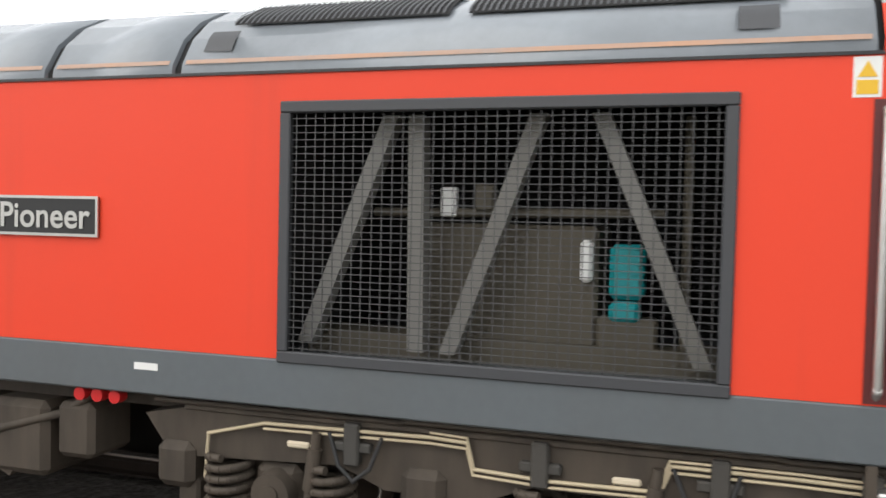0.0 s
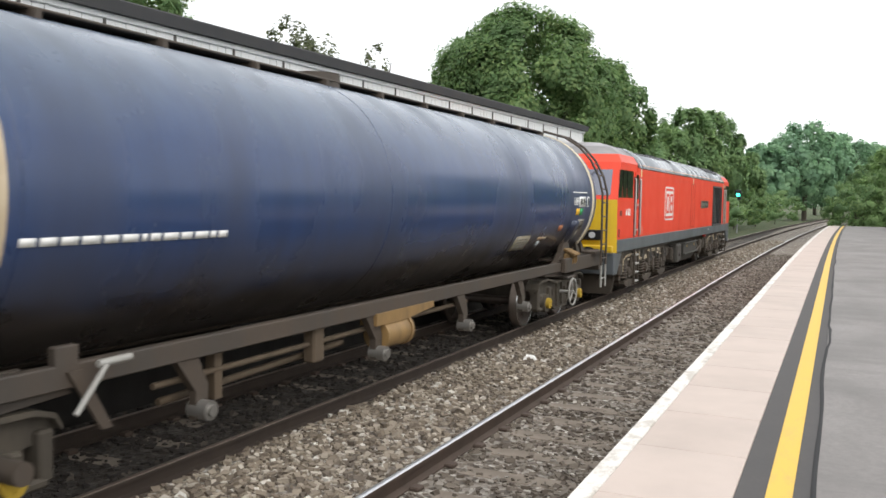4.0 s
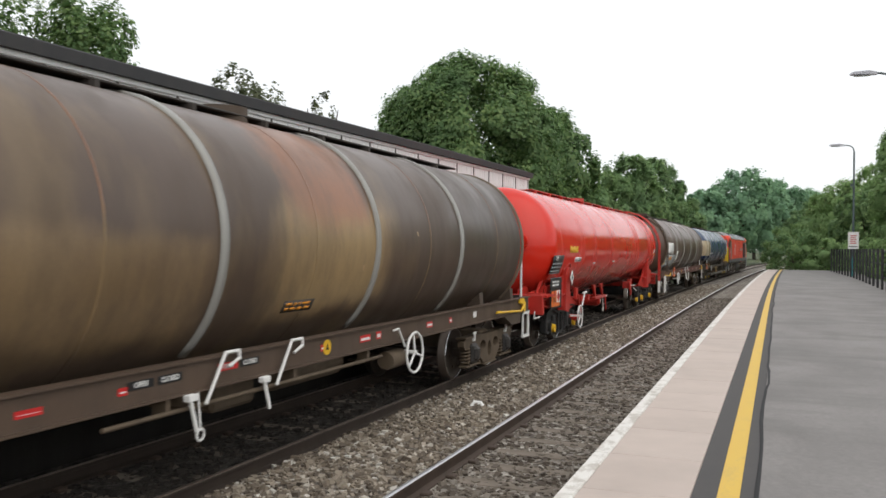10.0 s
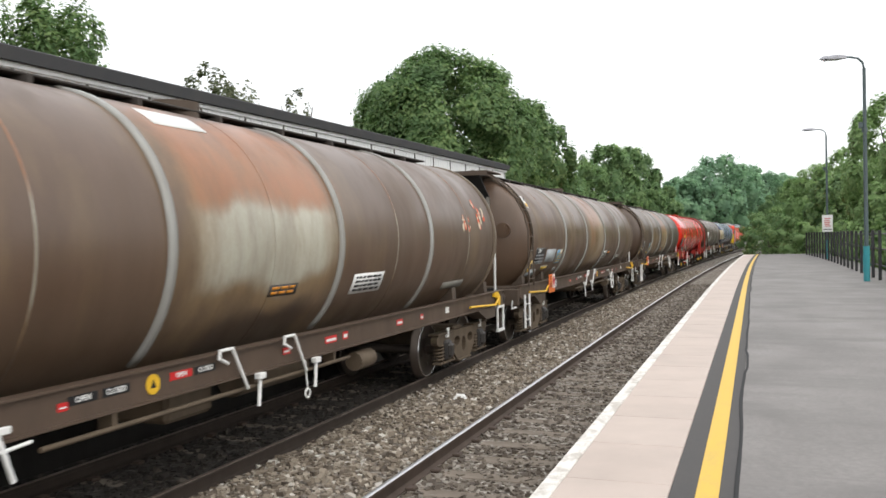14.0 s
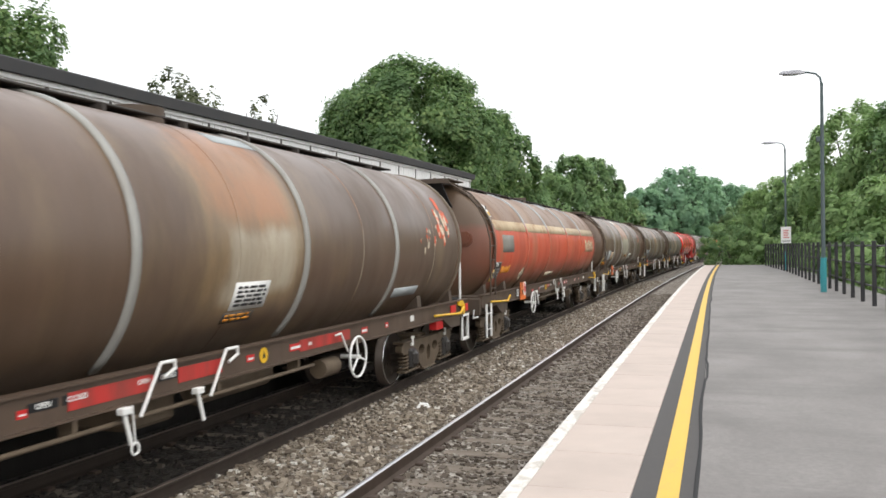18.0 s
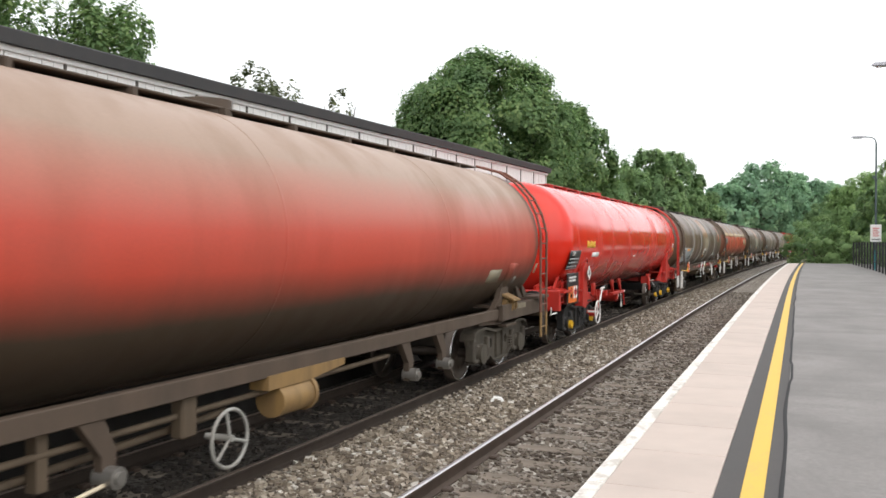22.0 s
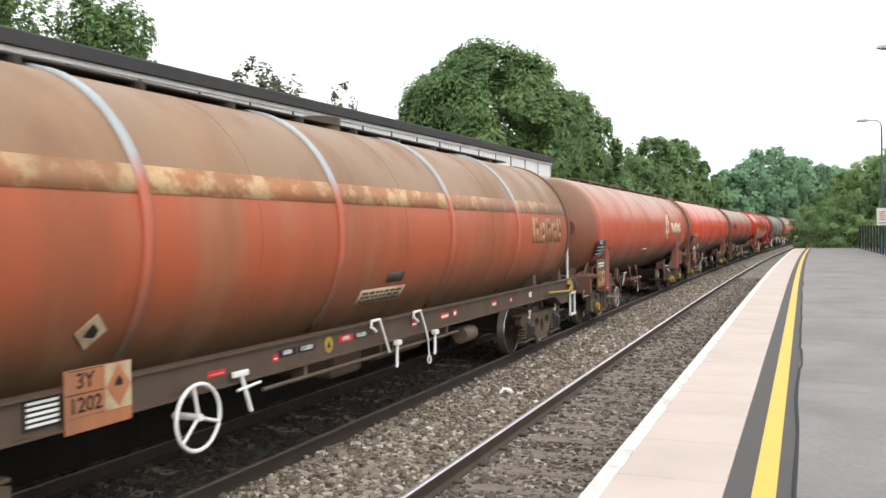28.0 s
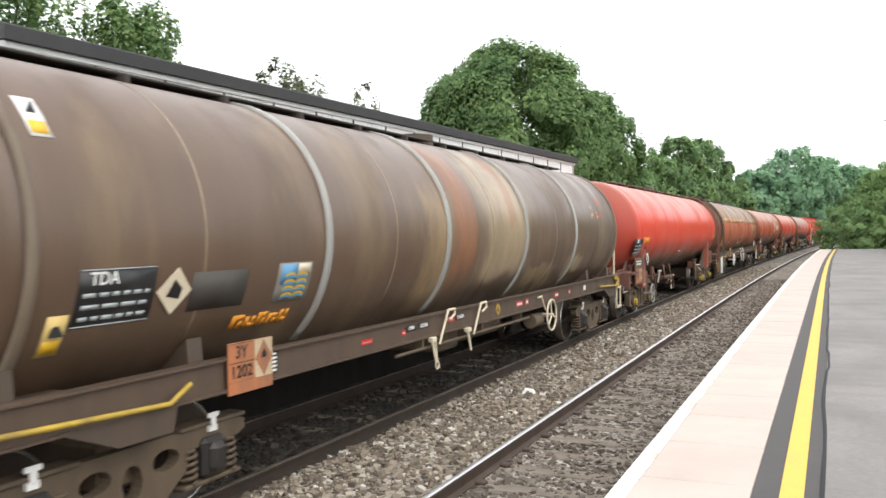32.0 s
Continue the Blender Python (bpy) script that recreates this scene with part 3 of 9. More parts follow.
m_leaf_dull = mat("olive_leaves", leaf_build([(0.075, 0.105, 0.045), (0.12, 0.15, 0.07), (0.19, 0.20, 0.10)], (0.11, 0.12, 0.062)), rough=0.6)
m_bark = worn("bark", (0.09, 0.072, 0.055), (0.05, 0.042, 0.034), 0.6, 0.9)
m_grass = mat("rough_grass", grass_build, rough=0.95)
m_railrust = worn("rail_rust", (0.070, 0.046, 0.033), (0.040, 0.029, 0.023), 0.6, 0.8)
# Rust brown darkened to paint the train's shade onto the far rails.
m_rail_shaded = worn("shaded_rail", (0.034, 0.022, 0.015), (0.020, 0.014, 0.010), 0.6, 0.8)
m_railtop = mat("polished_rail", None, (0.75, 0.75, 0.76), 0.42, 1.0)
m_railtop_dull = mat("worn_rail", None, (0.30, 0.24, 0.20), 0.42, 0.8)
m_sleeper = worn("sleeper_concrete", (0.235, 0.195, 0.155), (0.10, 0.082, 0.066), 0.8, 0.9)
m_wall_stone = worn("platform_wall", (0.145, 0.130, 0.112), (0.075, 0.065, 0.055), 0.7, 0.9, 2.0)
# Wall stone darkened to paint in the shade behind the train.
m_wall_shaded = worn("shaded_wall", (0.030, 0.027, 0.024), (0.014, 0.012, 0.011), 0.8, 0.95, 3.0)
m_valance = worn("white_boards", (0.80, 0.81, 0.81), (0.45, 0.46, 0.45), 0.4, 0.6, 2.5)
m_roof_dark = worn("roof_felt", (0.045, 0.046, 0.05), (0.09, 0.085, 0.08), 0.5, 0.8)
m_timber_dark = worn("canopy_underside", (0.10, 0.095, 0.088), (0.05, 0.045, 0.04), 0.5, 0.8)
m_brick = worn("station_brick", (0.16, 0.085, 0.06), (0.10, 0.07, 0.055), 0.6, 0.9)
m_fence = plain("black_fence_paint", (0.022, 0.022, 0.024), 0.5)
m_turq = worn("turquoise_paint", (0.035, 0.29, 0.33), (0.06, 0.20, 0.22), 0.5, 0.5)
m_lamp_post = worn("dark_green_post", (0.07, 0.10, 0.105), (0.05, 0.06, 0.06), 0.5, 0.5)
m_lamp_head = plain("grey_lamp_head", (0.33, 0.33, 0.36), 0.45)
m_lens = plain("lamp_lens", (0.55, 0.55, 0.55), 0.2)
m_glass_dark = mat("dark_glass", None, (0.015, 0.018, 0.02), 0.06, 0.0, 0.6)

# ---- ground, ballast and track ----
PLAT = 0.915
FAR_C, NEAR_C = -5.957, -2.552
RAILS = {"near": (-3.304, -1.80), "far": (-5.204, -6.709)}

g = Geo()
g.add([(-2500, -400, -0.42), (2500, -400, -0.42), (2500, 3000, -0.42), (-2500, 3000, -0.42)], [(0, 1, 2, 3)])
single("ground", g, m_grass, "rough green grass and scrub beside the railway", "ground", "structure")

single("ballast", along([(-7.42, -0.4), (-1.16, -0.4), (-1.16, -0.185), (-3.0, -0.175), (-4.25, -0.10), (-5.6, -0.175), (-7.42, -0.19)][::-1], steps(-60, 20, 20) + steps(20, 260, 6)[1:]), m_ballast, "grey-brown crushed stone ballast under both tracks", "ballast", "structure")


def rail_profile(x):
    return [(x - 0.07, -0.16), (x + 0.07, -0.16), (x + 0.07, -0.145), (x + 0.012, -0.125), (x + 0.012, -0.045), (x + 0.035, -0.035), (x + 0.036, -0.006),
            (x + 0.030, -0.003), (x - 0.030, -0.003), (x - 0.036, -0.006), (x - 0.035, -0.035), (x - 0.012, -0.045), (x - 0.012, -0.125), (x - 0.07, -0.145)][::-1]


YS = steps(-60, 20, 40) + steps(20, 240, 5)[1:]
track_things = {}
for key in ("near", "far"):
    tr = root("railway_track_" + key, "steel rails on weathered sleepers in stone ballast", "railway track", "the two tracks", "structure")
    track_things[key] = tr
    for x in RAILS[key]:
        r = part("rail", along(rail_profile(x), YS), m_railrust if key == "near" else m_rail_shaded, tr, "rusty brown flat-bottom rail")
        part("railhead", along([(x - 0.034, -0.010), (x - 0.028, -0.001), (x - 0.012, 0.004), (x + 0.012, 0.004), (x + 0.028, -0.001), (x + 0.034, -0.010)][::-1], YS), m_railtop if key == "near" else m_railtop_dull, r, "polished running surface")

# sleepers and the clips that hold the rails
sleeper_me = Geo().box(-1.25, 1.25, -0.13, 0.13, -0.36, -0.150, 0.02).mesh("sleeper", m_sleeper)
clip_me = Geo().box(-0.16, -0.06, -0.06, 0.06, -0.15, -0.105, 0.012).box(0.06, 0.16, -0.06, 0.06, -0.15, -0.105, 0.012).mesh("rail_clip", m_railrust)
for key, c in (("near", NEAR_C), ("far", FAR_C)):
    y = 2.2 if key == "near" else 3.0
    k = 0
    while y < 62:
        s = part("sleeper", sleeper_me, m_sleeper, track_things[key])
        s.matrix_basis = pose(c + bend(y), y, random.uniform(-0.027, -0.017) if key == "near" else random.uniform(-0.034, -0.024), 0, 0, random.uniform(-0.6, 0.6))
        if y < 26:
            for x in RAILS[key]:
                cl = part("rail_clip", clip_me, m_railrust, s)
                cl.matrix_basis = pose(x - c, 0, 0)
        y += 0.70


def stone_field(count, x0, x1, y0, y1, height, size, material, bare=None):
    """Crushed stones: jittered blocks strewn over the bed."""
    rs = np.random.RandomState(7)
    cube = np.array([(x, y, z) for z in (-1, 1) for y in (-1, 1) for x in (-1, 1)], float)
    quads = np.array([(0, 2, 3, 1), (4, 5, 7, 6), (0, 1, 5, 4), (2, 6, 7, 3), (0, 4, 6, 2), (1, 3, 7, 5)])
    u = rs.rand(count)
    y = y0 + (y1 - y0) * u ** 1.7
    x = rs.uniform(x0, x1, count)
    if bare is not None:
        # the flat tops of the sleepers stay mostly clear beside the rails
        off = np.abs((y - bare + 0.35) % 0.70 - 0.35)
        keep = (off > 0.125) | ((x < -1.72) & (x > -2.66)) | (rs.rand(count) < 0.22)
        x, y = x[keep], y[keep]
        count = len(x)
    s = size * (0.55 + 0.9 * rs.rand(count) ** 1.6)
    sc = s[:, None] * (0.6 + 0.7 * rs.rand(count, 3)) * [1, 1, 0.75]
    v = cube[None] * (1 + 0.45 * (rs.rand(count, 8, 3) - 0.5)) * sc[:, None, :]
    a, e = rs.rand(count) * 6.28, (rs.rand(count) - 0.5) * 1.3
    ca, sa, ce, se = np.cos(a), np.sin(a), np.cos(e), np.sin(e)
    vx, vy, vz = v[..., 0], v[..., 1], v[..., 2]
    vy, vz = vy * ce[:, None] - vz * se[:, None], vy * se[:, None] + vz * ce[:, None]
    vx, vy = vx * ca[:, None] - vy * sa[:, None], vx * sa[:, None] + vy * ca[:, None]
    z = height(x) + rs.uniform(-0.01, 0.02, count)
    bx = np.maximum(0, y - 20) ** 2 / 3800.0
    V = np.stack([vx + (x + bx)[:, None], vy + y[:, None], vz + z[:, None]], -1).reshape(-1, 3)
    F = (quads[None] + 8 * np.arange(count)[:, None, None]).reshape(-1, 4)
    me = bpy.data.meshes.new("ballast_stones")
    me.from_pydata(V.tolist(), [], F.tolist())
    me.materials.append(material)
    return me


def bed_height(x):
    return np.where(x > -3.0, -0.19, np.where(x > -4.25, -0.10 - 0.085 * (x + 4.25) / 1.25, np.where(x > -5.6, -0.10 + 0.085 * (x + 4.25) / 1.35, -0.19)))


single("ballast_stones", stone_field(29000, -5.12, -3.40, 1.5, 60, bed_height, 0.025, m_stone), m_stone, "loose grey and buff ballast stones between the tracks", "ballast stones", "stuff")
single("ballast_stones", stone_field(23000, -3.22, -1.2, 1.5, 45, bed_height, 0.023, m_stone_brown, 2.2), m_stone_brown, "dark weathered ballast stones between the near rails", "ballast stones", "stuff")
single("ballast_stones", stone_field(9500, -7.3, -5.28, 3.0, 40, bed_height, 0.026, m_stone_oil_shade), m_stone_oil_shade, "dark ballast stones under the train, oil and shade painted in", "ballast stones", "stuff")
single("pale_stone", Geo().add([(-0.11, -0.06, 0), (0.1, -0.08, 0), (0.12, 0.05, 0), (-0.08, 0.07, 0), (-0.06, -0.03, 0.06), (0.06, -0.04, 0.05), (0.07, 0.03, 0.06), (-0.05, 0.04, 0.07)], [(3, 2, 1, 0), (4, 5, 6, 7), (0, 1, 5, 4), (1, 2, 6, 5), (2, 3, 7, 6), (3, 0, 4, 7)]), m_white, "pale white block lying on the ballast", "stone", at=pose(-4.20, 12.22, -0.10, 0, 0, 20))

# ---- near platform ----
END = 63.0
PY = steps(-14, 20, 34) + steps(20, END, 4)[1:]
plat = root("platform", "station platform with buff slabs, yellow line and grey asphalt", "platform", "", "structure")
part("asphalt", along([(-0.075, -0.4), (4.4, -0.4), (4.4, PLAT), (-0.075, PLAT)][::-1], PY), m_asphalt, plat, "patched grey asphalt surface")
part("edge_wall", along([(-1.03, -0.4), (-0.085, -0.4), (-0.085, PLAT - 0.075), (-1.03, PLAT - 0.075)][::-1], PY), m_wall_stone, plat, "dark stone platform wall")
part("dark_strip", along([(-0.42, PLAT - 0.07), (-0.079, PLAT - 0.07), (-0.079, PLAT - 0.001), (-0.42, PLAT - 0.001)][::-1], PY), m_dark_strip, plat, "dark asphalt strip")
part("yellow_line", along([(-0.284, PLAT), (-0.165, PLAT), (-0.165, PLAT + 0.003), (-0.284, PLAT + 0.003)][::-1], PY), m_yline, plat, "yellow painted safety line")
g = Geo()
ty = steps(-14, END, 0.35)
tv = []
for y in ty:
    wob = 0.018 * noise.noise((0, y * 0.45, 3)) * 2 + (0.022 if 9.2 < y < 10.6 else 0)
    w = 0.013 + 0.007 * noise.noise((5, y * 0.9, 0))
    tv += [(-0.075 + wob - w + bend(y), y, PLAT + 0.002), (-0.075 + wob + bend(y), y, PLAT + 0.008), (-0.075 + wob + w + bend(y), y, PLAT + 0.002)]
g.add(tv, [q for k in range(len(ty) - 1) for q in ((3 * k, 3 * k + 1, 3 * k + 4, 3 * k + 3), (3 * k + 1, 3 * k + 2, 3 * k + 5, 3 * k + 4))], True)
part("tar_joint", g, m_tar, plat, "wavering black tar joint")
slab_me = Geo().box(-0.302, 0.302, -0.448, 0.448, -0.07, 0, 0.006).mesh("slab", m_slab)
cope_me = Geo().box(-0.052, 0.052, -0.448, 0.448, -0.09, 0, 0.008).mesh("coping_stone", m_coping)
for i in range(86):
    y = -13.55 + 0.9 * i
    if y > END - 0.4:
        break
    for nm, me, x in (("slab", slab_me, -0.725), ("coping_stone", cope_me, -1.082)):
        s = part(nm, me, None, plat)
        s.matrix_basis = pose(x + bend(y), y, PLAT + random.uniform(-0.001, 0.002), 0, 0, -math.degrees(bend_angle(y)))

# ---- fence and lamps on the near platform ----
fence = root("platform_fence", "black metal post and rail fence along the platform", "fence", "", "")
post_me = Geo().box(-0.045, 0.045, -0.03, 0.03, -0.3, 1.42, 0.012).box(-0.05, 0.05, -0.035, 0.035, 1.42, 1.45, 0.01).mesh("post", m_fence)


def fence_x(y):
    return 3.40 + max(0.0, y - 20) * 0.004 - max(0.0, y - 40) ** 2 * 0.0014 + bend(y) * 0.5


fy = [8.0 + 1.62 * i for i in range(33)]
for y in fy:
    p = part("post", post_me, None, fence)
    p.matrix_basis = pose(fence_x(y), y, PLAT)
for z in (0.42, 0.90, 1.34):
    g = Geo()
    for y0, y1 in zip(fy, fy[1:]):
        g.cyl((fence_x(y0) + 0.05, y0, PLAT + z), (fence_x(y1) + 0.05, y1, PLAT + z), 0.022, 8)
    part("rail", g, m_fence, fence, "black tube rail")


def street_lamp(x, y, h, reach, label):
    lp = root("platform_lamp", label, "street lamp", "platform lamps", "", pose(x, y, PLAT))
    part("base", Geo().cyl((0, 0, 0), (0, 0, 1.0), 0.085, 14).box(-0.09, -0.05, -0.05, 0.05, 0.25, 0.75, 0.01), m_turq, lp, "turquoise painted lower post")
    part("post", Geo().cyl((0, 0, 0.98), (0, 0, h), 0.062, 12, 0.045), m_lamp_post, lp)
    part("bracket", Geo().cyl((0, 0, h * 0.70), (0, 0, h * 0.70 + 0.12), 0.08, 12).box(-0.16, -0.05, -0.06, 0.06, h * 0.72, h * 0.72 + 0.16, 0.01), m_lamp_post, lp)
    pts = [(0, 0, h - 0.02), (-0.04, 0, h + 0.17), (-0.16, 0, h + 0.29), (-0.35, 0, h + 0.34), (-reach, 0, h + 0.36)]
    part("arm", Geo().tube(pts, 0.030, 8), m_lamp_post, lp)
    head = part("lamp_head", Geo().add([(-reach + 0.1, -0.05, h + 0.31), (-reach + 0.1, 0.05, h + 0.31), (-reach - 0.1, 0.12, h + 0.31), (-reach - 0.55, 0.11, h + 0.33), (-reach - 0.62, 0, h + 0.34), (-reach - 0.55, -0.11, h + 0.33), (-reach - 0.1, -0.12, h + 0.31),
                                        (-reach + 0.1, -0.03, h + 0.39), (-reach + 0.1, 0.03, h + 0.39), (-reach - 0.1, 0.08, h + 0.43), (-reach - 0.5, 0.06, h + 0.42), (-reach - 0.57, 0, h + 0.40), (-reach - 0.5, -0.06, h + 0.42), (-reach - 0.1, -0.08, h + 0.43)],
                                       [(0, 1, 2, 3, 4, 5, 6), (13, 12, 11, 10, 9, 8, 7)] + [(i, 7 + i, 7 + (i + 1) % 7, (i + 1) % 7) for i in range(7)]), m_lamp_head, lp, "grey lamp head")
    part("lens", Geo().box(-reach - 0.5, -reach - 0.08, -0.075, 0.075, h + 0.285, h + 0.315, 0.012), m_lens, head)
    return lp


street_lamp(3.03, 26.9, 6.05, 0.55, "tall platform lamp on a dark post with turquoise base")
street_lamp(3.72, 49.9, 6.6, 0.6, "tall platform lamp further along with turquoise base")
sg = root("platform_sign", "small white notice with a red band on the lamp post", "sign", "", "", pose(3.72, 49.78, PLAT))
part("board", Geo().box(-0.26, 0.26, -0.02, 0.0, 1.45, 2.35, 0.01), m_white, sg)
part("printed_band", Geo().box(-0.20, 0.20, -0.026, -0.02, 1.56, 1.60), m_black, sg)
for k in range(5):
    part("printed_line", Geo().box(-0.15, 0.15 - 0.05 * (k % 2), -0.026, -0.02, 1.74 + 0.10 * k, 1.78 + 0.10 * k), m_red_paint, sg)

# ---- far platform, canopy and station building ----
FE = -7.46
FAR_END = 56.0
FY = steps(-14, 20, 34) + steps(20, FAR_END, 4)[1:]
fp = root("far_platform", "far station platform with white edge and stone wall", "platform", "", "structure")
part("surface", along([(-13.4, -0.4), (FE - 0.32, -0.4), (FE - 0.32, PLAT), (-13.4, PLAT)][::-1], FY), m_asphalt, fp)
part("wall", along([(FE - 0.31, -0.4), (FE - 0.08, -0.4), (FE - 0.08, PLAT - 0.1), (FE - 0.31, PLAT - 0.1)][::-1], FY), m_wall_shaded, fp, "stone face, darkened for the shade behind the train")
cope2 = Geo().box(-0.155, 0.155, -0.448, 0.448, -0.1, 0, 0.012).mesh("coping_stone", m_coping)
for i in range(80):
    y = -13.55 + 0.9 * i
    if y > FAR_END - 0.4:
        break
    s = part("coping_stone", cope2, None, fp)
    s.matrix_basis = pose(FE - 0.155 + bend(y), y, PLAT, 0, 0, -math.degrees(bend_angle(y)))
e = FAR_END
part("ramp", Geo().add([(-13.4 + bend(e), e, -0.4), (FE + bend(e), e, -0.4), (FE + bend(e), e, PLAT), (-13.4 + bend(e), e, PLAT), (-13.4 + bend(e + 8), e + 8, -0.4), (FE + bend(e + 8), e + 8, -0.4)],
                       [(0, 1, 2, 3), (3, 2, 5, 4), (1, 5, 2), (0, 3, 4), (0, 4, 5, 1)]), m_asphalt, fp, "sloping platform end ramp")

CX, C0, C1 = -8.1, 7.0, 28.1
cn = root("platform_canopy", "station canopy with white boarded valance and dark felt roof", "canopy", "", "", pose(-8.1, 23.5, -0.05, 0, 0, -2.28) @ pose(8.1, -23.5, 0))
part("roof", Geo().prism([(CX - 0.02, 4.72), (CX - 0.02, 4.80), (-13.5, 5.35), (-13.5, 5.25)], "xz", C0, C1), m_roof_dark, cn, "dark felt roof")
part("gutter", Geo().prism([(CX + 0.01, 4.70), (CX + 0.13, 4.70), (CX + 0.16, 4.86), (CX + 0.12, 4.86), (CX + 0.06, 4.76), (CX + 0.01, 4.86)], "xz", C0 - 0.15, C1 + 0.1), m_roof_dark, cn, "black iron gutter")
part("roof_edge", Geo().box(CX - 0.30, CX - 0.02, C0 - 0.12, C1 + 0.08, 4.80, 4.93, 0.02), m_roof_dark, cn, "dark lead roof edge")
part("fascia_rail", Geo().box(CX - 0.02, CX + 0.05, C0 - 0.05, C1 + 0.05, 4.62, 4.70, 0.01), m_valance, cn)
part("end_fascia", Geo().box(-13.4, CX, C1 - 0.03, C1 + 0.02, 4.22, 4.72), m_valance, cn, "white end boarding")
part("end_fascia", Geo().box(-13.4, CX, C0 - 0.02, C0 + 0.03, 4.22, 4.72), m_valance, cn, "white end boarding")
bw = 0.176
board_me = Geo().prism([(-bw / 2 + 0.004, 0.48), (-bw / 2 + 0.004, 0.06), (-bw / 4, 0.0), (0, 0.07), (bw / 4, 0.0), (bw / 2 - 0.004, 0.06), (bw / 2 - 0.004, 0.48)], "yz", -0.012, 0.012).mesh("board", m_valance)
nb = int((C1 - C0) / bw)
for i in range(nb):
    b = part("board", board_me, None, cn)
    b.matrix_basis = pose(CX + random.uniform(-0.004, 0.004), C0 + bw * (i + 0.5), 4.16 + random.uniform(-0.006, 0.006))
batten_me = Geo().box(0.010, 0.030, -0.022, 0.022, 0.0, 0.46, 0.004).mesh("batten", m_timber_dark)
for i in range(0, nb, 7):
    b = part("batten", batten_me, None, cn, "dark upright strip between boards")
    b.matrix_basis = pose(CX, C0 + bw * i, 4.18)
part("ceiling", Geo().prism([(CX - 0.03, 4.60), (CX - 0.03, 4.64), (-13.3, 5.18), (-13.3, 5.14)], "xz", C0 + 0.05, C1 - 0.05), m_timber_dark, cn, "dark boarded underside")
for y in (9.0, 15.3, 21.6, 27.8):
    col = part("column", Geo().cyl((-10.1, y, PLAT), (-10.1, y, 4.3), 0.075, 14).cyl((-10.1, y, PLAT), (-10.1, y, PLAT + 0.3), 0.12, 12), m_turq, cn, "turquoise iron column")
    part("column_foot", Geo().cyl((-10.1, y, PLAT + 0.3), (-10.1, y, PLAT + 0.95), 0.09, 14), m_white, col, "white painted band")
    part("beam", Geo().box(-13.3, CX - 0.04, y - 0.05, y + 0.05, 4.28, 4.45, 0.01).prism([(-10.1, 3.75), (-10.0, 3.75), (-9.2, 4.28), (-9.45, 4.28)], "xz", y - 0.03, y + 0.03).prism([(-10.1, 3.75), (-10.2, 3.75), (-11.0, 4.28), (-10.75, 4.28)], "xz", y - 0.03, y + 0.03), m_valance, cn, "white iron bracket beam")
bl = root("station_building", "brick station building under the canopy", "building", "", "")
part("wall", Geo().box(-18.0, -13.4, 7.0, 27.5, 0.5, 4.9), m_brick, bl, "brown brick wall")
for y in (10.0, 14.0, 18.5, 23.0):
    w = part("window", Geo().box(-13.41, -13.36, y - 0.55, y + 0.55, 2.0, 3.7, 0.01), m_valance, bl, "white framed window")
    part("pane", Geo().box(-13.37, -13.352, y - 0.47, y + 0.47, 2.08, 3.62), m_glass_dark, w)
part("roof", Geo().prism([(-13.2, 4.9), (-18.2, 4.9), (-15.7, 6.1)], "xz", 6.8, 27.7), m_roof_dark, bl, "dark slate roof")


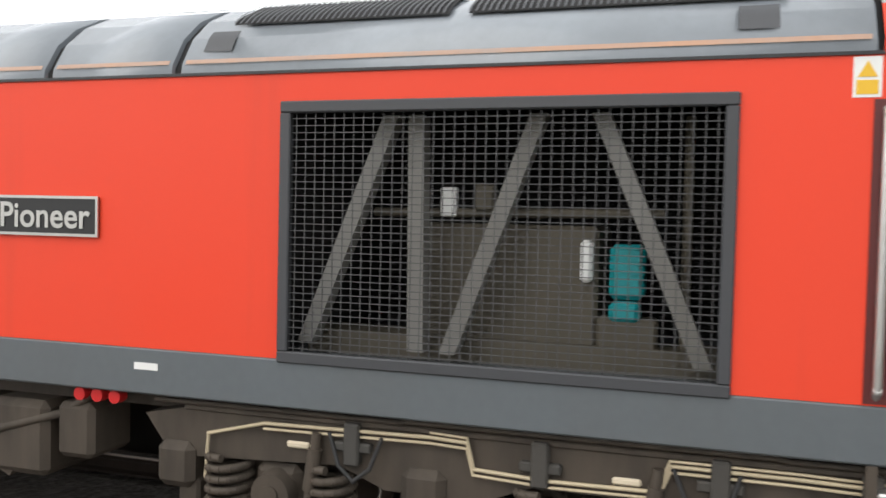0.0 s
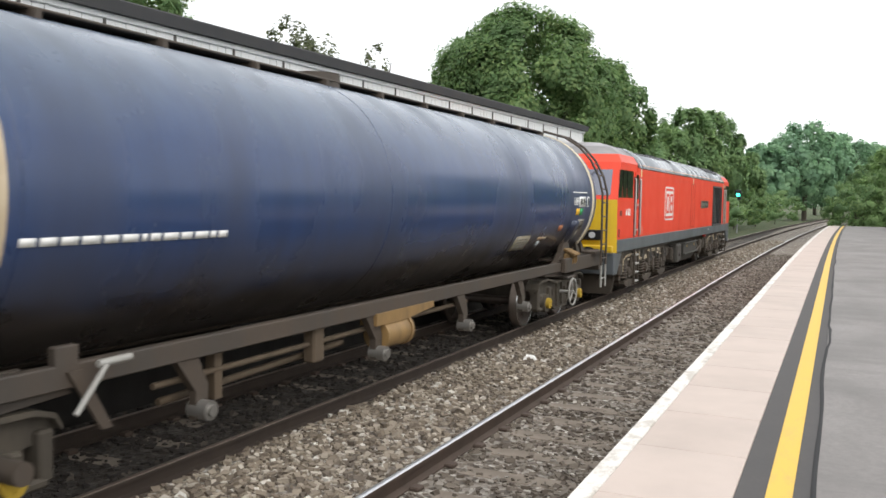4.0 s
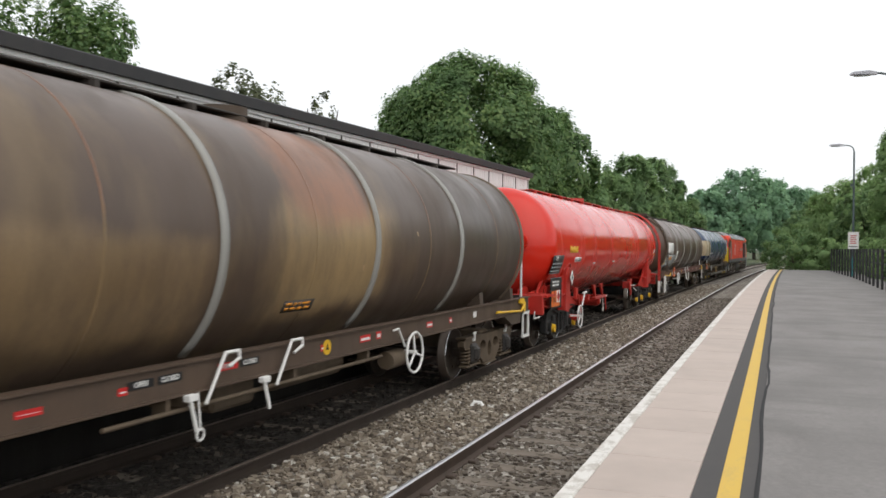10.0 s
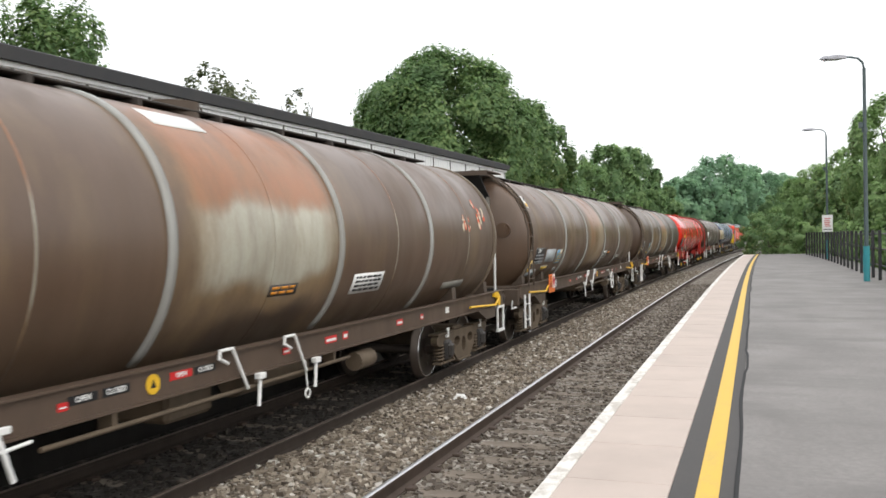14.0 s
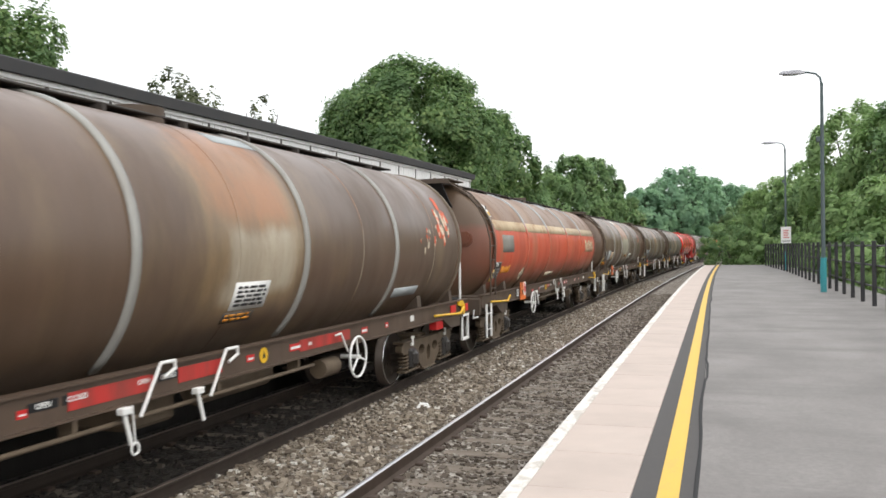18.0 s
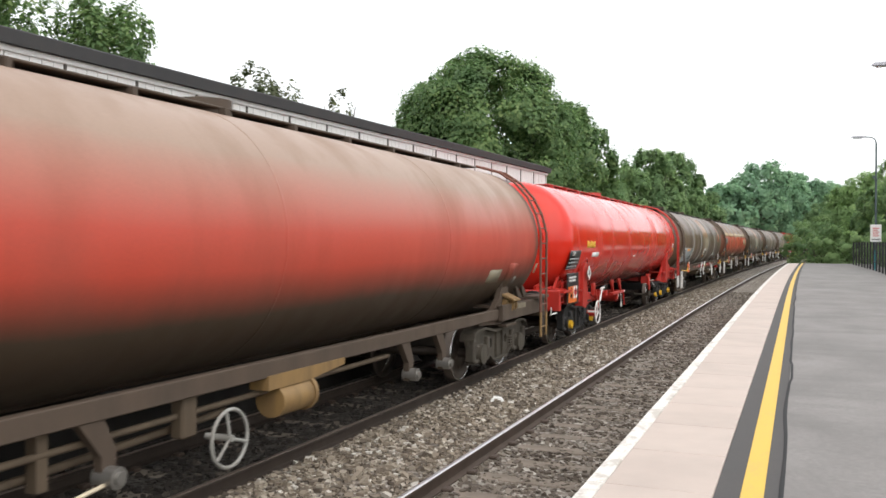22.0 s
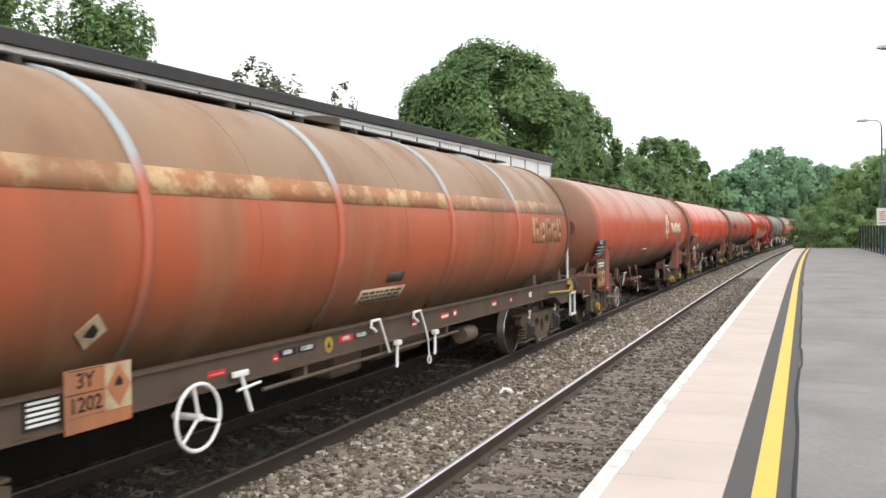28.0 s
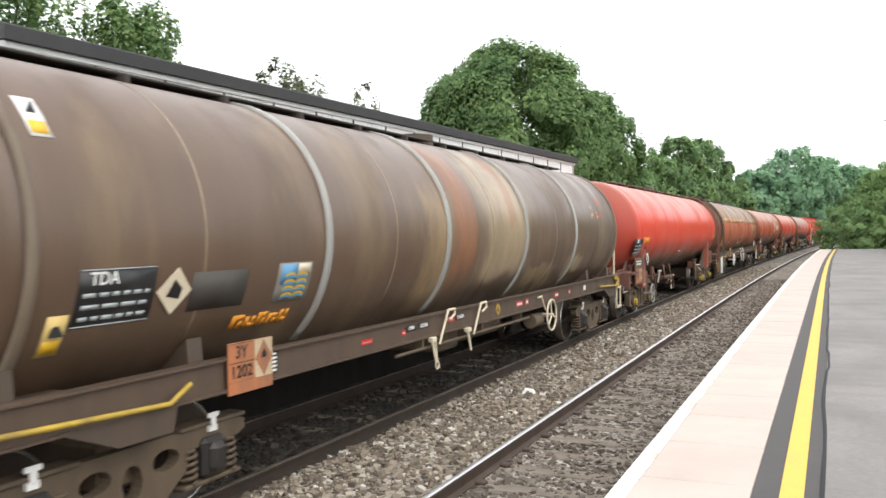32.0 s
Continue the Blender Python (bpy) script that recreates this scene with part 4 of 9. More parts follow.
# ---- trees and bushes ----
def crown(seed, rx, ry, z0, z1, clumps, leaves, size, sparse=0.0):
    """Leaf clumps spread over an uneven crown: many small tilted leaf sprays."""
    rs = np.random.RandomState(seed)
    zc, rz = (z0 + z1) / 2, (z1 - z0) / 2
    P, Nn, Oo = [], [], []
    billow = sparse == 0
    for k in range(clumps // 3 if billow else 0):
        # broad boughs over the crown, each a heap of small leaf tufts
        h = 1 - 1.62 * (k + 0.5) / (clumps // 3)
        a = 2.39996 * k + 0.5 * rs.rand()
        d = np.array([math.sqrt(max(0.0, 1 - h * h)) * math.cos(a), math.sqrt(max(0.0, 1 - h * h)) * math.sin(a), h]) + 0.10 * rs.normal(size=3)
        d /= np.linalg.norm(d)
        cr = 0.17 + 0.13 * rs.rand()
        c = d * (0.97 - 0.8 * cr + 0.07 * (rs.rand() - 0.5))
        tufts = 11
        n = max(6, int(leaves * 0.92 / (clumps // 3) / tufts))
        for j in range(tufts):
            e = rs.normal(size=3) + 0.9 * d + [0, 0, 0.35]
            e /= np.linalg.norm(e)
            q = rs.normal(size=(n, 3))
            q /= np.linalg.norm(q, axis=1)[:, None]
            tr = (0.30 + 0.22 * rs.rand()) * cr
            q = q * (0.45 + 0.6 * rs.rand(n, 1)) * tr
            P.append(c + e * cr * 0.78 * [1, 1, 0.85] + q)
            Oo.append(0.55 * q / tr + 0.9 * e + 0.35 * d + 0.15 * rs.normal(size=(n, 3)) + [0, 0, 0.25])
            Nn.append(0.6 * q / tr + 0.7 * e + 0.3 * d + 0.5 * rs.normal(size=(n, 3)) + [0, 0, 0.4])
    if billow:
        n = int(leaves * 0.08)
        q = rs.normal(size=(n, 3))
        q /= np.linalg.norm(q, axis=1)[:, None]
        P.append(q * (0.60 + 0.14 * rs.rand(n, 1)))
        Oo.append(q + 0.2 * rs.normal(size=(n, 3)))
        Nn.append(q + 0.3 * rs.normal(size=(n, 3)))
    for k in range(0 if billow else clumps):
        d = rs.normal(size=3)
        d /= np.linalg.norm(d)
        if d[2] < -0.75:
            d[2] *= -0.5
        rad = 0.70 + 0.26 * rs.rand() if rs.rand() < 0.8 else rs.rand() * 0.65
        lump = 0.95 + 0.07 * math.sin(3.1 * d[0] + seed) + 0.06 * math.sin(4.3 * d[1] + 2 * seed) + 0.05 * math.sin(5 * d[2])
        c = d * rad * lump
        cr = (0.12 + 0.17 * rs.rand()) * (1 - 0.4 * sparse)
        n = max(8, int(leaves / clumps * (0.6 + 0.8 * rs.rand())))
        q = rs.normal(size=(n, 3))
        q /= np.linalg.norm(q, axis=1)[:, None]
        q = q * (0.40 + 0.58 * rs.rand(n, 1)) * cr
        P.append(c + q)
        Nn.append(0.8 * q / cr + 0.7 * d + 0.35 * rs.normal(size=(n, 3)) + [0, 0, 0.45])
        Oo.append(0.9 * q / cr + 0.8 * d + 0.12 * rs.normal(size=(n, 3)) + [0, 0, 0.35])
    P, Nn, Oo = np.concatenate(P), np.concatenate(Nn), np.concatenate(Oo)
    Oo /= np.linalg.norm(Oo, axis=1)[:, None]
    Nn *= np.where((Nn * Oo).sum(1) < 0, -1.0, 1.0)[:, None]
    P = P / np.quantile(np.abs(P[:, 2]), 0.985)
    P[:, :2] = P[:, :2] / np.quantile(np.abs(P[:, :2]), 0.985)
    # strays are drawn back to the rounded outline
    far = (np.abs(P) ** 2.6).sum(1, keepdims=True) ** (1 / 2.6)
    u = P / (np.linalg.norm(P, axis=1, keepdims=True) + 1e-9)
    edge = 0.97 + 0.055 * np.sin(7.3 * u[:, :1] + 3 * u[:, 1:2] + seed) + 0.05 * np.sin(9.1 * u[:, 1:2] - 5 * u[:, 2:] + 2 * seed) + 0.035 * np.sin(17 * u[:, :1] + 13 * u[:, 2:] + seed)
    if not billow:
        P *= np.where(far > edge, edge * (1 + 0.36 * (far / edge - 1)) / far, 1.0)
    # broad shoulders: the upper part swells outward
    P[:, :2] *= (1 + (0.06 if billow else 0.20) * np.clip(P[:, 2:3], 0, 1) ** 2)
    P = P * [rx, ry, rz] + [0, 0, zc]
    Nn /= np.linalg.norm(Nn, axis=1)[:, None]
    t = np.cross(Nn, rs.normal(size=Nn.shape))
    t /= np.linalg.norm(t, axis=1)[:, None] + 1e-9
    s = np.cross(Nn, t)
    L = size * (0.6 + 0.8 * rs.rand(len(P), 1))
    W = L * (0.45 + 0.3 * rs.rand(len(P), 1))
    V = np.stack([P - t * L, P - s * W + Nn * L * 0.12, P + t * L, P + s * W + Nn * L * 0.12], 1).reshape(-1, 3)
    V[:, 2] = np.maximum(V[:, 2], 0.05)
    F = np.arange(len(V)).reshape(-1, 4)
    me = bpy.data.meshes.new("crown")
    me.from_pydata(V.tolist(), [], F.tolist())
    # leaves of a clump take light much alike: their normals lean with the clump
    me.polygons.foreach_set("use_smooth", [True] * len(F))
    me.normals_split_custom_set_from_vertices(np.repeat(Oo, 4, axis=0).tolist())
    return me


def trunk(seed, h, r, spread):
    rs = np.random.RandomState(seed + 500)
    g = Geo()
    p = Vector((0, 0, -0.3))
    top = h * 0.45
    q = Vector((rs.uniform(-0.3, 0.3), rs.uniform(-0.3, 0.3), top))
    g.cyl(p, q, r, 10, r * 0.6)
    for k in range(7):
        a = rs.rand() * 6.28
        s = p.lerp(q, 0.5 + 0.5 * rs.rand())
        e = s + Vector((math.cos(a) * spread * 0.65, math.sin(a) * spread * 0.65, h * (0.25 + 0.3 * rs.rand())))
        m = s.lerp(e, 0.5) + Vector((0, 0, -0.2))
        g.cyl(s, m, r * 0.42, 7, r * 0.28)
        g.cyl(m, e, r * 0.28, 6, r * 0.07)
        f = m + Vector((rs.uniform(-1, 1), rs.uniform(-1, 1), 1.2)) * spread * 0.3
        g.cyl(m, f, r * 0.2, 6, r * 0.05)
    return g


def tree(az, dist, el_top, half_w, z0, seed, material, label, clumps=70, leaves=9000, size=0.30, sparse=0.0, name="tree", ry=None):
    """A tree by its bearing to the left of the line, its distance, the elevation of its top and its half width in metres."""
    a = radians(az)
    top = EYE[2] + dist * math.tan(radians(el_top)) + 0.42
    t = root(name, label, "bush" if name == "bush" else "tree", "bushes" if name == "bush" else "trees", "", pose(-dist * math.sin(a), dist * math.cos(a), -0.42))
    part("trunk", trunk(seed, top, 0.035 * top * (0.8 if name == "tree" else 0.4), half_w), m_bark, t)
    me = crown(seed, half_w, ry or half_w * 0.9, z0, top, clumps, leaves, size, sparse)
    me.materials.append(material)
    part("crown", me, material, t)
    return t


GREEN = "broad leafy green tree in full summer leaf"
tree(19.9, 58, 11.8, 6.1, 0.8, 1, m_leaf, GREEN, 390, 120000, 0.125)
tree(14.9, 70, 8.7, 4.4, 1.0, 2, m_leaf, "dark green tree beside a larger one", 130, 30000, 0.17)
tree(23.2, 60, 9.6, 3.3, 0.8, 3, m_leaf, GREEN, 90, 18000, 0.14)
tree(33.9, 52, 11.7, 3.1, 5.0, 4, m_leaf_dull, "thin olive tree with ragged open branches", 60, 5200, 0.13, 0.6)
tree(29.7, 50, 10.1, 1.4, 6.0, 5, m_leaf_dull, "slim olive tree top with open branches", 22, 700, 0.11, 0.9)
tree(44.2, 46, 15.0, 2.4, 3.0, 6, m_leaf, GREEN, 90, 16000, 0.13, 0.3)
tree(49.6, 47, 15.0, 2.8, 3.0, 7, m_leaf, GREEN, 90, 16000, 0.13, 0.3)
tree(53.0, 45, 17.0, 4.0, 3.0, 8, m_leaf, GREEN, 90, 16000, 0.14)
for k, (az, d, el, w) in enumerate([(10.8, 84, 4.9, 3.2), (9.2, 88, 5.8, 3.5), (7.5, 92, 5.6, 3.3), (13.4, 80, 4.4, 4.0), (6.2, 105, 3.7, 3.4)]):
    tree(az, d, el, w, 0.6, 20 + k, m_leaf_hazed, GREEN, 110, 20000, 0.16)
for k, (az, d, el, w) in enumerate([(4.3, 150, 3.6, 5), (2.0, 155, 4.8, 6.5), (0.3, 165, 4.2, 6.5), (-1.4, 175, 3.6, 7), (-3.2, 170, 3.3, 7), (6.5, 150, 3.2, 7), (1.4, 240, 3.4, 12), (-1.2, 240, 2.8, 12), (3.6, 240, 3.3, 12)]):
    tree(az, d, el, w, 0.5, 40 + k, m_leaf_far_haze, "distant hillside tree, haze painted into its green", 130, 15000, 0.28)
for k, (az, d, el, w) in enumerate([(-8.2, 62, 8.0, 3.3), (-10.6, 58, 8.0, 3.4), (-13.5, 56, 10.0, 4.5), (-6.0, 78, 4.9, 3.6), (-4.0, 88, 4.0, 3.6), (-5.0, 70, 3.4, 2.4), (-9.0, 50, 3.6, 2.6), (-12, 44, 4.4, 3.0), (-2.4, 100, 2.9, 3.5)]):
    tree(az, d, el, w, 0.5, 60 + k, (m_leaf_light, m_leaf_light, m_leaf_hazed)[k % 3], GREEN, 120, 20000, 0.13)
BUSH = "overgrown light green lineside bush"
for k, (x, y, h, w) in enumerate([(1.4, 69, 3.6, 2.2), (3.2, 68, 3.0, 2.0), (5.5, 64, 3.0, 2.0), (-0.6 + 2.0, 78, 4.4, 2.6), (6.2, 56, 2.8, 1.8), (6.0, 48, 2.6, 1.7), (6.2, 41, 2.7, 1.8), (5.9, 34, 2.5, 1.6), (6.0, 28, 2.6, 1.6), (6.3, 22, 2.6, 1.7), (6.6, 17, 2.4, 1.6), (8.5, 36, 3.6, 2.2), (8.8, 27, 3.4, 2.2)]):
    tree(-math.degrees(math.atan2(x, y)), math.hypot(x, y), math.degrees(math.atan2(h - 2.31, math.hypot(x, y))), w, 0.1, 90 + k, m_leaf_light if k % 3 else m_leaf, BUSH, 60, 9000, 0.085, 0.0, "bush", w * 1.7)
for k, (x, y, h, w) in enumerate([(-13.5, 36, 4.5, 2.6), (-13.8, 42, 4.8, 2.8), (-14.0, 48, 4.6, 2.6), (-13.2, 55, 4.0, 2.6), (-11.5, 64, 3.4, 2.4), (-10.5, 72, 3.0, 2.4), (-10.5, 82, 3.2, 2.6), (-10.0, 94, 3.4, 3.0), (-9.0, 108, 3.6, 3.2), (-8.0, 124, 4.0, 3.6), (6.0, 118, 4.2, 3.6), (5.0, 100, 3.8, 3.0), (3.6, 88, 3.6, 2.8)]):
    tree(-math.degrees(math.atan2(x, y)), math.hypot(x, y), math.degrees(math.atan2(h - 2.31, math.hypot(x, y))), w, 0.1, 120 + k, m_leaf if k % 2 else m_leaf_hazed, "dense green hedge bush beside the line", 60, 6500, 0.14, 0.0, "bush", w * 1.7)

# ---- lineside signal ----
sn = root("railway_signal", "colour light signal showing green on a thin post", "signal", "", "", pose(-8.5, 82.3, -0.4))
m_go = mat("green_signal_light", None, (0.0, 0.6, 0.35), 0.3)
gb = m_go.node_tree.nodes["Principled BSDF"]
gb.inputs["Emission Color"].default_value, gb.inputs["Emission Strength"].default_value = (0.05, 1.0, 0.62, 1), 4.0
part("post", Geo().cyl((0, 0, 0), (0, 0, 3.2), 0.06, 10), m_lamp_head, sn)
hd = part("signal_head", Geo().box(-0.28, 0.28, -0.1, 0.12, 3.05, 3.95, 0.06), m_black, sn)
part("green_lamp", Geo().cyl((0, -0.14, 3.5), (0, -0.10, 3.5), 0.15, 16), m_go, hd, "lit green lamp")


# ---- the train ----
SIDE = pose(0, 0, 0, 90, 0, 90)   # lettering that faces the near platform
REAR = pose(0, 0, 0, 90, 0, 0)    # lettering that faces back along the train


def lettering(body, size, material, parent, x, y, z, up=0.0, base=SIDE, wide=1.0, name="lettering"):
    ob = part(name, text_mesh(body, size, material), material, parent)
    ob.matrix_basis = pose(x, y, z) @ Matrix.Rotation(-radians(up), 4, "Y") @ base @ Matrix.Diagonal((wide, 1, 1, 1))
    return ob


def wheel_geo(r=0.46):
    g = Geo()
    for s in (1, -1):
        x0 = s * 0.70
        prof = [(0.09, x0 + s * 0.06), (0.16, x0 + s * 0.05), (r - 0.10, x0 + s * 0.03), (r - 0.055, x0 + s * 0.065), (r, x0 + s * 0.065), (r + 0.004, x0 - s * 0.03), (r + 0.03, x0 - s * 0.045), (r + 0.028, x0 - s * 0.07), (r - 0.06, x0 - s * 0.07)]
        h = Geo().revolve(prof, 36)
        g.add([(y, x, z) for x, y, z in h.v], h.f, True)
    g.cyl((-0.98, 0, 0), (0.98, 0, 0), 0.08, 12)
    for s in (1, -1):
        for k in range(6):
            a = k * math.pi / 3
            g.cyl((s * 0.775, 0.24 * math.cos(a), 0.24 * math.sin(a)), (s * 0.79, 0.24 * math.cos(a), 0.24 * math.sin(a)), 0.035, 8)
    return g


def tread_geo(r, s):
    return Geo().ring((s * 0.768, 0, 0), (1, 0, 0), r - 0.022, 0.015, 36, 5)


WHEELS = []
LOCOS = []


def wheelset(parent, y, r=0.46):
    w = part("wheelset", shared("wheelset%d" % (r * 100), lambda: wheel_geo(r), m_steel), m_steel, parent, "steel wheel pair on an axle")
    w.matrix_basis = pose(0, y, r)
    for s in (1, -1):
        part("wheel_rim", shared("rim%d%d" % (r * 100, s), lambda: tread_geo(r, s), m_tread), m_tread, w, "bright worn rim")
    WHEELS.append((w, y, r))
    return w


def spring_geo(x, y, z0, z1, r=0.075, turns=5):
    g = Geo()
    pts = [(x + r * math.cos(2 * math.pi * t / 10), y + r * math.sin(2 * math.pi * t / 10), z0 + (z1 - z0) * t / (10 * turns)) for t in range(10 * turns + 1)]
    return g.tube(pts, 0.019, 5)


def holes_plate(g, poly_out, holes, x0, x1):
    """A cast side plate in the yz plane with round openings: built as strips between the openings."""
    bmm = bmesh.new()
    ring = [bmm.verts.new((0, u, w)) for u, w in poly_out]
    edges = [bmm.edges.new((ring[i], ring[(i + 1) % len(ring)])) for i in range(len(ring))]
    for cy, cz, ry, rz in holes:
        h = [bmm.verts.new((0, cy + ry * math.cos(2 * math.pi * k / 14), cz + rz * math.sin(2 * math.pi * k / 14))) for k in range(14)]
        edges += [bmm.edges.new((h[i], h[(i + 1) % 14])) for i in range(14)]
    bmesh.ops.triangle_fill(bmm, edges=edges, use_beauty=True)
    bmm.verts.index_update()
    vs = [v.co.copy() for v in bmm.verts]
    fs = [tuple(v.index for v in f.verts) for f in bmm.faces]
    es = [tuple(v.index for v in e.verts) for e in bmm.edges if len(e.link_faces) == 1]
    n = len(vs)
    g.add([(x0, v.y, v.z) for v in vs] + [(x1, v.y, v.z) for v in vs],
          [f for f in fs] + [tuple(i + n for i in reversed(f)) for f in fs] + [(a, b, b + n, a + n) for a, b in es])
    bmm.free()
    return g


def cast_frame(s):
    """The cast type: a level top, a deep belly with three openings, and pockets for springs at both ends."""
    out = [(-1.36, 0.62), (-1.28, 0.575), (-0.64, 0.575), (-0.60, 0.43), (-0.32, 0.22), (0.32, 0.22), (0.60, 0.43), (0.64, 0.575), (1.28, 0.575), (1.36, 0.62), (1.36, 0.70), (1.18, 0.76), (0.55, 0.745), (-0.55, 0.745), (-1.18, 0.76), (-1.36, 0.70)]
    g = holes_plate(Geo(), out, [(-0.36, 0.56, 0.15, 0.085), (0.36, 0.56, 0.15, 0.085), (0.0, 0.47, 0.105, 0.135)], s * 1.00, s * 1.11)
    for y0, y1, z in ((-1.34, -0.5, 0.735), (0.5, 1.34, 0.735), (-0.33, 0.33, 0.20)):
        g.box(min(s * 0.95, s * 1.14), max(s * 0.95, s * 1.14), y0, y1, z, z + 0.035, 0.01)
    for y in (-0.9, 0.9):
        g.box(min(s * 0.98, s * 1.14), max(s * 0.98, s * 1.14), y - 0.36, y + 0.36, 0.25, 0.29, 0.012)
    return g


def fab_frame(s):
    """The welded type: raised over the axles, low in the middle, with a curved top flange and two round holes."""
    top = [(-1.44, 0.70), (-1.38, 0.79), (-1.22, 0.84), (-0.85, 0.85), (-0.60, 0.81), (-0.40, 0.77), (0.40, 0.77), (0.60, 0.81), (0.85, 0.85), (1.22, 0.84), (1.38, 0.79), (1.44, 0.70)]
    out = [(-1.44, 0.64), (-1.15, 0.61), (-0.74, 0.60), (-0.58, 0.43), (-0.36, 0.30), (0.36, 0.30), (0.58, 0.43), (0.74, 0.60), (1.15, 0.61), (1.44, 0.64)] + top[::-1]
    g = holes_plate(Geo(), out, [(-0.40, 0.58, 0.075, 0.085), (0.40, 0.58, 0.075, 0.085)], s * 1.01, s * 1.09)
    x0, x1 = min(s * 0.93, s * 1.18), max(s * 0.93, s * 1.18)
    for (ya, za), (yb, zb) in zip(top, top[1:]):
        g.prism([(ya, za), (yb, zb), (yb, zb + 0.04), (ya, za + 0.04)], "yz", x0, x1)
    low = [(-0.74, 0.60), (-0.58, 0.43), (-0.36, 0.30), (0.36, 0.30), (0.58, 0.43), (0.74, 0.60)]
    for (ya, za), (yb, zb) in zip(low, low[1:]):
        g.prism([(ya, za - 0.03), (yb, zb - 0.03), (yb, zb), (ya, za)], "yz", min(s * 0.97, s * 1.14), max(s * 0.97, s * 1.14))
    for y in (-0.16, 0.16):
        g.box(min(s * 1.08, s * 1.13), max(s * 1.08, s * 1.13), y - 0.02, y + 0.02, 0.32, 0.77)
    for y in (-1.33, -0.66, 0.66, 1.33):
        g.box(min(s * 1.0, s * 1.16), max(s * 1.0, s * 1.16), y - 0.06, y + 0.06, 0.36, 0.72, 0.02)
    return g


def axlebox_geo(s):
    g = Geo().cyl((s * 1.0, 0, 0.46), (s * 1.2, 0, 0.46), 0.165, 16)
    g.box(min(s * 1.0, s * 1.15), max(s * 1.0, s * 1.15), -0.17, 0.17, 0.44, 0.62, 0.03)
    return g.box(min(s * 1.03, s * 1.17), max(s * 1.03, s * 1.17), -0.34, 0.34, 0.33, 0.40, 0.02)


def cap_geo(s):
    g = Geo().cyl((s * 1.2, 0, 0.46), (s * 1.265, 0, 0.46), 0.095, 16)
    for k in range(3):
        a = k * 2.094 + 0.5
        g.cyl((s * 1.26, 0.05 * math.cos(a), 0.46 + 0.05 * math.sin(a)), (s * 1.278, 0.05 * math.cos(a), 0.46 + 0.05 * math.sin(a)), 0.016, 6)
    return g


def bogie(parent, y, material, style, caps):
    wb = 0.9 if style == "cast" else 1.0
    b = part("bogie", shared("bolster", lambda: Geo().box(-1.0, 1.0, -0.22, 0.22, 0.42, 0.80, 0.03), material), material, parent, "grimy two-axle bogie")
    b.matrix_basis = pose(0, y, 0)
    for sx in (1, -1):
        part("side_frame", shared("frame_%s%d" % (style, sx), lambda: cast_frame(sx) if style == "cast" else fab_frame(sx), material), material, b)
    for s in (-wb, wb):
        wheelset(parent, y + s)
        for sx in (1, -1):
            part("axlebox", shared("axlebox%s%d" % (style, sx), lambda: axlebox_geo(sx) if style != "cast" else Geo().box(min(sx * 1.0, sx * 1.17), max(sx * 1.0, sx * 1.17), -0.15, 0.15, 0.30, 0.64, 0.04).box(min(sx * 1.1, sx * 1.23), max(sx * 1.1, sx * 1.23), -0.10, 0.10, 0.34, 0.60, 0.05), m_axlebox if style == "cast" else material), m_axlebox if style == "cast" else material, b).matrix_basis = pose(0, s, 0)
        if caps:
            part("axle_cap", shared("axle_cap", lambda: cap_geo(1), caps), caps, b, "painted axle end cover").matrix_basis = pose(0, s, 0)
        if style == "cast":
            part("marker", shared("marker%d" % (s * 10), lambda: Geo().box(1.13, 1.15, s - 0.07, s + 0.07, 0.80, 0.84, 0.005).box(1.13, 1.15, s - 0.03, s + 0.03, 0.72, 0.81, 0.005).box(1.10, 1.14, s - 0.05, s + 0.05, 0.68, 0.73), m_white), m_white, b, "white marker tab")
    for sy in ((-1.15, -0.65, 0.65, 1.15) if style == "cast" else (-0.60, 0.60)):
        part("spring", shared("spring_" + style, lambda: spring_geo(1.06, 0, 0.29, 0.57) if style == "cast" else spring_geo(1.06, 0, 0.36, 0.60), material), material, b).matrix_basis = pose(0, sy, 0)
    return b


def buffers(parent, hl, inset, material):
    for sy in (1, -1):
        for sx in (1, -1):
            b = part("buffer", shared("buffer%d%d%d" % (hl * 100, sx, sy), lambda: Geo().cyl((sx * 0.87, sy * (hl - inset), 1.05), (sx * 0.87, sy * (hl - 0.28), 1.05), 0.13, 14).cyl((sx * 0.87, sy * (hl - 0.30), 1.05), (sx * 0.87, sy * (hl - 0.05), 1.05), 0.09, 12), material), material, parent)
            part("buffer_head", shared("bhead%d%d%d" % (hl * 100, sx, sy), lambda: Geo().cyl((sx * 0.87, sy * (hl - 0.06), 1.05), (sx * 0.87, sy * (hl - 0.01), 1.05), 0.25, 20, 0.22), m_rubber), m_rubber, b)
    part("coupling", shared("coupling%d" % (hl * 100), lambda: Geo().tube([(0, -hl + 0.3, 1.0), (0, -hl - 0.1, 0.93)], 0.045, 8).tube([(0, hl - 0.3, 1.0), (0, hl + 0.05, 0.93)], 0.045, 8).tube([(0.12, -hl + 0.4, 0.95), (0.2, -hl, 0.62), (0.12, -hl - 0.1, 0.9)], 0.03, 6), m_rubber), m_rubber, parent)


def handwheel(parent, y, z, material, x=1.40, r=0.27):
    h = part("handwheel", shared("handwheel", lambda: hw_geo(r), material), material, parent, "spoked brake handwheel")
    h.matrix_basis = pose(x, y, z, 12)
    return h


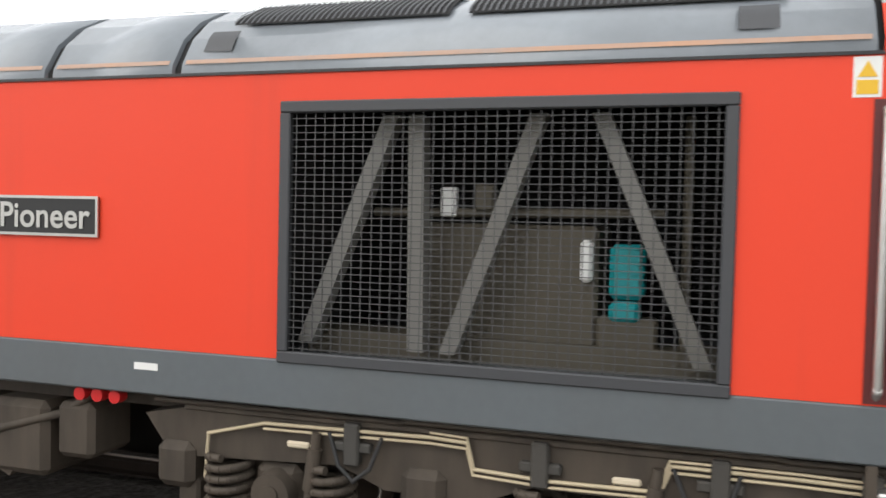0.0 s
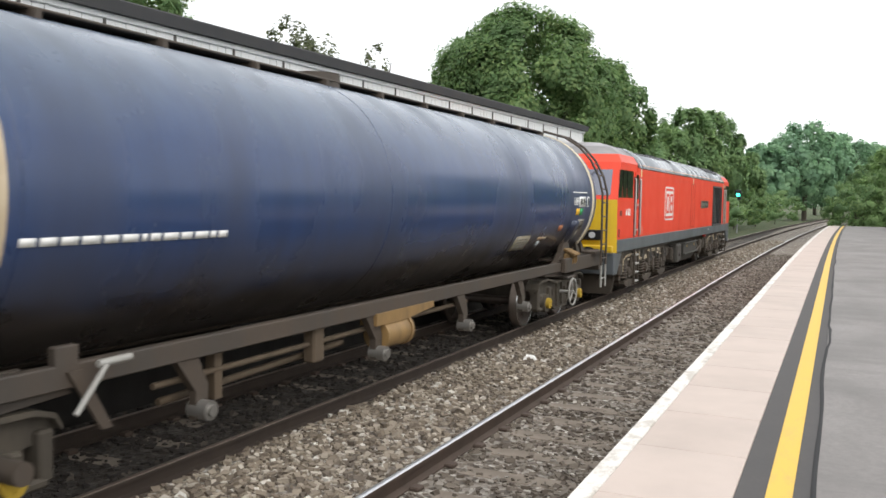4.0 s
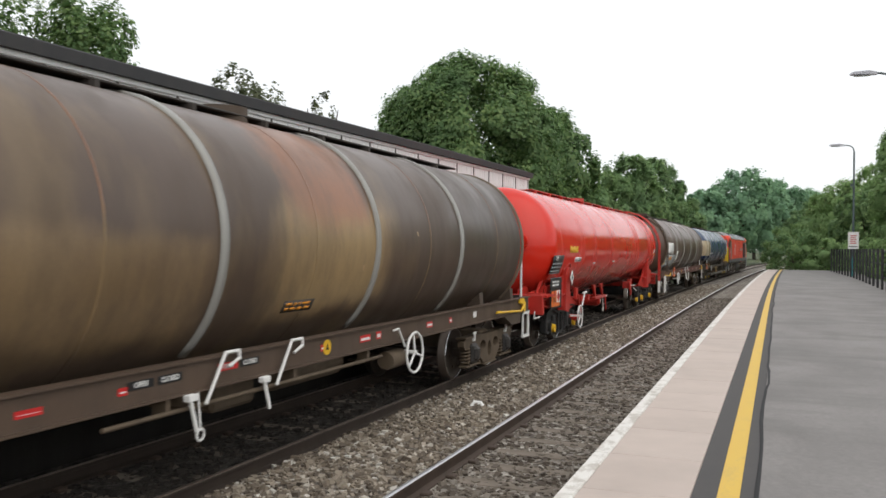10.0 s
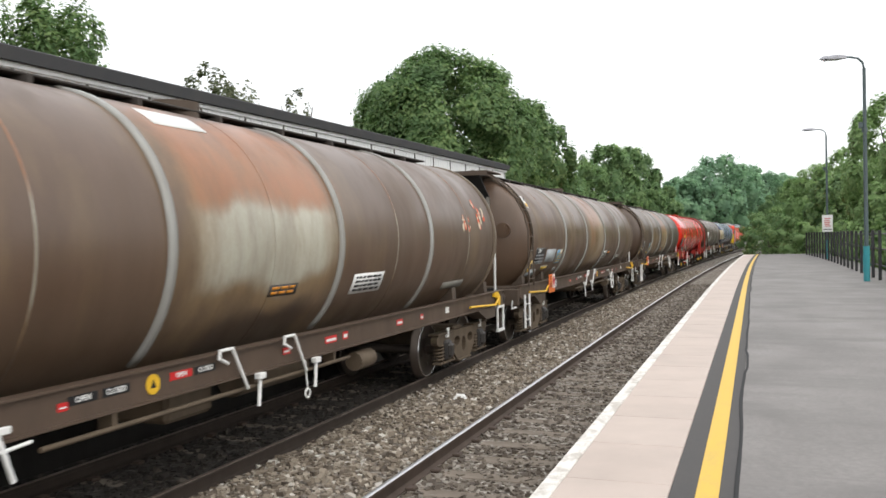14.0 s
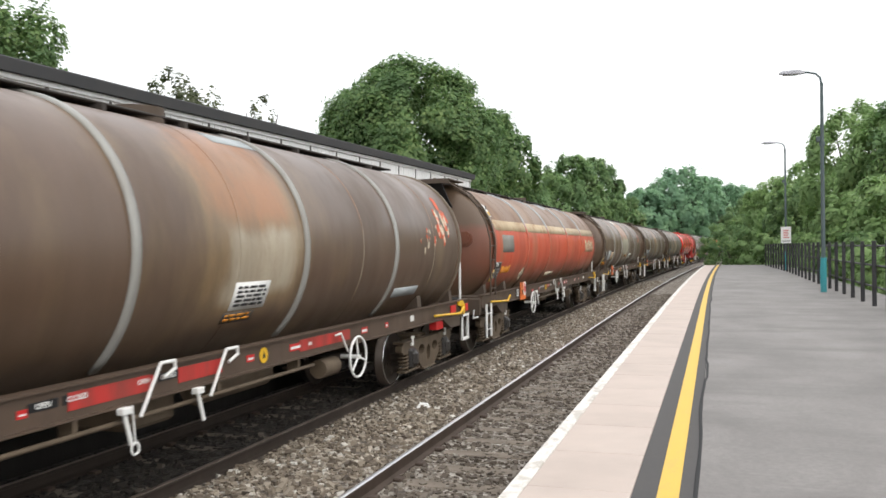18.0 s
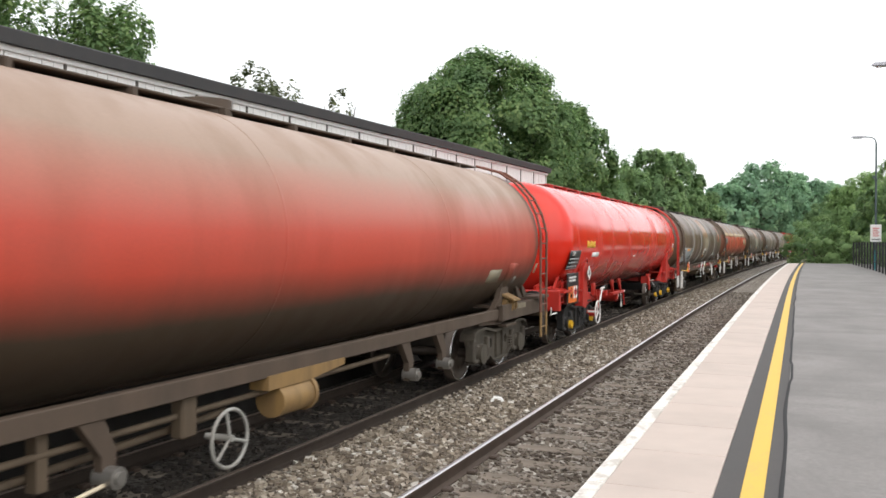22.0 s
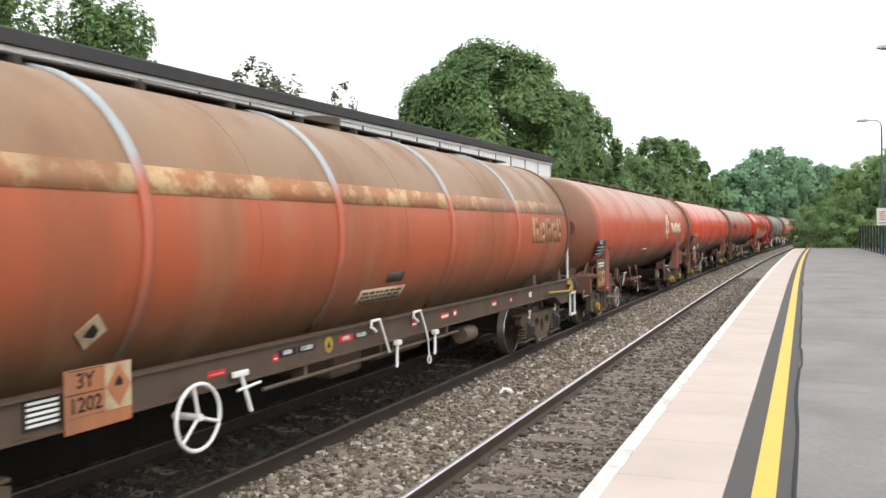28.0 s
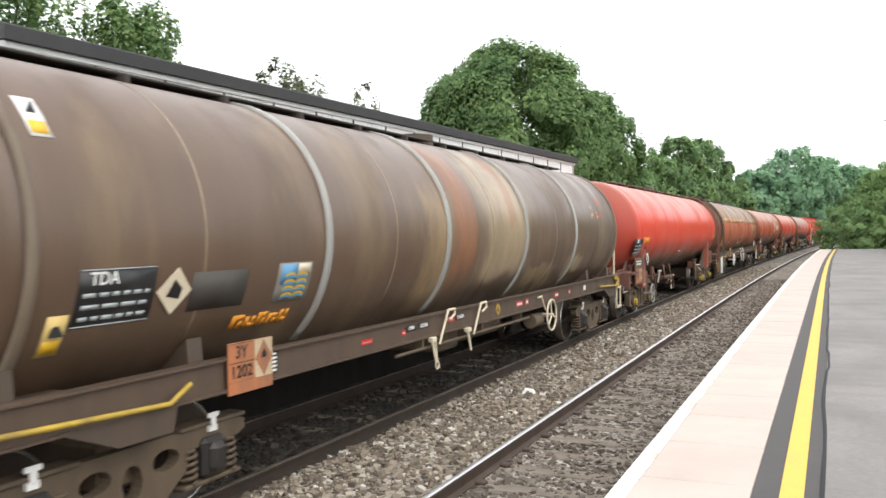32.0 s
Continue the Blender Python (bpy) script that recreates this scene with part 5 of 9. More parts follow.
def hw_geo(r):
    g = Geo().ring((0, 0, 0), (1, 0, 0), r, 0.018, 32, 6)
    for k in range(3):
        a = k * 2.094 + 1.57
        g.cyl((0, 0, 0), (0, r * math.cos(a), r * math.sin(a)), 0.016, 6)
    g.cyl((-0.25, 0, 0), (0.03, 0, 0), 0.03, 10)
    return g


def ladder_geo(pts, w, rung=0.30, r=0.020):
    """Two stringers that follow pts, w apart along y, and rungs between them."""
    g = Geo()
    for s in (-w / 2, w / 2):
        for p, q in zip(pts, pts[1:]):
            a, b = Vector(p) + Vector((0, s, 0)), Vector(q) + Vector((0, s, 0))
            g.cyl(a, b, r, 6)
    total = 0.0
    nxt = rung * 0.5
    for p, q in zip(pts, pts[1:]):
        d = (Vector(q) - Vector(p)).length
        while nxt < total + d:
            c = Vector(p).lerp(Vector(q), (nxt - total) / d)
            g.cyl(c - Vector((0, w / 2, 0)), c + Vector((0, w / 2, 0)), 0.013, 6)
            nxt += rung
        total += d
    return g


def barrel_ladder(r, zc, z0, top):
    """Ladder stringer line from height z0 up the side and round the barrel."""
    pts = [(r + 0.10, 0, z0), (r + 0.10, 0, zc + 0.15)]
    for a in (20, 35, 50, 65, top):
        pts.append(((r + 0.10) * math.cos(radians(a)), 0, zc + (r + 0.10) * math.sin(radians(a))))
    return pts


def bars(parent, x, y0, y1, z0, z1, rows, material, up=0.0, seed=0, name="small_print"):
    """Small print that cannot be read: bars of its size."""
    rs = random.Random(seed)
    g = Geo()
    h = (z1 - z0) / rows
    for k in range(rows):
        y = y0
        while y < y1 - 0.01:
            w = min(rs.uniform(0.04, 0.14), y1 - y)
            zz = z0 + h * k
            dx = -math.tan(radians(up)) * (zz - z0)
            g.add([(x + dx, y, zz + h * 0.2), (x + dx, y + w, zz + h * 0.2), (x + dx - math.tan(radians(up)) * h * 0.6, y + w, zz + h * 0.8), (x + dx - math.tan(radians(up)) * h * 0.6, y, zz + h * 0.8)], [(0, 1, 2, 3)])
            y += w + 0.03
    return tagged(part(name, g, material, parent), "rows of small print", kind="stuff")


def on_barrel(parent, R, zc, y0, y1, z0, z1, material, name="panel", label="", lift=0.006):
    """A thin panel that follows the near side of the barrel between two heights."""
    a0, a1 = (math.degrees(math.asin(max(-1, min(1, (z - zc) / R)))) for z in (z0, z1))
    return part(name, Geo().arc_band(R, R + lift, y0, y1, a0, a1, max(2, int(abs(a1 - a0) / 5)), zc), material, parent, label)


def barrel_bars(parent, R, zc, y0, y1, z0, z1, rows, material, seed=0, lift=0.009, lo_=0.22, hi_=0.78):
    rs = random.Random(seed)
    g = Geo()
    h = (z1 - z0) / rows
    for k in range(rows):
        y = y0
        while y < y1 - 0.02:
            w = min(rs.uniform(0.05, 0.16), y1 - y)
            a = [math.degrees(math.asin(max(-1, min(1, (z0 + h * (k + f) - zc) / R)))) for f in (lo_, hi_)]
            g.arc_band(R, R + lift, y, y + w, a[0], a[1], 1, zc)
            y += w + 0.035
    return tagged(part("small_print", g, material, parent), "rows of small print", kind="stuff")


def barrel_text(body, size, material, parent, R, zc, y, z, wide=1.0):
    a = math.degrees(math.asin((z - zc) / R))
    return lettering(body, size, material, parent, (R + 0.012) * math.cos(radians(a)), y, zc + (R + 0.012) * math.sin(radians(a)), a, SIDE, wide)


def logo(parent, R, zc, y0, z, h, widths, material):
    """A maker's mark as plain shapes: upright blocks of the mark's size."""
    y = y0
    g = Geo()
    for k, w in enumerate(widths):
        a = [math.degrees(math.asin((zz - zc) / R)) for zz in (z, z + h * (1.0 if k % 2 == 0 else 0.8))]
        if k % 3 == 1:
            g.arc_band(R, R + 0.008, y, y + w * 0.35, a[0], a[1], 2, zc)
            g.arc_band(R, R + 0.008, y + w * 0.35, y + w, a[0], a[0] + (a[1] - a[0]) * 0.4, 1, zc)
            g.arc_band(R, R + 0.008, y + w * 0.65, y + w, a[0] + (a[1] - a[0]) * 0.4, a[1], 1, zc)
        else:
            g.arc_band(R, R + 0.008, y, y + w * 0.36, a[0], a[1], 2, zc)
            g.arc_band(R, R + 0.008, y + w * 0.36, y + w, a[0] + (a[1] - a[0]) * 0.6, a[1], 1, zc)
            g.arc_band(R, R + 0.008, y + w * 0.64, y + w, a[0], a[0] + (a[1] - a[0]) * 0.6, 1, zc)
        y += w * 1.22
    return part("logo_mark", g, material, parent, "plain block mark")


m_label_pale = plain("pale_yellow_label", (0.62, 0.45, 0.16), 0.55)


def warning_label(parent, R, zc, y, z, s=0.16, dirty=False):
    p = on_barrel(parent, R, zc, y, y + s, z, z + s * 1.6, m_label_pale if dirty else m_white, "warning_label", "white and yellow warning label", 0.007)
    on_barrel(p, R, zc, y + s * 0.1, y + s * 0.9, z + s * 0.12, z + s * 0.62, m_yellow, "printed_block", "", 0.010)
    a = math.asin((z + s * 1.05 - zc) / R)
    part("warning_triangle", Geo().prism([(y + s * 0.15, z + s * 0.75), (y + s * 0.85, z + s * 0.75), (y + s * 0.5, z + s * 1.45)], "yz", R * math.cos(a) + 0.004, R * math.cos(a) + 0.016), m_black, p)
    return p


def hazard_plate(parent, x, y, z, w=0.52, h=0.42, dusty=False):
    p = part("hazard_plate", Geo().box(x, x + 0.012, y, y + w, z, z + h, 0.003), m_dusty_plate if dusty else m_orange_plate, parent, "orange hazard plate with a red diamond")
    mid = y + w * 0.58
    for z0, z1 in ((0.24, 0.245), (0.60, 0.615), (0.975, 0.985)):
        part("plate_line", Geo().box(x + 0.012, x + 0.014, y + 0.012, mid - 0.008, z + h * z0, z + h * z1), m_black, p)
    for body, zz in (("3Y", 0.80), ("1202", 0.42)):
        ob = part("lettering", text_mesh(body, h * 0.34, m_black, 0.001), m_black, p)
        ob.matrix_basis = pose(x + 0.014, y + w * 0.29, z + h * zz) @ SIDE
    part("white_square", Geo().box(x + 0.012, x + 0.016, mid, y + w * 0.99, z + h * 0.24, z + h * 0.99), m_cream_band if dusty else m_white, p)
    c, d, e = (y + w * 0.785, z + h * 0.615), w * 0.19, h * 0.355
    dm = part("red_diamond", Geo().prism([(c[0] - d, c[1]), (c[0], c[1] - e), (c[0] + d, c[1]), (c[0], c[1] + e)], "yz", x + 0.014, x + 0.020), m_dusty_plate if dusty else m_red_paint, p)
    f = d * 0.30
    part("flame_mark", Geo().prism([(c[0] - f, c[1]), (c[0] + f, c[1]), (c[0] + f * 0.9, c[1] + f), (c[0], c[1] + f * 2.2), (c[0] - f * 0.9, c[1] + f)], "yz", x + 0.020, x + 0.023), m_black, dm)
    return p


m_walkway = worn("grimy_walkway", (0.030, 0.027, 0.025), (0.075, 0.055, 0.040), 0.5, 0.8)


def walkway(parent, R, zc, y0, y1, material, gap=None):
    """Plank walkway on low brackets along the top of the barrel."""
    ob = part("walkway", Geo().box(-0.26, 0.02, y0, y1, zc + R + 0.025, zc + R + 0.05, 0.008).box(0.03, 0.30, y0, y1, zc + R + 0.025, zc + R + 0.05, 0.008), material, parent, "walkway boards along the barrel top")
    y = y0 + 0.2
    while y < y1:
        part("bracket", shared("wbracket%d" % (R * 100), lambda: Geo().box(-0.32, 0.36, -0.03, 0.03, zc + R - 0.06, zc + R + 0.026), material), material, ob).matrix_basis = pose(0, y, 0)
        y += 1.35
    return ob


# ---- tank wagon with an underframe and pale straps ----
RA, ZA, HL = 1.40, 2.33, 9.4


def strapped_wagon(label, paint, frame_m, sole_m, number="", panels=(), extra=None, dirty=1, strap_m=None, cap=None, lever_m=None, wheel_y=2.6, plate_y=-6.25, lever_y=(-1.85, -0.75)):
    ym = m_cap_dirty if dirty > 1 else m_yellow
    w = root("tank_wagon", label, "tank wagon", "tank wagons of the train")
    prof = [(0.02, -8.32), (0.5, -8.30), (0.95, -8.22), (1.22, -8.08), (1.36, -7.94), (RA, -7.80)]
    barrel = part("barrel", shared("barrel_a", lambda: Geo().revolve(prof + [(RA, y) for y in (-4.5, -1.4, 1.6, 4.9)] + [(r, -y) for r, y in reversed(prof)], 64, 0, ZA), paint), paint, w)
    for y in (-7.93, 7.93):
        part("end_ring", shared("ring%d" % y, lambda: Geo().arc_band(RA - 0.02, RA + 0.022, y - 0.035, y + 0.035, -150, 210, 60, ZA), m_ring if strap_m is None else paint), m_ring, barrel, "rusty weld ring round the barrel end")
    for y in (-4.48, -1.56, 1.57, 4.56):
        part("strap", shared("strap%d" % (y * 10), lambda: Geo().arc_band(RA, RA + 0.028, y - 0.05, y + 0.05, -48, 228, 48, ZA), strap_m or m_strap), m_strap, barrel, "pale strap round the barrel")
    for y in (-6.3, -3.0, 0.1, 3.3, 6.4):
        part("seam", shared("seam_a", lambda: seam_geo(RA, ZA, (0.0,)), paint), paint, barrel).matrix_basis = pose(0, y, 0)
    part("end_cap", shared("endcap", lambda: Geo().cyl((0.80, -8.16, 2.50), (0.80, -8.28, 2.50), 0.17, 16).cyl((0.80, -8.28, 2.50), (0.80, -8.30, 2.50), 0.12, 12), paint), paint, barrel, "bolted round end cover")
    part("end_hood", shared("hood", lambda: Geo().box(-0.62, 0.62, -8.78, -7.7, 3.77, 3.80, 0.008).box(-0.62, 0.62, -8.79, -8.75, 3.70, 3.80), frame_m), frame_m, w, "dark overhanging end platform")
    # Black on the sloping plates paints in the shade under the hood.
    for k, (a, b, c, d) in enumerate(((-0.30, 0.40, -0.20, 0.52), (-0.62, -0.36, -0.98, -0.66))):
        part("end_bracket", shared("hood_plate%d" % k, lambda: Geo().add([(a, -8.74, 3.765), (b, -8.74, 3.765), (d, -8.28, 3.20), (c, -8.28, 3.20), (a, -8.68, 3.765), (b, -8.68, 3.765), (d, -8.22, 3.20), (c, -8.22, 3.20)], [(0, 3, 2, 1), (4, 5, 6, 7), (0, 4, 7, 3), (1, 2, 6, 5), (0, 1, 5, 4), (3, 7, 6, 2)]), m_bogie_black), m_bogie_black, w, "sloping end plate, blackened for the shade under the hood")
    part("end_plate", shared("end_plate", lambda: Geo().box(-0.10, 0.16, -8.36, -8.24, 2.45, 2.72, 0.02), paint), paint, barrel, "bolted square end plate")
    walkway(w, RA, ZA, -7.6, 7.2, m_walkway)
    part("hatch", shared("hatch", lambda: Geo().cyl((0, 0.3, ZA + RA - 0.1), (0, 0.3, ZA + RA + 0.14), 0.30, 20), frame_m), frame_m, w)
    for s in (1, -1):
        sb = part("solebar", shared("solebar%d" % s, lambda: Geo().box(min(s * 1.24, s * 1.30), max(s * 1.24, s * 1.30), -8.75, 8.75, 1.035, 1.30, 0.008).box(min(s * 1.22, s * 1.34), max(s * 1.22, s * 1.34), -8.75, 8.75, 1.29, 1.31).box(min(s * 1.22, s * 1.34), max(s * 1.22, s * 1.34), -8.75, 8.75, 1.025, 1.045), sole_m), sole_m, w, "long side beam with stencilled marks")
        if s > 0:
            solebar_marks(sb)
    for y in (-8.0, -6.2, 6.2, 8.0):
        for sx in (1, -1):
            part("saddle", shared("saddle_a%d" % sx, lambda: saddle_geo(sx), frame_m), frame_m, w, "cradle that carries the barrel").matrix_basis = pose(0, y, 0)
    for s in (1, -1):
        part("headstock", shared("headstock%d" % s, lambda: Geo().box(-1.28, 1.28, min(s * 8.70, s * 8.82), max(s * 8.70, s * 8.82), 0.88, 1.24, 0.02).box(-1.25, 1.25, min(s * 7.4, s * 8.71), max(s * 7.4, s * 8.71), 1.20, 1.27), frame_m), frame_m, w, "end beam with decking")
    part("centre_sill", shared("sill", lambda: Geo().box(-0.25, 0.25, -8.7, 8.7, 0.85, 1.15), frame_m), frame_m, w)
    buffers(w, HL, 0.6, frame_m)
    for y in (-6.85, 6.85):
        bogie(w, y, m_bogie, "cast", cap)
    lp = barrel_ladder(RA, ZA, 1.30, 80)
    ld = part("ladder", shared("ladder_a", lambda: ladder_geo(lp, 0.40), frame_m), frame_m, w, "ladder up the barrel")
    ld.matrix_basis = pose(0, -8.55, 0)
    lv = lever_m or m_white
    part("foot_ladder", shared("foot_ladder", lambda: ladder_geo([(1.42, 0, 0.42), (1.42, 0, 1.12)], 0.38, 0.33, 0.026), lv), lv, w, "white step ladder").matrix_basis = pose(0, -8.62, 0)
    st = part("stirrup", shared("stirrup", lambda: Geo().box(1.30, 1.33, 8.28, 8.33, 0.55, 1.02).box(1.30, 1.33, 8.66, 8.71, 0.55, 1.02).box(1.29, 1.34, 8.28, 8.71, 0.52, 0.57).box(1.29, 1.34, 8.28, 8.71, 0.98, 1.03), lv), lv, w, "white square shunter's step")
    part("end_post", shared("end_post", lambda: Geo().tube([(1.18, 8.62, 1.25), (1.18, 8.62, 2.02)], 0.026, 8), lv), lv, w, "white handrail post")
    part("hook_rail", shared("hook_rail", lambda: Geo().tube([(1.25, -8.9, 0.86), (1.25, -9.25, 0.86), (1.28, -9.3, 1.02)], 0.017, 6), lv), lv, w, "bent white grab rail")
    part("lifting_eye", shared("eye", lambda: Geo().prism([(8.02, 1.30), (8.26, 1.30), (8.40, 1.20), (8.40, 1.06), (8.30, 1.02), (8.24, 1.10), (8.22, 1.18), (8.0, 1.22)], "yz", 1.31, 1.35), ym), ym, w, "yellow lifting eye")
    for y0 in (-8.35, 6.35):
        part("yellow_rail", shared("yrail%d" % y0, lambda: Geo().tube([(1.38, y0 + 0.1, 1.14), (1.38, y0 + 1.62, 1.07), (1.38, y0 + 1.84, 1.18)], 0.022, 7), ym), ym, w, "yellow pipe rail")
        part("bogie_block", shared("bblock%d" % y0, lambda: Geo().prism([(y0 + 0.62, 1.05), (y0 + 1.75, 1.05), (y0 + 1.70, 0.84), (y0 + 1.15, 0.84)], "yz", 1.06, 1.34), frame_m), frame_m, w)
    hazard_plate(w, 1.335, plate_y, 0.99, 0.62, 0.44, dusty=dirty > 1)
    handwheel(w, wheel_y, 0.86, lv)
    turn = 1 if wheel_y > 0 else -1
    for y in (lever_y if wheel_y > 0 else (-0.77, 0.38)):
        part("brake_lever", shared("lever%d" % turn, lambda: lever_geo(turn), lv), lv, w, "white brake lever").matrix_basis = pose(0, y, 0)
        part("lever_handle", shared("lhandle%d" % turn, lambda: Geo().tube([(1.36, -0.58 * turn, 0.98), (1.38, -0.52 * turn, 0.72)], 0.020, 6).box(1.33, 1.40, -0.58 * turn - 0.06, -0.58 * turn + 0.06, 0.97, 1.03, 0.008), lv), lv, w, "white hanging handle").matrix_basis = pose(0, y, 0)
    rod = shared("lever_rod", lambda: Geo().tube([(1.30, -2.9, 0.90), (1.30, 1.9, 0.90)], 0.022, 6).box(1.16, 1.30, -2.2, -2.14, 0.88, 1.05).box(1.16, 1.30, -0.2, -0.14, 0.88, 1.05).box(1.16, 1.30, 1.5, 1.56, 0.88, 1.05), m_bogie)
    part("lever_rod", rod, m_bogie, w, "brake rod under the side beam")
    dy = (lever_y[1] + 0.75) if wheel_y > 0 else -1.72
    dc = part("warning_disc", shared("disc", lambda: Geo().cyl((1.30, 0, 1.165), (1.308, 0, 1.165), 0.085, 20), m_cap_dirty if dirty > 1 else m_yellow), m_yellow, w, "round yellow warning disc")
    dc.matrix_basis = pose(0, dy, 0)
    part("printed_mark", shared("disc_mark", lambda: Geo().prism([(-0.035, 1.135), (0.035, 1.135), (0, 1.205)], "yz", 1.308, 1.311), m_black), m_black, dc)
    part("chain", shared("chain", lambda: Geo().tube([(1.34, 0, 1.02), (1.36, 0.01, 0.72)], 0.010, 5).ring((1.36, 0.01, 0.66), (1, 0, 0), 0.05, 0.012, 14, 5), lv), lv, w, "hanging pull chain with a ring").matrix_basis = pose(0, lever_y[0] - 0.45 if wheel_y > 0 else 0.75, 0)
    if wheel_y < -3.5:
        part("hand_lever", Geo().box(1.335, 1.37, -0.10, 0.12, 1.09, 1.14, 0.006).tube([(1.37, 0.0, 1.10), (1.39, 0.10, 0.78)], 0.020, 6).tube([(1.38, -0.06, 0.98), (1.38, 0.26, 1.0)], 0.014, 6), lv, w, "white T-shaped lever").matrix_basis = pose(0, wheel_y + 0.62, 0)
    else:
        part("wheel_bracket", shared("wbr", lambda: Geo().tube([(1.33, -0.55, 1.20), (1.38, -0.5, 1.22), (1.38, -0.3, 0.98)], 0.016, 6), lv), lv, w).matrix_basis = pose(0, wheel_y, 0)
    part("valve_gear", shared("valves", lambda: Geo().box(0.3, 1.1, -1.3, -0.6, 0.72, 1.02, 0.04).cyl((0.75, 0.2, 0.85), (0.75, 1.6, 0.85), 0.17, 14).cyl((1.22, 2.2, 0.80), (1.22, 2.65, 0.80), 0.12, 12).tube([(1.1, -6, 0.98), (1.1, 6, 0.98)], 0.022, 6), m_bogie), m_bogie, w, "brake cylinders and pipes under the frame")
    warning_label(w, RA, ZA, -7.78, 3.0, 0.17)
    warning_label(w, RA, ZA, -7.75, 1.55, 0.17, True)
    if number and strap_m is not None:
        lettering(number, 0.21, m_white, part("number_plate", Geo().box(-0.24, 0.44, -8.345, -8.28, 3.0, 3.24), m_black, w), 0.10, -8.352, 3.12, 0, REAR)
    elif number:
        pl = part("number_plate", Geo().box(-0.34, 0.52, -8.345, -8.29, 3.0, 3.24, 0.004), m_plate_pale, w, "black number plate on a worn pale backing")
        pl2 = part("plate_field", Geo().prism([(-0.25, 3.0), (0.40, 3.0), (0.46, 3.24), (-0.19, 3.24)], "xz", -8.350, -8.346), m_black, pl)
        lettering(number, 0.21, m_white, pl2, 0.10, -8.356, 3.12, 0, REAR)
    for p in panels:
        p(w)
    if extra:
        extra(w)
    return w


def seam_geo(R, zc, ys):
    g = Geo()
    for y in ys:
        g.arc_band(R - 0.004, R + 0.0025, y - 0.010, y + 0.010, -67.5, 247.5, 56, zc)
    return g


def saddle_geo(sx):
    return Geo().prism([(sx * 1.2, 1.1), (sx * 1.16, 1.50), (sx * 0.95, 1.32), (sx * 0.5, 1.05), (sx * 0.5, 1.0)], "xz", -0.09, 0.09)


def lever_geo(turn=1):
    """A flat handle bent over at the top of a leaning bar."""
    pts = [(1.36, -0.36, 0.92), (1.37, -0.10, 1.33), (1.37, 0.10, 1.33), (1.37, 0.11, 1.26), (1.36, -0.03, 1.20)]
    return Geo().tube([(x, y * turn, z) for x, y, z in pts], 0.017, 6)


def solebar_marks(sb):
    rs = random.Random(3)
    for y in (-5.5, -3.7, -2.75, 0.35, 1.3, 1.75, 3.4, 4.3, 5.4):
        w = rs.uniform(0.10, 0.32)
        tone = m_white if rs.random() < 0.45 else m_red_paint
        hh = rs.uniform(0.05, 0.10)
        mk = part("stencil_mark", shared("mark%d" % (y * 10), lambda: Geo().box(1.301, 1.304, y, y + w, 1.13, 1.13 + hh), tone), tone, sb)
        if tone is m_red_paint:
            part("printed_line", shared("markline%d" % (y * 10), lambda: Geo().box(1.304, 1.306, y + 0.02, y + w - 0.02, 1.15, 1.10 + hh), m_white), m_white, mk)
    for y, tone, word in ((-2.5, m_black, "OPEN"), (-2.15, m_black, "CLOSED"), (-1.35, m_red_paint, "OPEN"), (-1.0, m_black, "CLOSED")):
        lb = part("lever_label", shared("llabel%s%d" % (tone.name, 1), lambda: Geo().box(1.301, 1.305, -0.15, 0.15, 1.155, 1.225), tone), tone, sb, "small lever label")
        lb.matrix_basis = pose(0, y, 0)
        if word not in SHARED:
            SHARED[word] = text_mesh(word, 0.06, m_white)
        part("lettering", SHARED[word], m_white, lb).matrix_basis = pose(1.307, 0, 1.19) @ SIDE
    gp = part("data_grid", shared("data_grid", lambda: Geo().box(1.301, 1.31, -5.55, -5.25, 1.08, 1.28), m_black), m_black, sb, "black plate with a white grid")
    gr = Geo()
    for k in range(5):
        gr.box(1.31, 1.313, -5.53, -5.27, 1.10 + 0.037 * k, 1.127 + 0.037 * k - 0.008)
    part("small_print", shared("grid_lines", lambda: gr, m_white), m_white, gp)


# ---- tank wagon without an underframe ----
RB, ZB = 1.36, 2.33


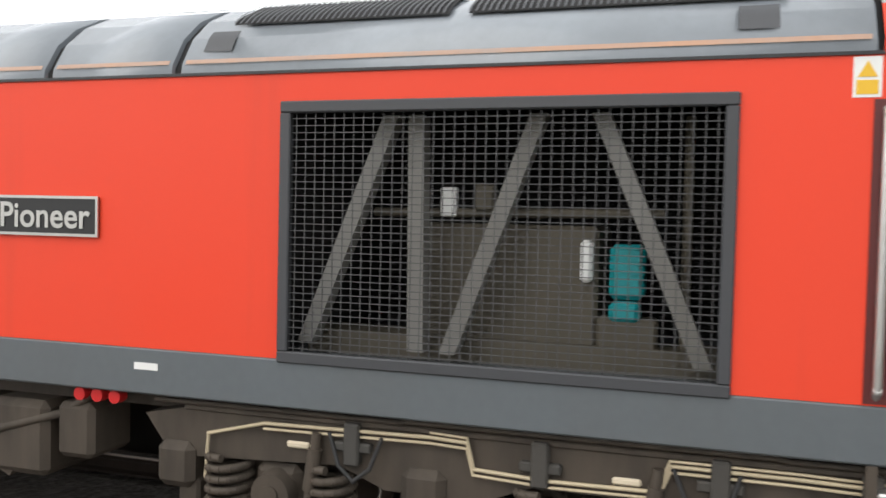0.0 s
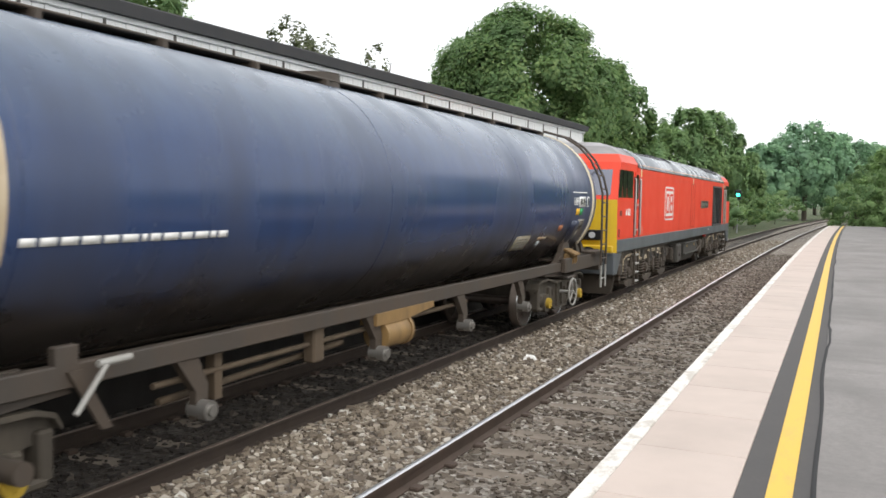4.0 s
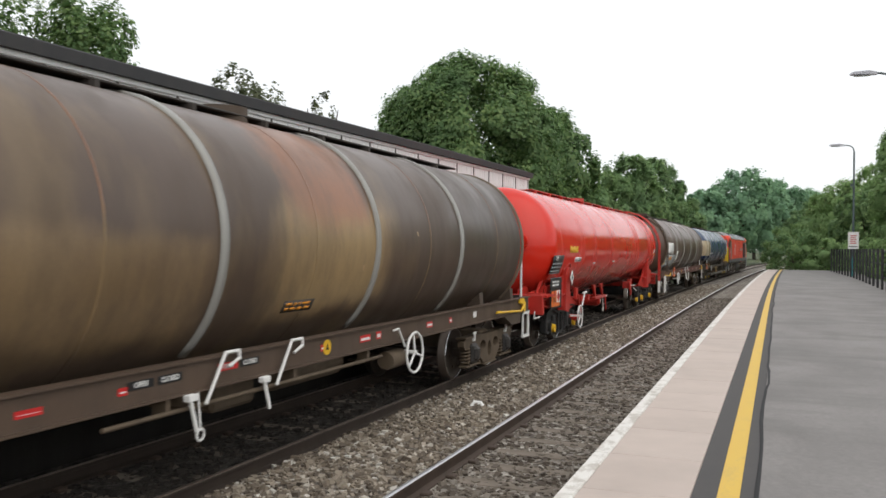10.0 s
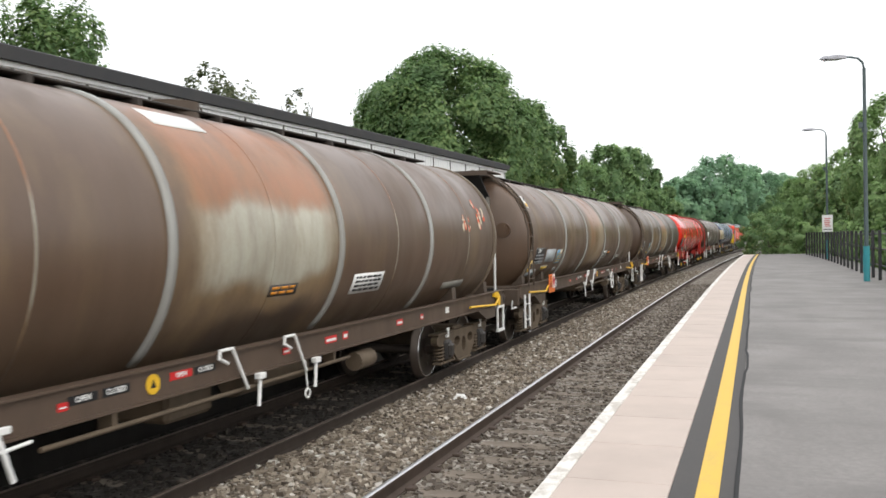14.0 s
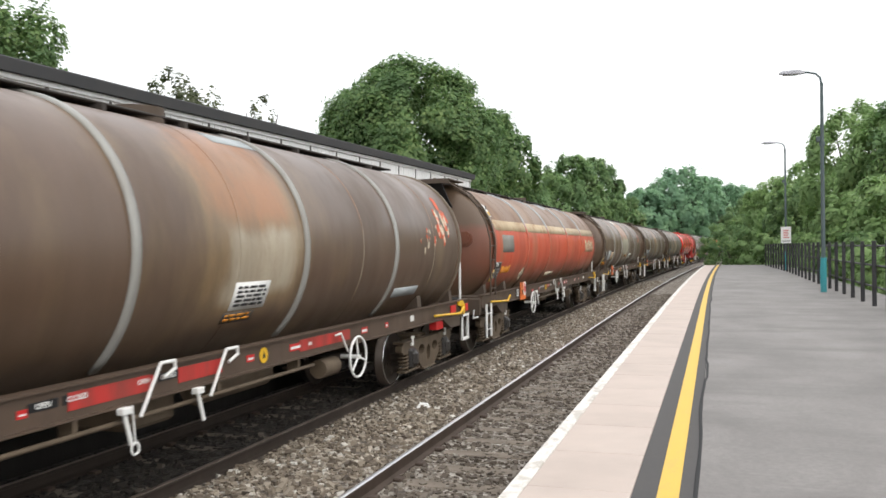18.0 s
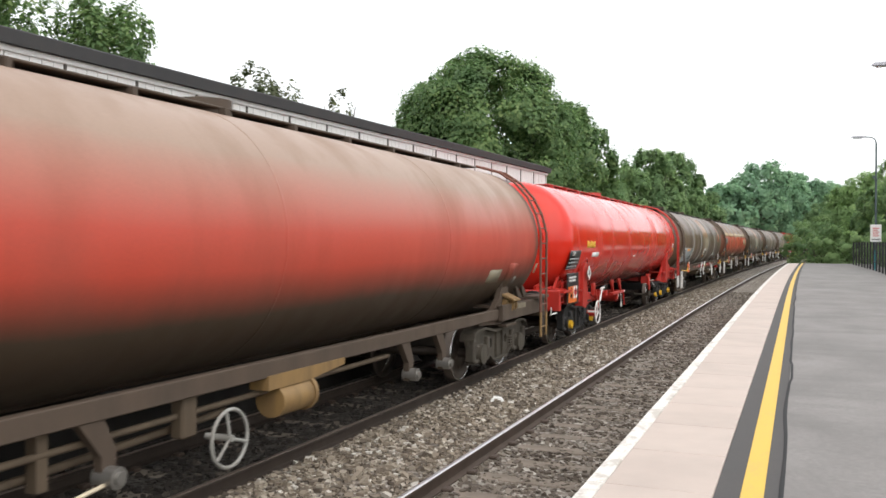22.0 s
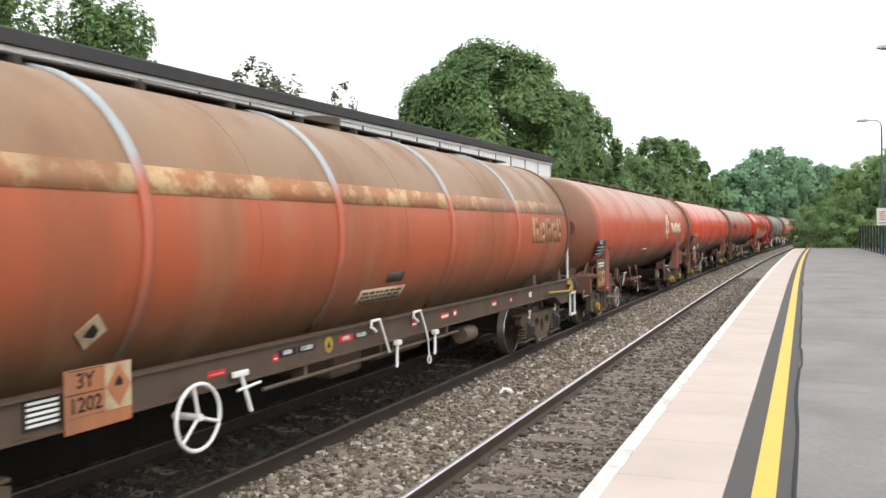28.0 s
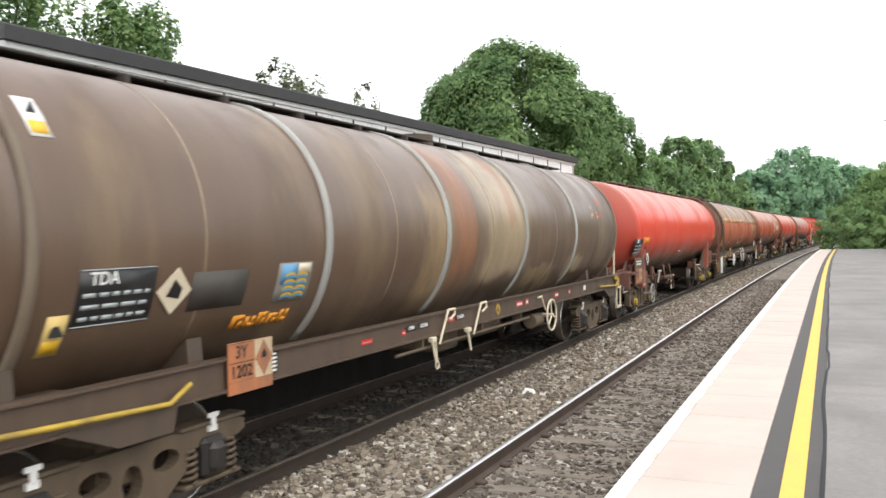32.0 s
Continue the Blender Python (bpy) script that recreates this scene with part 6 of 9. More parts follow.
def plain_wagon(label, paint, frame_m, bogie_m, number="", panels=(), cap=None, lever_m=None, dusty=False, hl=9.4, ladder=True, hazard=True, walk_m=None, wheel_y=None, extra_plate=None, sill=False, low_leg=False):
    w = root("tank_wagon", label, "tank wagon", "tank wagons of the train")
    e0 = hl - 1.62
    dome = [(RB * math.sin(radians(a)), e0 + 0.80 * math.cos(radians(a))) for a in (1, 12, 24, 36, 48, 60, 72, 82, 90)]
    ahead = 0.56 if hl > 9.3 and not low_leg else 0.28
    front = [(RB * math.sin(radians(a)), e0 + ahead + 0.62 * math.cos(radians(a))) for a in (1, 12, 24, 36, 48, 60, 72, 82, 90)]
    prof = [(r, -y) for r, y in dome] + [(RB, y) for y in (-4, 0, 4)] + [(r, y) for r, y in reversed(front)]
    barrel = part("barrel", shared("barrel_b%d%d" % (hl * 10, ahead * 100), lambda: Geo().revolve(prof, 64, 0, ZB), paint), paint, w)
    for k in (() if paint is m_red else (-0.72, -0.10, 0.46)):
        part("seam", shared("seam_b", lambda: seam_geo(RB, ZB, (0.0,)), paint), paint, barrel).matrix_basis = pose(0, k * e0, 0)
    part("end_cap", shared("endcap_b%d" % (hl * 10), lambda: Geo().cyl((0.70, -hl + 0.90, 2.42), (0.70, -hl + 0.82, 2.42), 0.17, 18).cyl((0.70, -hl + 0.83, 2.42), (0.70, -hl + 0.79, 2.42), 0.10, 14).bolts(0.70, -hl + 0.82, 2.42, 0.15), paint), paint, barrel, "bolted round end cover")
    walkway(w, RB, ZB, -e0 + 1.6, e0 - 0.2, walk_m or frame_m)
    part("hatch", shared("hatch_b", lambda: Geo().cyl((0, -0.3, ZB + RB - 0.1), (0, -0.3, ZB + RB + 0.14), 0.30, 20), frame_m), frame_m, w)
    bf, br = (6.45 if low_leg else 6.57, 6.6) if hl > 9.3 else (6.35 if low_leg else 5.95, 6.6)
    for s in (1, -1):
        part("end_frame", shared("endframe%d%d%d" % (hl * 10, s, low_leg), lambda: end_frame_geo(hl, s, low_leg), frame_m), frame_m, w, "stub frame with buffer beam")
        for sx in (1, -1):
            if low_leg:
                yc = (6.75 if hl > 9.3 else 6.56) if s > 0 else (-6.4 if hl > 9.3 else -6.68)
                part("saddle_strap", Geo().arc_band(RB - 0.02, RB + 0.055, yc - 0.16, yc + 0.16, *((-48, -17) if sx > 0 else (197, 228)), 8, ZB), paint, w, "painted strap up the side of the barrel")
                part("saddle_leg", skirt_geo(yc, s, sx), frame_m, w, "curved web plate")
                part("lifting_bracket", bracket_geo(yc, sx), m_ochre_steel, w, "ochre rusty lifting bracket")
                continue
            part("saddle_leg", shared("saddleleg%d%d%d" % (hl * 10, s, sx), lambda: saddle_leg_geo(hl, s, sx), m_leg_red if dusty else frame_m), frame_m, w, "saddle leg with a rounded top")
            wp = part("web_plate", shared("web%d%d%d" % (hl * 10, s, sx), lambda: web_geo(hl, s, sx, "web"), m_web_dusty if dusty else frame_m), frame_m, w, "curved web plate under the barrel")
            part("web_flange", shared("flange%d%d%d" % (hl * 10, s, sx), lambda: web_geo(hl, s, sx, "flange"), m_web_dusty if dusty else frame_m), frame_m, wp)
            sp = part("side_plate", shared("splate%d%d%d" % (hl * 10, s, sx), lambda: side_plate_geo(hl, s, sx), m_plate_dusty if dusty else frame_m), frame_m, w, "side plate of the stub frame")
            if dusty and sx > 0:
                yc = 6.02 if s > 0 else -6.68
                for y0, y1, z in ((0.26, 0.50, 1.07), (0.60, 0.66, 1.07)):
                    part("stencil_mark", Geo().box(1.20, 1.2035, min(yc + s * y0, yc + s * y1), max(yc + s * y0, yc + s * y1), z, z + 0.055), m_red_paint, sp, "fresh red stencil block")
                bars(sp, 1.2045, min(yc + s * 0.28, yc + s * 0.48), max(yc + s * 0.28, yc + s * 0.48), 1.08, 1.115, 1, m_white, 0, 3)
                part("stencil_mark", Geo().box(1.271, 1.2745, yc - 0.14, yc + 0.13, 0.845, 0.895), m_red_paint, w, "fresh red stencil block")
                bars(w, 1.2755, yc - 0.12, yc + 0.11, 0.855, 0.885, 1, m_white, 0, 4)
            for z in (0.98, 1.12, 1.26):
                part("rib", shared("rib%d%d%d" % (hl * 10, s, sx), lambda: rib_geo(hl, s, sx), m_plate_dusty if dusty else frame_m), frame_m, sp).matrix_basis = pose(0, 0, z)
        bogie(w, bf if s > 0 else -br, bogie_m, "fab", cap)
    buffers(w, hl, 0.62, frame_m)
    lv = lever_m or m_white
    if ladder:
        part("ladder", shared("ladder_b", lambda: ladder_geo(barrel_ladder(RB, ZB, 0.98, 84), 0.40, 0.29, 0.026), m_plate_dusty if dusty else frame_m), frame_m, w, "ladder up the barrel end").matrix_basis = pose(0, hl - ((0.76 if ahead > 0.3 else 0.98) if hl > 9.3 else 1.26), 0)
        part("foot_ladder", shared("foot_ladder_b", lambda: ladder_geo([(1.46, 0, 0.52), (1.46, 0, 0.98)], 0.36, 0.36, 0.028), m_ochre_steel if dusty else lv), lv, w, "step ladder below the frame").matrix_basis = pose(0, hl - ((0.76 if ahead > 0.3 else 0.98) if hl > 9.3 else 1.26), 0)
    part("hook_rail", shared("hook_b%d" % (hl * 10), lambda: Geo().tube([(1.22, -hl + 0.6, 0.80), (1.22, -hl + 0.15, 0.80), (1.25, -hl + 0.1, 0.94)], 0.017, 6), lv), lv, w)
    if hazard:
        bd = part("data_board", Geo().box(1.30, 1.32, -hl + 1.15, -hl + 2.15, 0.92, 1.62, 0.01), m_black if not dusty else m_bogie, w, "board with hazard plate")
        hazard_plate(bd, 1.322, -hl + 1.22, 0.97, 0.72, 0.36, dusty)
        bars(bd, 1.323, -hl + 1.3, -hl + 1.9, 1.42, 1.56, 2, m_white, 0, 5)
    handwheel(w, (-hl + 3.70 if hl > 9.3 else -6.28) if wheel_y is None else wheel_y, 0.60, lv, 1.42, 0.25)
    if extra_plate is not None:
        hazard_plate(w, 1.34, extra_plate, 0.88, 0.66, 0.42, True)
    part("brake_gear", shared("gear_b%d" % (hl * 10), lambda: brake_gear_geo(hl), frame_m), frame_m, w, "brake rigging and discharge pipes")
    if not low_leg:
        ay = 3.45 if hl > 9.3 else 3.35
        for sx in (1, -1):
            bx = part("brake_actuator", shared("act_box%d" % sx, lambda: actuator_geo(sx, "box"), m_plate_dusty if dusty else frame_m), frame_m, w, "painted brake actuator box")
            bx.matrix_basis = pose(0, ay, 0)
            part("hanger_plate", shared("act_plate%d" % sx, lambda: actuator_geo(sx, "plate"), m_web_dusty if dusty else frame_m), frame_m, bx, "tapered hanging plate")
            part("brake_beam", shared("act_beam%d" % sx, lambda: actuator_geo(sx, "beam"), m_bogie_dark), m_bogie_dark, bx, "grimy brake beam")
            part("actuator_lever", shared("act_lever%d" % sx, lambda: actuator_geo(sx, "lever"), m_white), m_white, bx, "white hand lever")
            part("end_knob", shared("act_knob%d" % sx, lambda: actuator_geo(sx, "knob"), cap or m_yellow), m_yellow, bx, "yellow end cover")
    else:
        cy = part("brake_cylinder", shared("ochre_cyl", lambda: Geo().cyl((1.12, -0.35, 0.72), (1.12, 0.25, 0.72), 0.17, 18).cyl((1.12, 0.22, 0.72), (1.12, 0.28, 0.72), 0.19, 18).prism([(-0.55, 1.0), (0.95, 1.0), (0.95, 0.93), (0.2, 0.86), (-0.55, 0.86)], "yz", 1.02, 1.24), m_ochre_steel), m_ochre_steel, w, "rusty brake cylinder on its bracket")
        cy.matrix_basis = pose(0, -0.35, 0)
        part("rigging", shared("rigging", lambda: Geo().tube([(1.08, -4.2, 0.80), (1.08, 2.0, 0.84)], 0.03, 6).tube([(0.95, -4.0, 0.62), (0.95, -1.2, 0.70)], 0.035, 6).box(1.02, 1.16, -2.05, -1.85, 0.62, 1.02, 0.02).box(1.0, 1.1, -3.5, -3.4, 0.55, 1.0), m_bogie), m_bogie, w, "brake rods and brackets")
    if sill:
        for sx in (1, -1):
            part("side_sill", shared("side_sill%d" % sx, lambda: Geo().box(min(sx * 1.12, sx * 1.22), max(sx * 1.12, sx * 1.22), -6.4, 6.4, 0.98, 1.15, 0.01), frame_m), frame_m, w, "dusty side sill under the barrel")
        for y in ((-3.05, 2.35, 3.5) if hl < 9.3 else (-3.9, -0.9, 1.6, 4.05)):
            hg = part("hanger", shared("hanger", lambda: Geo().prism([(-0.20, 1.02), (0.06, 1.02), (0.20, 0.74), (0.19, 0.48), (0.05, 0.46), (0.05, 0.70)], "yz", 1.12, 1.20), frame_m), frame_m, w, "bent hanging bracket")
            hg.matrix_basis = pose(0, y, 0)
            part("hub", shared("hanger_hub", lambda: Geo().cyl((1.10, 0.12, 0.54), (1.30, 0.12, 0.54), 0.085, 16).cyl((1.30, 0.12, 0.54), (1.33, 0.12, 0.54), 0.05, 12), m_chrome_dull), m_chrome_dull, hg, "bare steel hub")
            if lv is not m_white and hl < 9.3 and y < 0:
                part("pull_handle", shared("pull_handle", lambda: Geo().tube([(1.22, 0.10, 0.50), (1.24, -0.35, 0.46)], 0.018, 6), m_cream), m_cream, hg, "pale pull handle")
    else:
        df = part("discharge_frame", shared("dis_b", lambda: discharge_geo(), frame_m), frame_m, w, "discharge valve frame under the barrel")
        df.matrix_basis = pose(0, 0.72 if hl > 9.3 else 0.30, 0)
        part("pull_chain", shared("pull_chain", lambda: Geo().tube([(1.16, -2.22, 0.84), (1.16, -2.18, 0.56)], 0.012, 5).ring((1.16, -2.17, 0.49), (1, 0, 0), 0.055, 0.014, 16, 5).cyl((1.13, -2.40, 0.76), (1.135, -2.40, 0.76), 0.035, 10), m_white if not dusty else m_cream), m_white, df, "pale pull cord with a ring")
        part("stencil_mark", shared("dis_mark", lambda: Geo().box(1.14, 1.143, -1.66, -1.50, 0.835, 0.875), m_white), m_white, df)
    for key, pts, r in (("a", [(1.34, -4.98, 1.14), (1.36, -4.74, 1.15)], 0.03), ("b", [(1.36, -4.95, 1.12), (1.36, -5.2, 0.84)], 0.022)):
        part("brake_lever", shared("lev_b" + key, lambda: Geo().tube(pts, r, 6), lv), lv, w, "brake lever")
    for key, y0, y1, x, r in (("a", -1.2, 0.2, -0.45, 0.17), ("b", 0.9, 1.9, -0.5, 0.16)):
        part("air_tank", shared("airtank" + key, lambda: Geo().cyl((x, y0, 0.86), (x, y1, 0.86), r, 16), m_bogie_black), m_bogie_black, w)
    if number:
        lettering(number, 0.26, m_white, w, -0.02, -hl + 0.86, 2.93, 0, REAR)
    for p in panels:
        p(w)
    return w


def end_frame_geo(hl, s, bar=True):
    g = Geo()
    def b(x0, x1, y0, y1, z0, z1, bv=0.0):
        g.box(x0, x1, min(s * y0, s * y1), max(s * y0, s * y1), z0, z1, bv)
    b(-1.3, 1.3, hl - 0.70, hl - 0.58, 0.84, 1.28, 0.02)
    for sx in (1, -1):
        if bar:
            b(min(sx * 1.22, sx * 1.30), max(sx * 1.22, sx * 1.30), hl - 3.2, hl - 0.6, 0.95, 1.22, 0.01)
        b(min(sx * 1.10, sx * 1.38), max(sx * 1.10, sx * 1.38), hl - 1.35, hl - 0.6, 1.22, 1.27)
        for k in (1.0, 1.35):
            g.prism([(s * (hl - k), 1.26), (s * (hl - k - 0.25), 1.26), (s * (hl - k - 0.5), 1.62)], "yz", min(sx * 1.0, sx * 1.06), max(sx * 1.0, sx * 1.06))
        g.prism([(s * (hl - 0.65), 1.2), (s * (hl - 0.65), 1.36), (s * (hl - 2.0), 1.52), (s * (hl - 2.9), 1.36), (s * (hl - 2.9), 1.2)], "yz", min(sx * 0.70, sx * 0.76), max(sx * 0.70, sx * 0.76))
    b(-1.25, 1.25, hl - 3.1, hl - 0.6, 1.16, 1.2)
    b(-0.3, 0.3, hl - 3.2, hl - 0.6, 0.85, 1.2)
    return g


def skirt_geo(yc, s, sx):
    """The curved web plate between the barrel and the stub frame."""
    pts = [(-1.35, 0.93), (-1.20, 1.04), (-0.62, 1.16), (-0.34, 1.32), (-0.20, 1.50), (-0.16, 1.66), (0.16, 1.66), (0.16, 1.24), (0.24, 1.12), (0.20, 0.98), (0.02, 0.92), (-0.30, 0.86), (-0.42, 0.88)]
    g = Geo().prism([(yc + s * u, z) for u, z in pts][::int(s)], "yz", min(sx * 1.06, sx * 1.15), max(sx * 1.06, sx * 1.15))
    return g.box(min(sx * 0.9, sx * 1.30), max(sx * 0.9, sx * 1.30), yc - 0.36, yc + 0.20, 0.83, 0.875, 0.008)


def bracket_geo(yc, sx):
    """A lifting bracket: two cheeks with a hole boss under a bent lid."""
    g = Geo()
    for y in (-0.06, 0.10):
        g.prism([(sx * 1.12, 1.00), (sx * 1.24, 1.02), (sx * 1.34, 1.14), (sx * 1.34, 1.28), (sx * 1.12, 1.34)], "xz", yc + y - 0.015, yc + y + 0.015)
    g.box(min(sx * 1.12, sx * 1.24), max(sx * 1.12, sx * 1.24), yc - 0.16, yc + 0.18, 1.08, 1.30, 0.02)
    g.prism([(sx * 1.12, 1.37), (sx * 1.37, 1.27), (sx * 1.37, 1.30), (sx * 1.12, 1.41)], "xz", yc - 0.17, yc + 0.19)
    return g.cyl((sx * 1.24, yc - 0.11, 1.18), (sx * 1.255, yc - 0.11, 1.18), 0.045, 12)


def saddle_leg_geo(hl, s, sx):
    """A flat leg with a rounded top that lies against the barrel, on a foot plate."""
    yc = (6.82 if hl > 9.3 else 6.02) if s > 0 else (-6.4 if hl > 9.3 else -6.68)
    g = Geo()
    top = [(0.19 * math.cos(radians(a)), 1.66 + 0.17 * math.sin(radians(a))) for a in range(0, 181, 20)]
    out = [(yc + u, z) for u, z in top] + [(yc - 0.195, 1.4), (yc - 0.215, 1.1), (yc - 0.24, 0.80), (yc + 0.24, 0.80), (yc + 0.215, 1.1), (yc + 0.195, 1.4)]
    n = len(out)
    def xs(z):
        return math.sqrt(max(0.05, RB * RB - (z - ZB) ** 2)) if z > 1.72 else 1.22
    v = [(sx * (max(xs(z), 1.22) + 0.05), y, z) for y, z in out] + [(sx * (min(xs(z), 1.22) - 0.14), y, z) for y, z in out]
    g.add(v, [tuple(range(n)), tuple(range(2 * n - 1, n - 1, -1))] + [(i, n + i, n + (i + 1) % n, (i + 1) % n) for i in range(n)])
    # raised weld arch over the top of the leg
    arch = []
    for a in range(-10, 191, 20):
        z = 1.72 + 0.20 * math.sin(radians(a))
        arch.append((sx * (math.sqrt(RB * RB - (z - ZB) ** 2) + 0.008), yc + 0.25 * math.cos(radians(a)), z))
    g.tube(arch, 0.014, 5)
    return g


def web_geo(hl, s, sx, piece):
    """The curved web that sweeps inward from the leg under the barrel, and the flange along its lower edge."""
    yc = (6.82 if hl > 9.3 else 6.02) if s > 0 else (-6.4 if hl > 9.3 else -6.68)
    low = [(0.0, 0.80), (-0.4, 0.805), (-0.8, 0.82), (-1.15, 0.86), (-1.4, 0.92)]
    high = [(-1.4, 0.96), (-1.15, 1.00), (-0.8, 1.10), (-0.4, 1.30), (0.0, 1.60)]
    if piece == "web":
        return Geo().prism([(yc + s * u, z) for u, z in low + high], "yz", min(sx * 1.08, sx * 1.13), max(sx * 1.08, sx * 1.13))
    return Geo().prism([(yc + s * u, z + 0.004) for u, z in low] + [(yc + s * u, z - 0.022) for u, z in reversed(low)], "yz", min(sx * 0.70, sx * 1.16), max(sx * 0.70, sx * 1.16))


def side_plate_geo(hl, s, sx):
    """The plate that runs from the leg to the ribs behind the buffer beam."""
    yc = (6.82 if hl > 9.3 else 6.02) if s > 0 else (-6.4 if hl > 9.3 else -6.68)
    g = Geo()
    e = s * hl
    x0, x1 = min(sx * 1.15, sx * 1.20), max(sx * 1.15, sx * 1.20)
    g.prism([(yc + s * 0.2, 0.90), (e - s * 1.25, 0.94), (e - s * 1.25, 1.42), (yc + s * 0.7, 1.50), (yc + s * 0.2, 1.62)], "yz", x0, x1)
    g.prism([(e - s * 1.25, 0.94), (e - s * 0.62, 1.02), (e - s * 0.62, 1.30), (e - s * 1.25, 1.34)], "yz", min(sx * 0.92, sx * 0.98), max(sx * 0.92, sx * 0.98))
    return g


def rib_geo(hl, s, sx):
    e = s * hl
    return Geo().prism([(e - s * 1.28, 0), (e - s * 0.62, 0.02), (e - s * 0.62, 0.045), (e - s * 1.28, 0.03)], "yz", min(sx * 0.92, sx * 1.24), max(sx * 0.92, sx * 1.24))


def actuator_geo(sx, piece):
    """Brake actuator beside a bogie: a box, a hanging plate and the beam below them."""
    lo_, hi_ = (lambda a, b: (min(sx * a, sx * b), max(sx * a, sx * b)))(1.12, 1.18)
    if piece == "box":
        return Geo().box(lo_, hi_, -0.15, 0.14, 0.84, 1.10, 0.015).box(min(sx * 0.9, sx * 1.13), max(sx * 0.9, sx * 1.13), -0.08, 0.08, 0.90, 1.14)
    if piece == "plate":
        g = Geo().prism([(0.55, 1.14), (0.83, 1.13), (0.90, 0.66), (0.74, 0.62)], "yz", min(sx * 1.02, sx * 1.06), max(sx * 1.02, sx * 1.06))
        return g.box(min(sx * 0.96, sx * 1.08), max(sx * 0.96, sx * 1.08), 0.51, 0.87, 1.12, 1.20, 0.01)
    if piece == "beam":
        return Geo().cyl((sx * 0.50, 0.88, 0.46), (sx * 1.21, 0.88, 0.46), 0.045, 12).box(min(sx * 0.98, sx * 1.06), max(sx * 0.98, sx * 1.06), 0.78, 0.96, 0.40, 0.66, 0.02)
    if piece == "lever":
        return Geo().tube([(sx * 1.18, 0.02, 1.00), (sx * 1.30, 0.10, 1.01)], 0.016, 7).tube([(sx * 1.26, 0.02, 0.94), (sx * 1.32, 0.26, 0.80)], 0.012, 6)
    return Geo().cyl((sx * 1.20, 0.88, 0.46), (sx * 1.25, 0.88, 0.46), 0.070, 16).cyl((sx * 1.25, 0.88, 0.46), (sx * 1.275, 0.88, 0.46), 0.082, 16)


def brake_gear_geo(hl):
    g = Geo()
    g.tube([(-0.2, -hl + 3.6, 0.90), (-0.2, hl - 3.6, 0.90)], 0.045, 6)
    for s in (-1,):
        y = s * 5.15
        g.box(1.14, 1.22, y - 0.10, y + 0.10, 0.98, 1.28, 0.01)
        g.prism([(y - 0.02, 1.10), (y + 0.10, 1.10), (y - 0.32 * s + 0.05, 0.64), (y - 0.32 * s - 0.05, 0.64)], "yz", 1.22, 1.25)
        g.prism([(y + 0.45 * s - 0.16, 1.16), (y + 0.45 * s + 0.16, 1.16), (y + 0.62 * s + 0.12, 0.70), (y + 0.62 * s - 0.12, 0.70)], "yz", 1.08, 1.12)
        g.cyl((1.15, y + 0.5 * s, 0.56), (1.4, y + 0.5 * s, 0.56), 0.08, 12)
    return g


def discharge_geo():
    """Two waisted cheeks under the barrel, the cross bar they carry and the drop rods."""
    g = Geo()
    for y, d in ((-3.0, 0.22), (-2.0, 0.30)):
        n = 7
        left = [(y - 0.22 + 0.20 * (k / n) ** 0.6 + d * (k / n), 1.24 - 0.36 * k / n) for k in range(n + 1)]
        right = [(y + 0.22 - 0.26 * math.sin(math.pi / 2 * k / n) + d * (k / n) + 0.10 * k / n, 1.24 - 0.36 * k / n) for k in range(n + 1)]
        for k in range(n):
            g.prism([left[k], right[k], right[k + 1], left[k + 1]], "yz", 1.02, 1.07)
    g.box(1.0, 1.14, -3.15, -1.45, 0.82, 0.89, 0.01).box(0.2, 1.0, -3.1, -3.0, 0.82, 0.88).box(0.2, 1.0, -1.6, -1.5, 0.82, 0.88)
    g.tube([(1.1, -1.50, 0.84), (1.1, -1.50, 0.62), (1.1, -1.42, 0.58), (1.1, -1.42, 0.44)], 0.022, 6)
    g.box(1.04, 1.12, -2.52, -2.36, 0.66, 0.84, 0.01)
    g.tube([(0.98, -6.0, 1.02), (0.98, -3.2, 0.94)], 0.022, 6).box(0.96, 1.04, -4.6, -4.4, 0.86, 1.0).box(0.96, 1.04, -3.7, -3.5, 0.84, 0.98)
    g.box(0.55, 0.62, -3.38, -3.34, 0.66, 1.0).box(0.55, 0.62, -3.24, -3.20, 0.66, 1.0).box(0.55, 0.62, -3.38, -3.2, 0.70, 0.73).box(0.55, 0.62, -3.38, -3.2, 0.80, 0.83)
    g.cyl((0.2, -2.1, 0.70), (1.0, -2.1, 0.70), 0.12, 12)
    return g


# ---- markings of the single wagons ----
def data_panel(y, z, code, w=0.85, h=0.36, R=RA, zc=ZA):
    def put(o):
        p = on_barrel(o, R, zc, y, y + w, z, z + h, m_black, "data_panel", "black and white data panel")
        barrel_text(code, 0.13, m_white, p, R, zc, y + w * 0.30, z + h * 0.83)
        barrel_bars(p, R, zc, y + 0.05, y + w - 0.06, z + 0.02, z + h * 0.66, 3, m_grey_panel, 4, 0.010, 0.30, 0.66)
        for k in (0.0, 0.97):
            on_barrel(p, R, zc, y + 0.01, y + w - 0.01, z + h * k + 0.004, z + h * k + 0.012, m_grey_panel, "panel_edge", "", 0.009)
    return put


def patch(y0, y1, z0, z1, material, name="panel", label="", R=RA, zc=ZA):
    return lambda o: on_barrel(o, R, zc, y0, y1, z0, z1, material, name, label)


def mark(y, z, h, widths, material, R=RA, zc=ZA):
    return lambda o: logo(o, R, zc, y, z, h, widths, material)


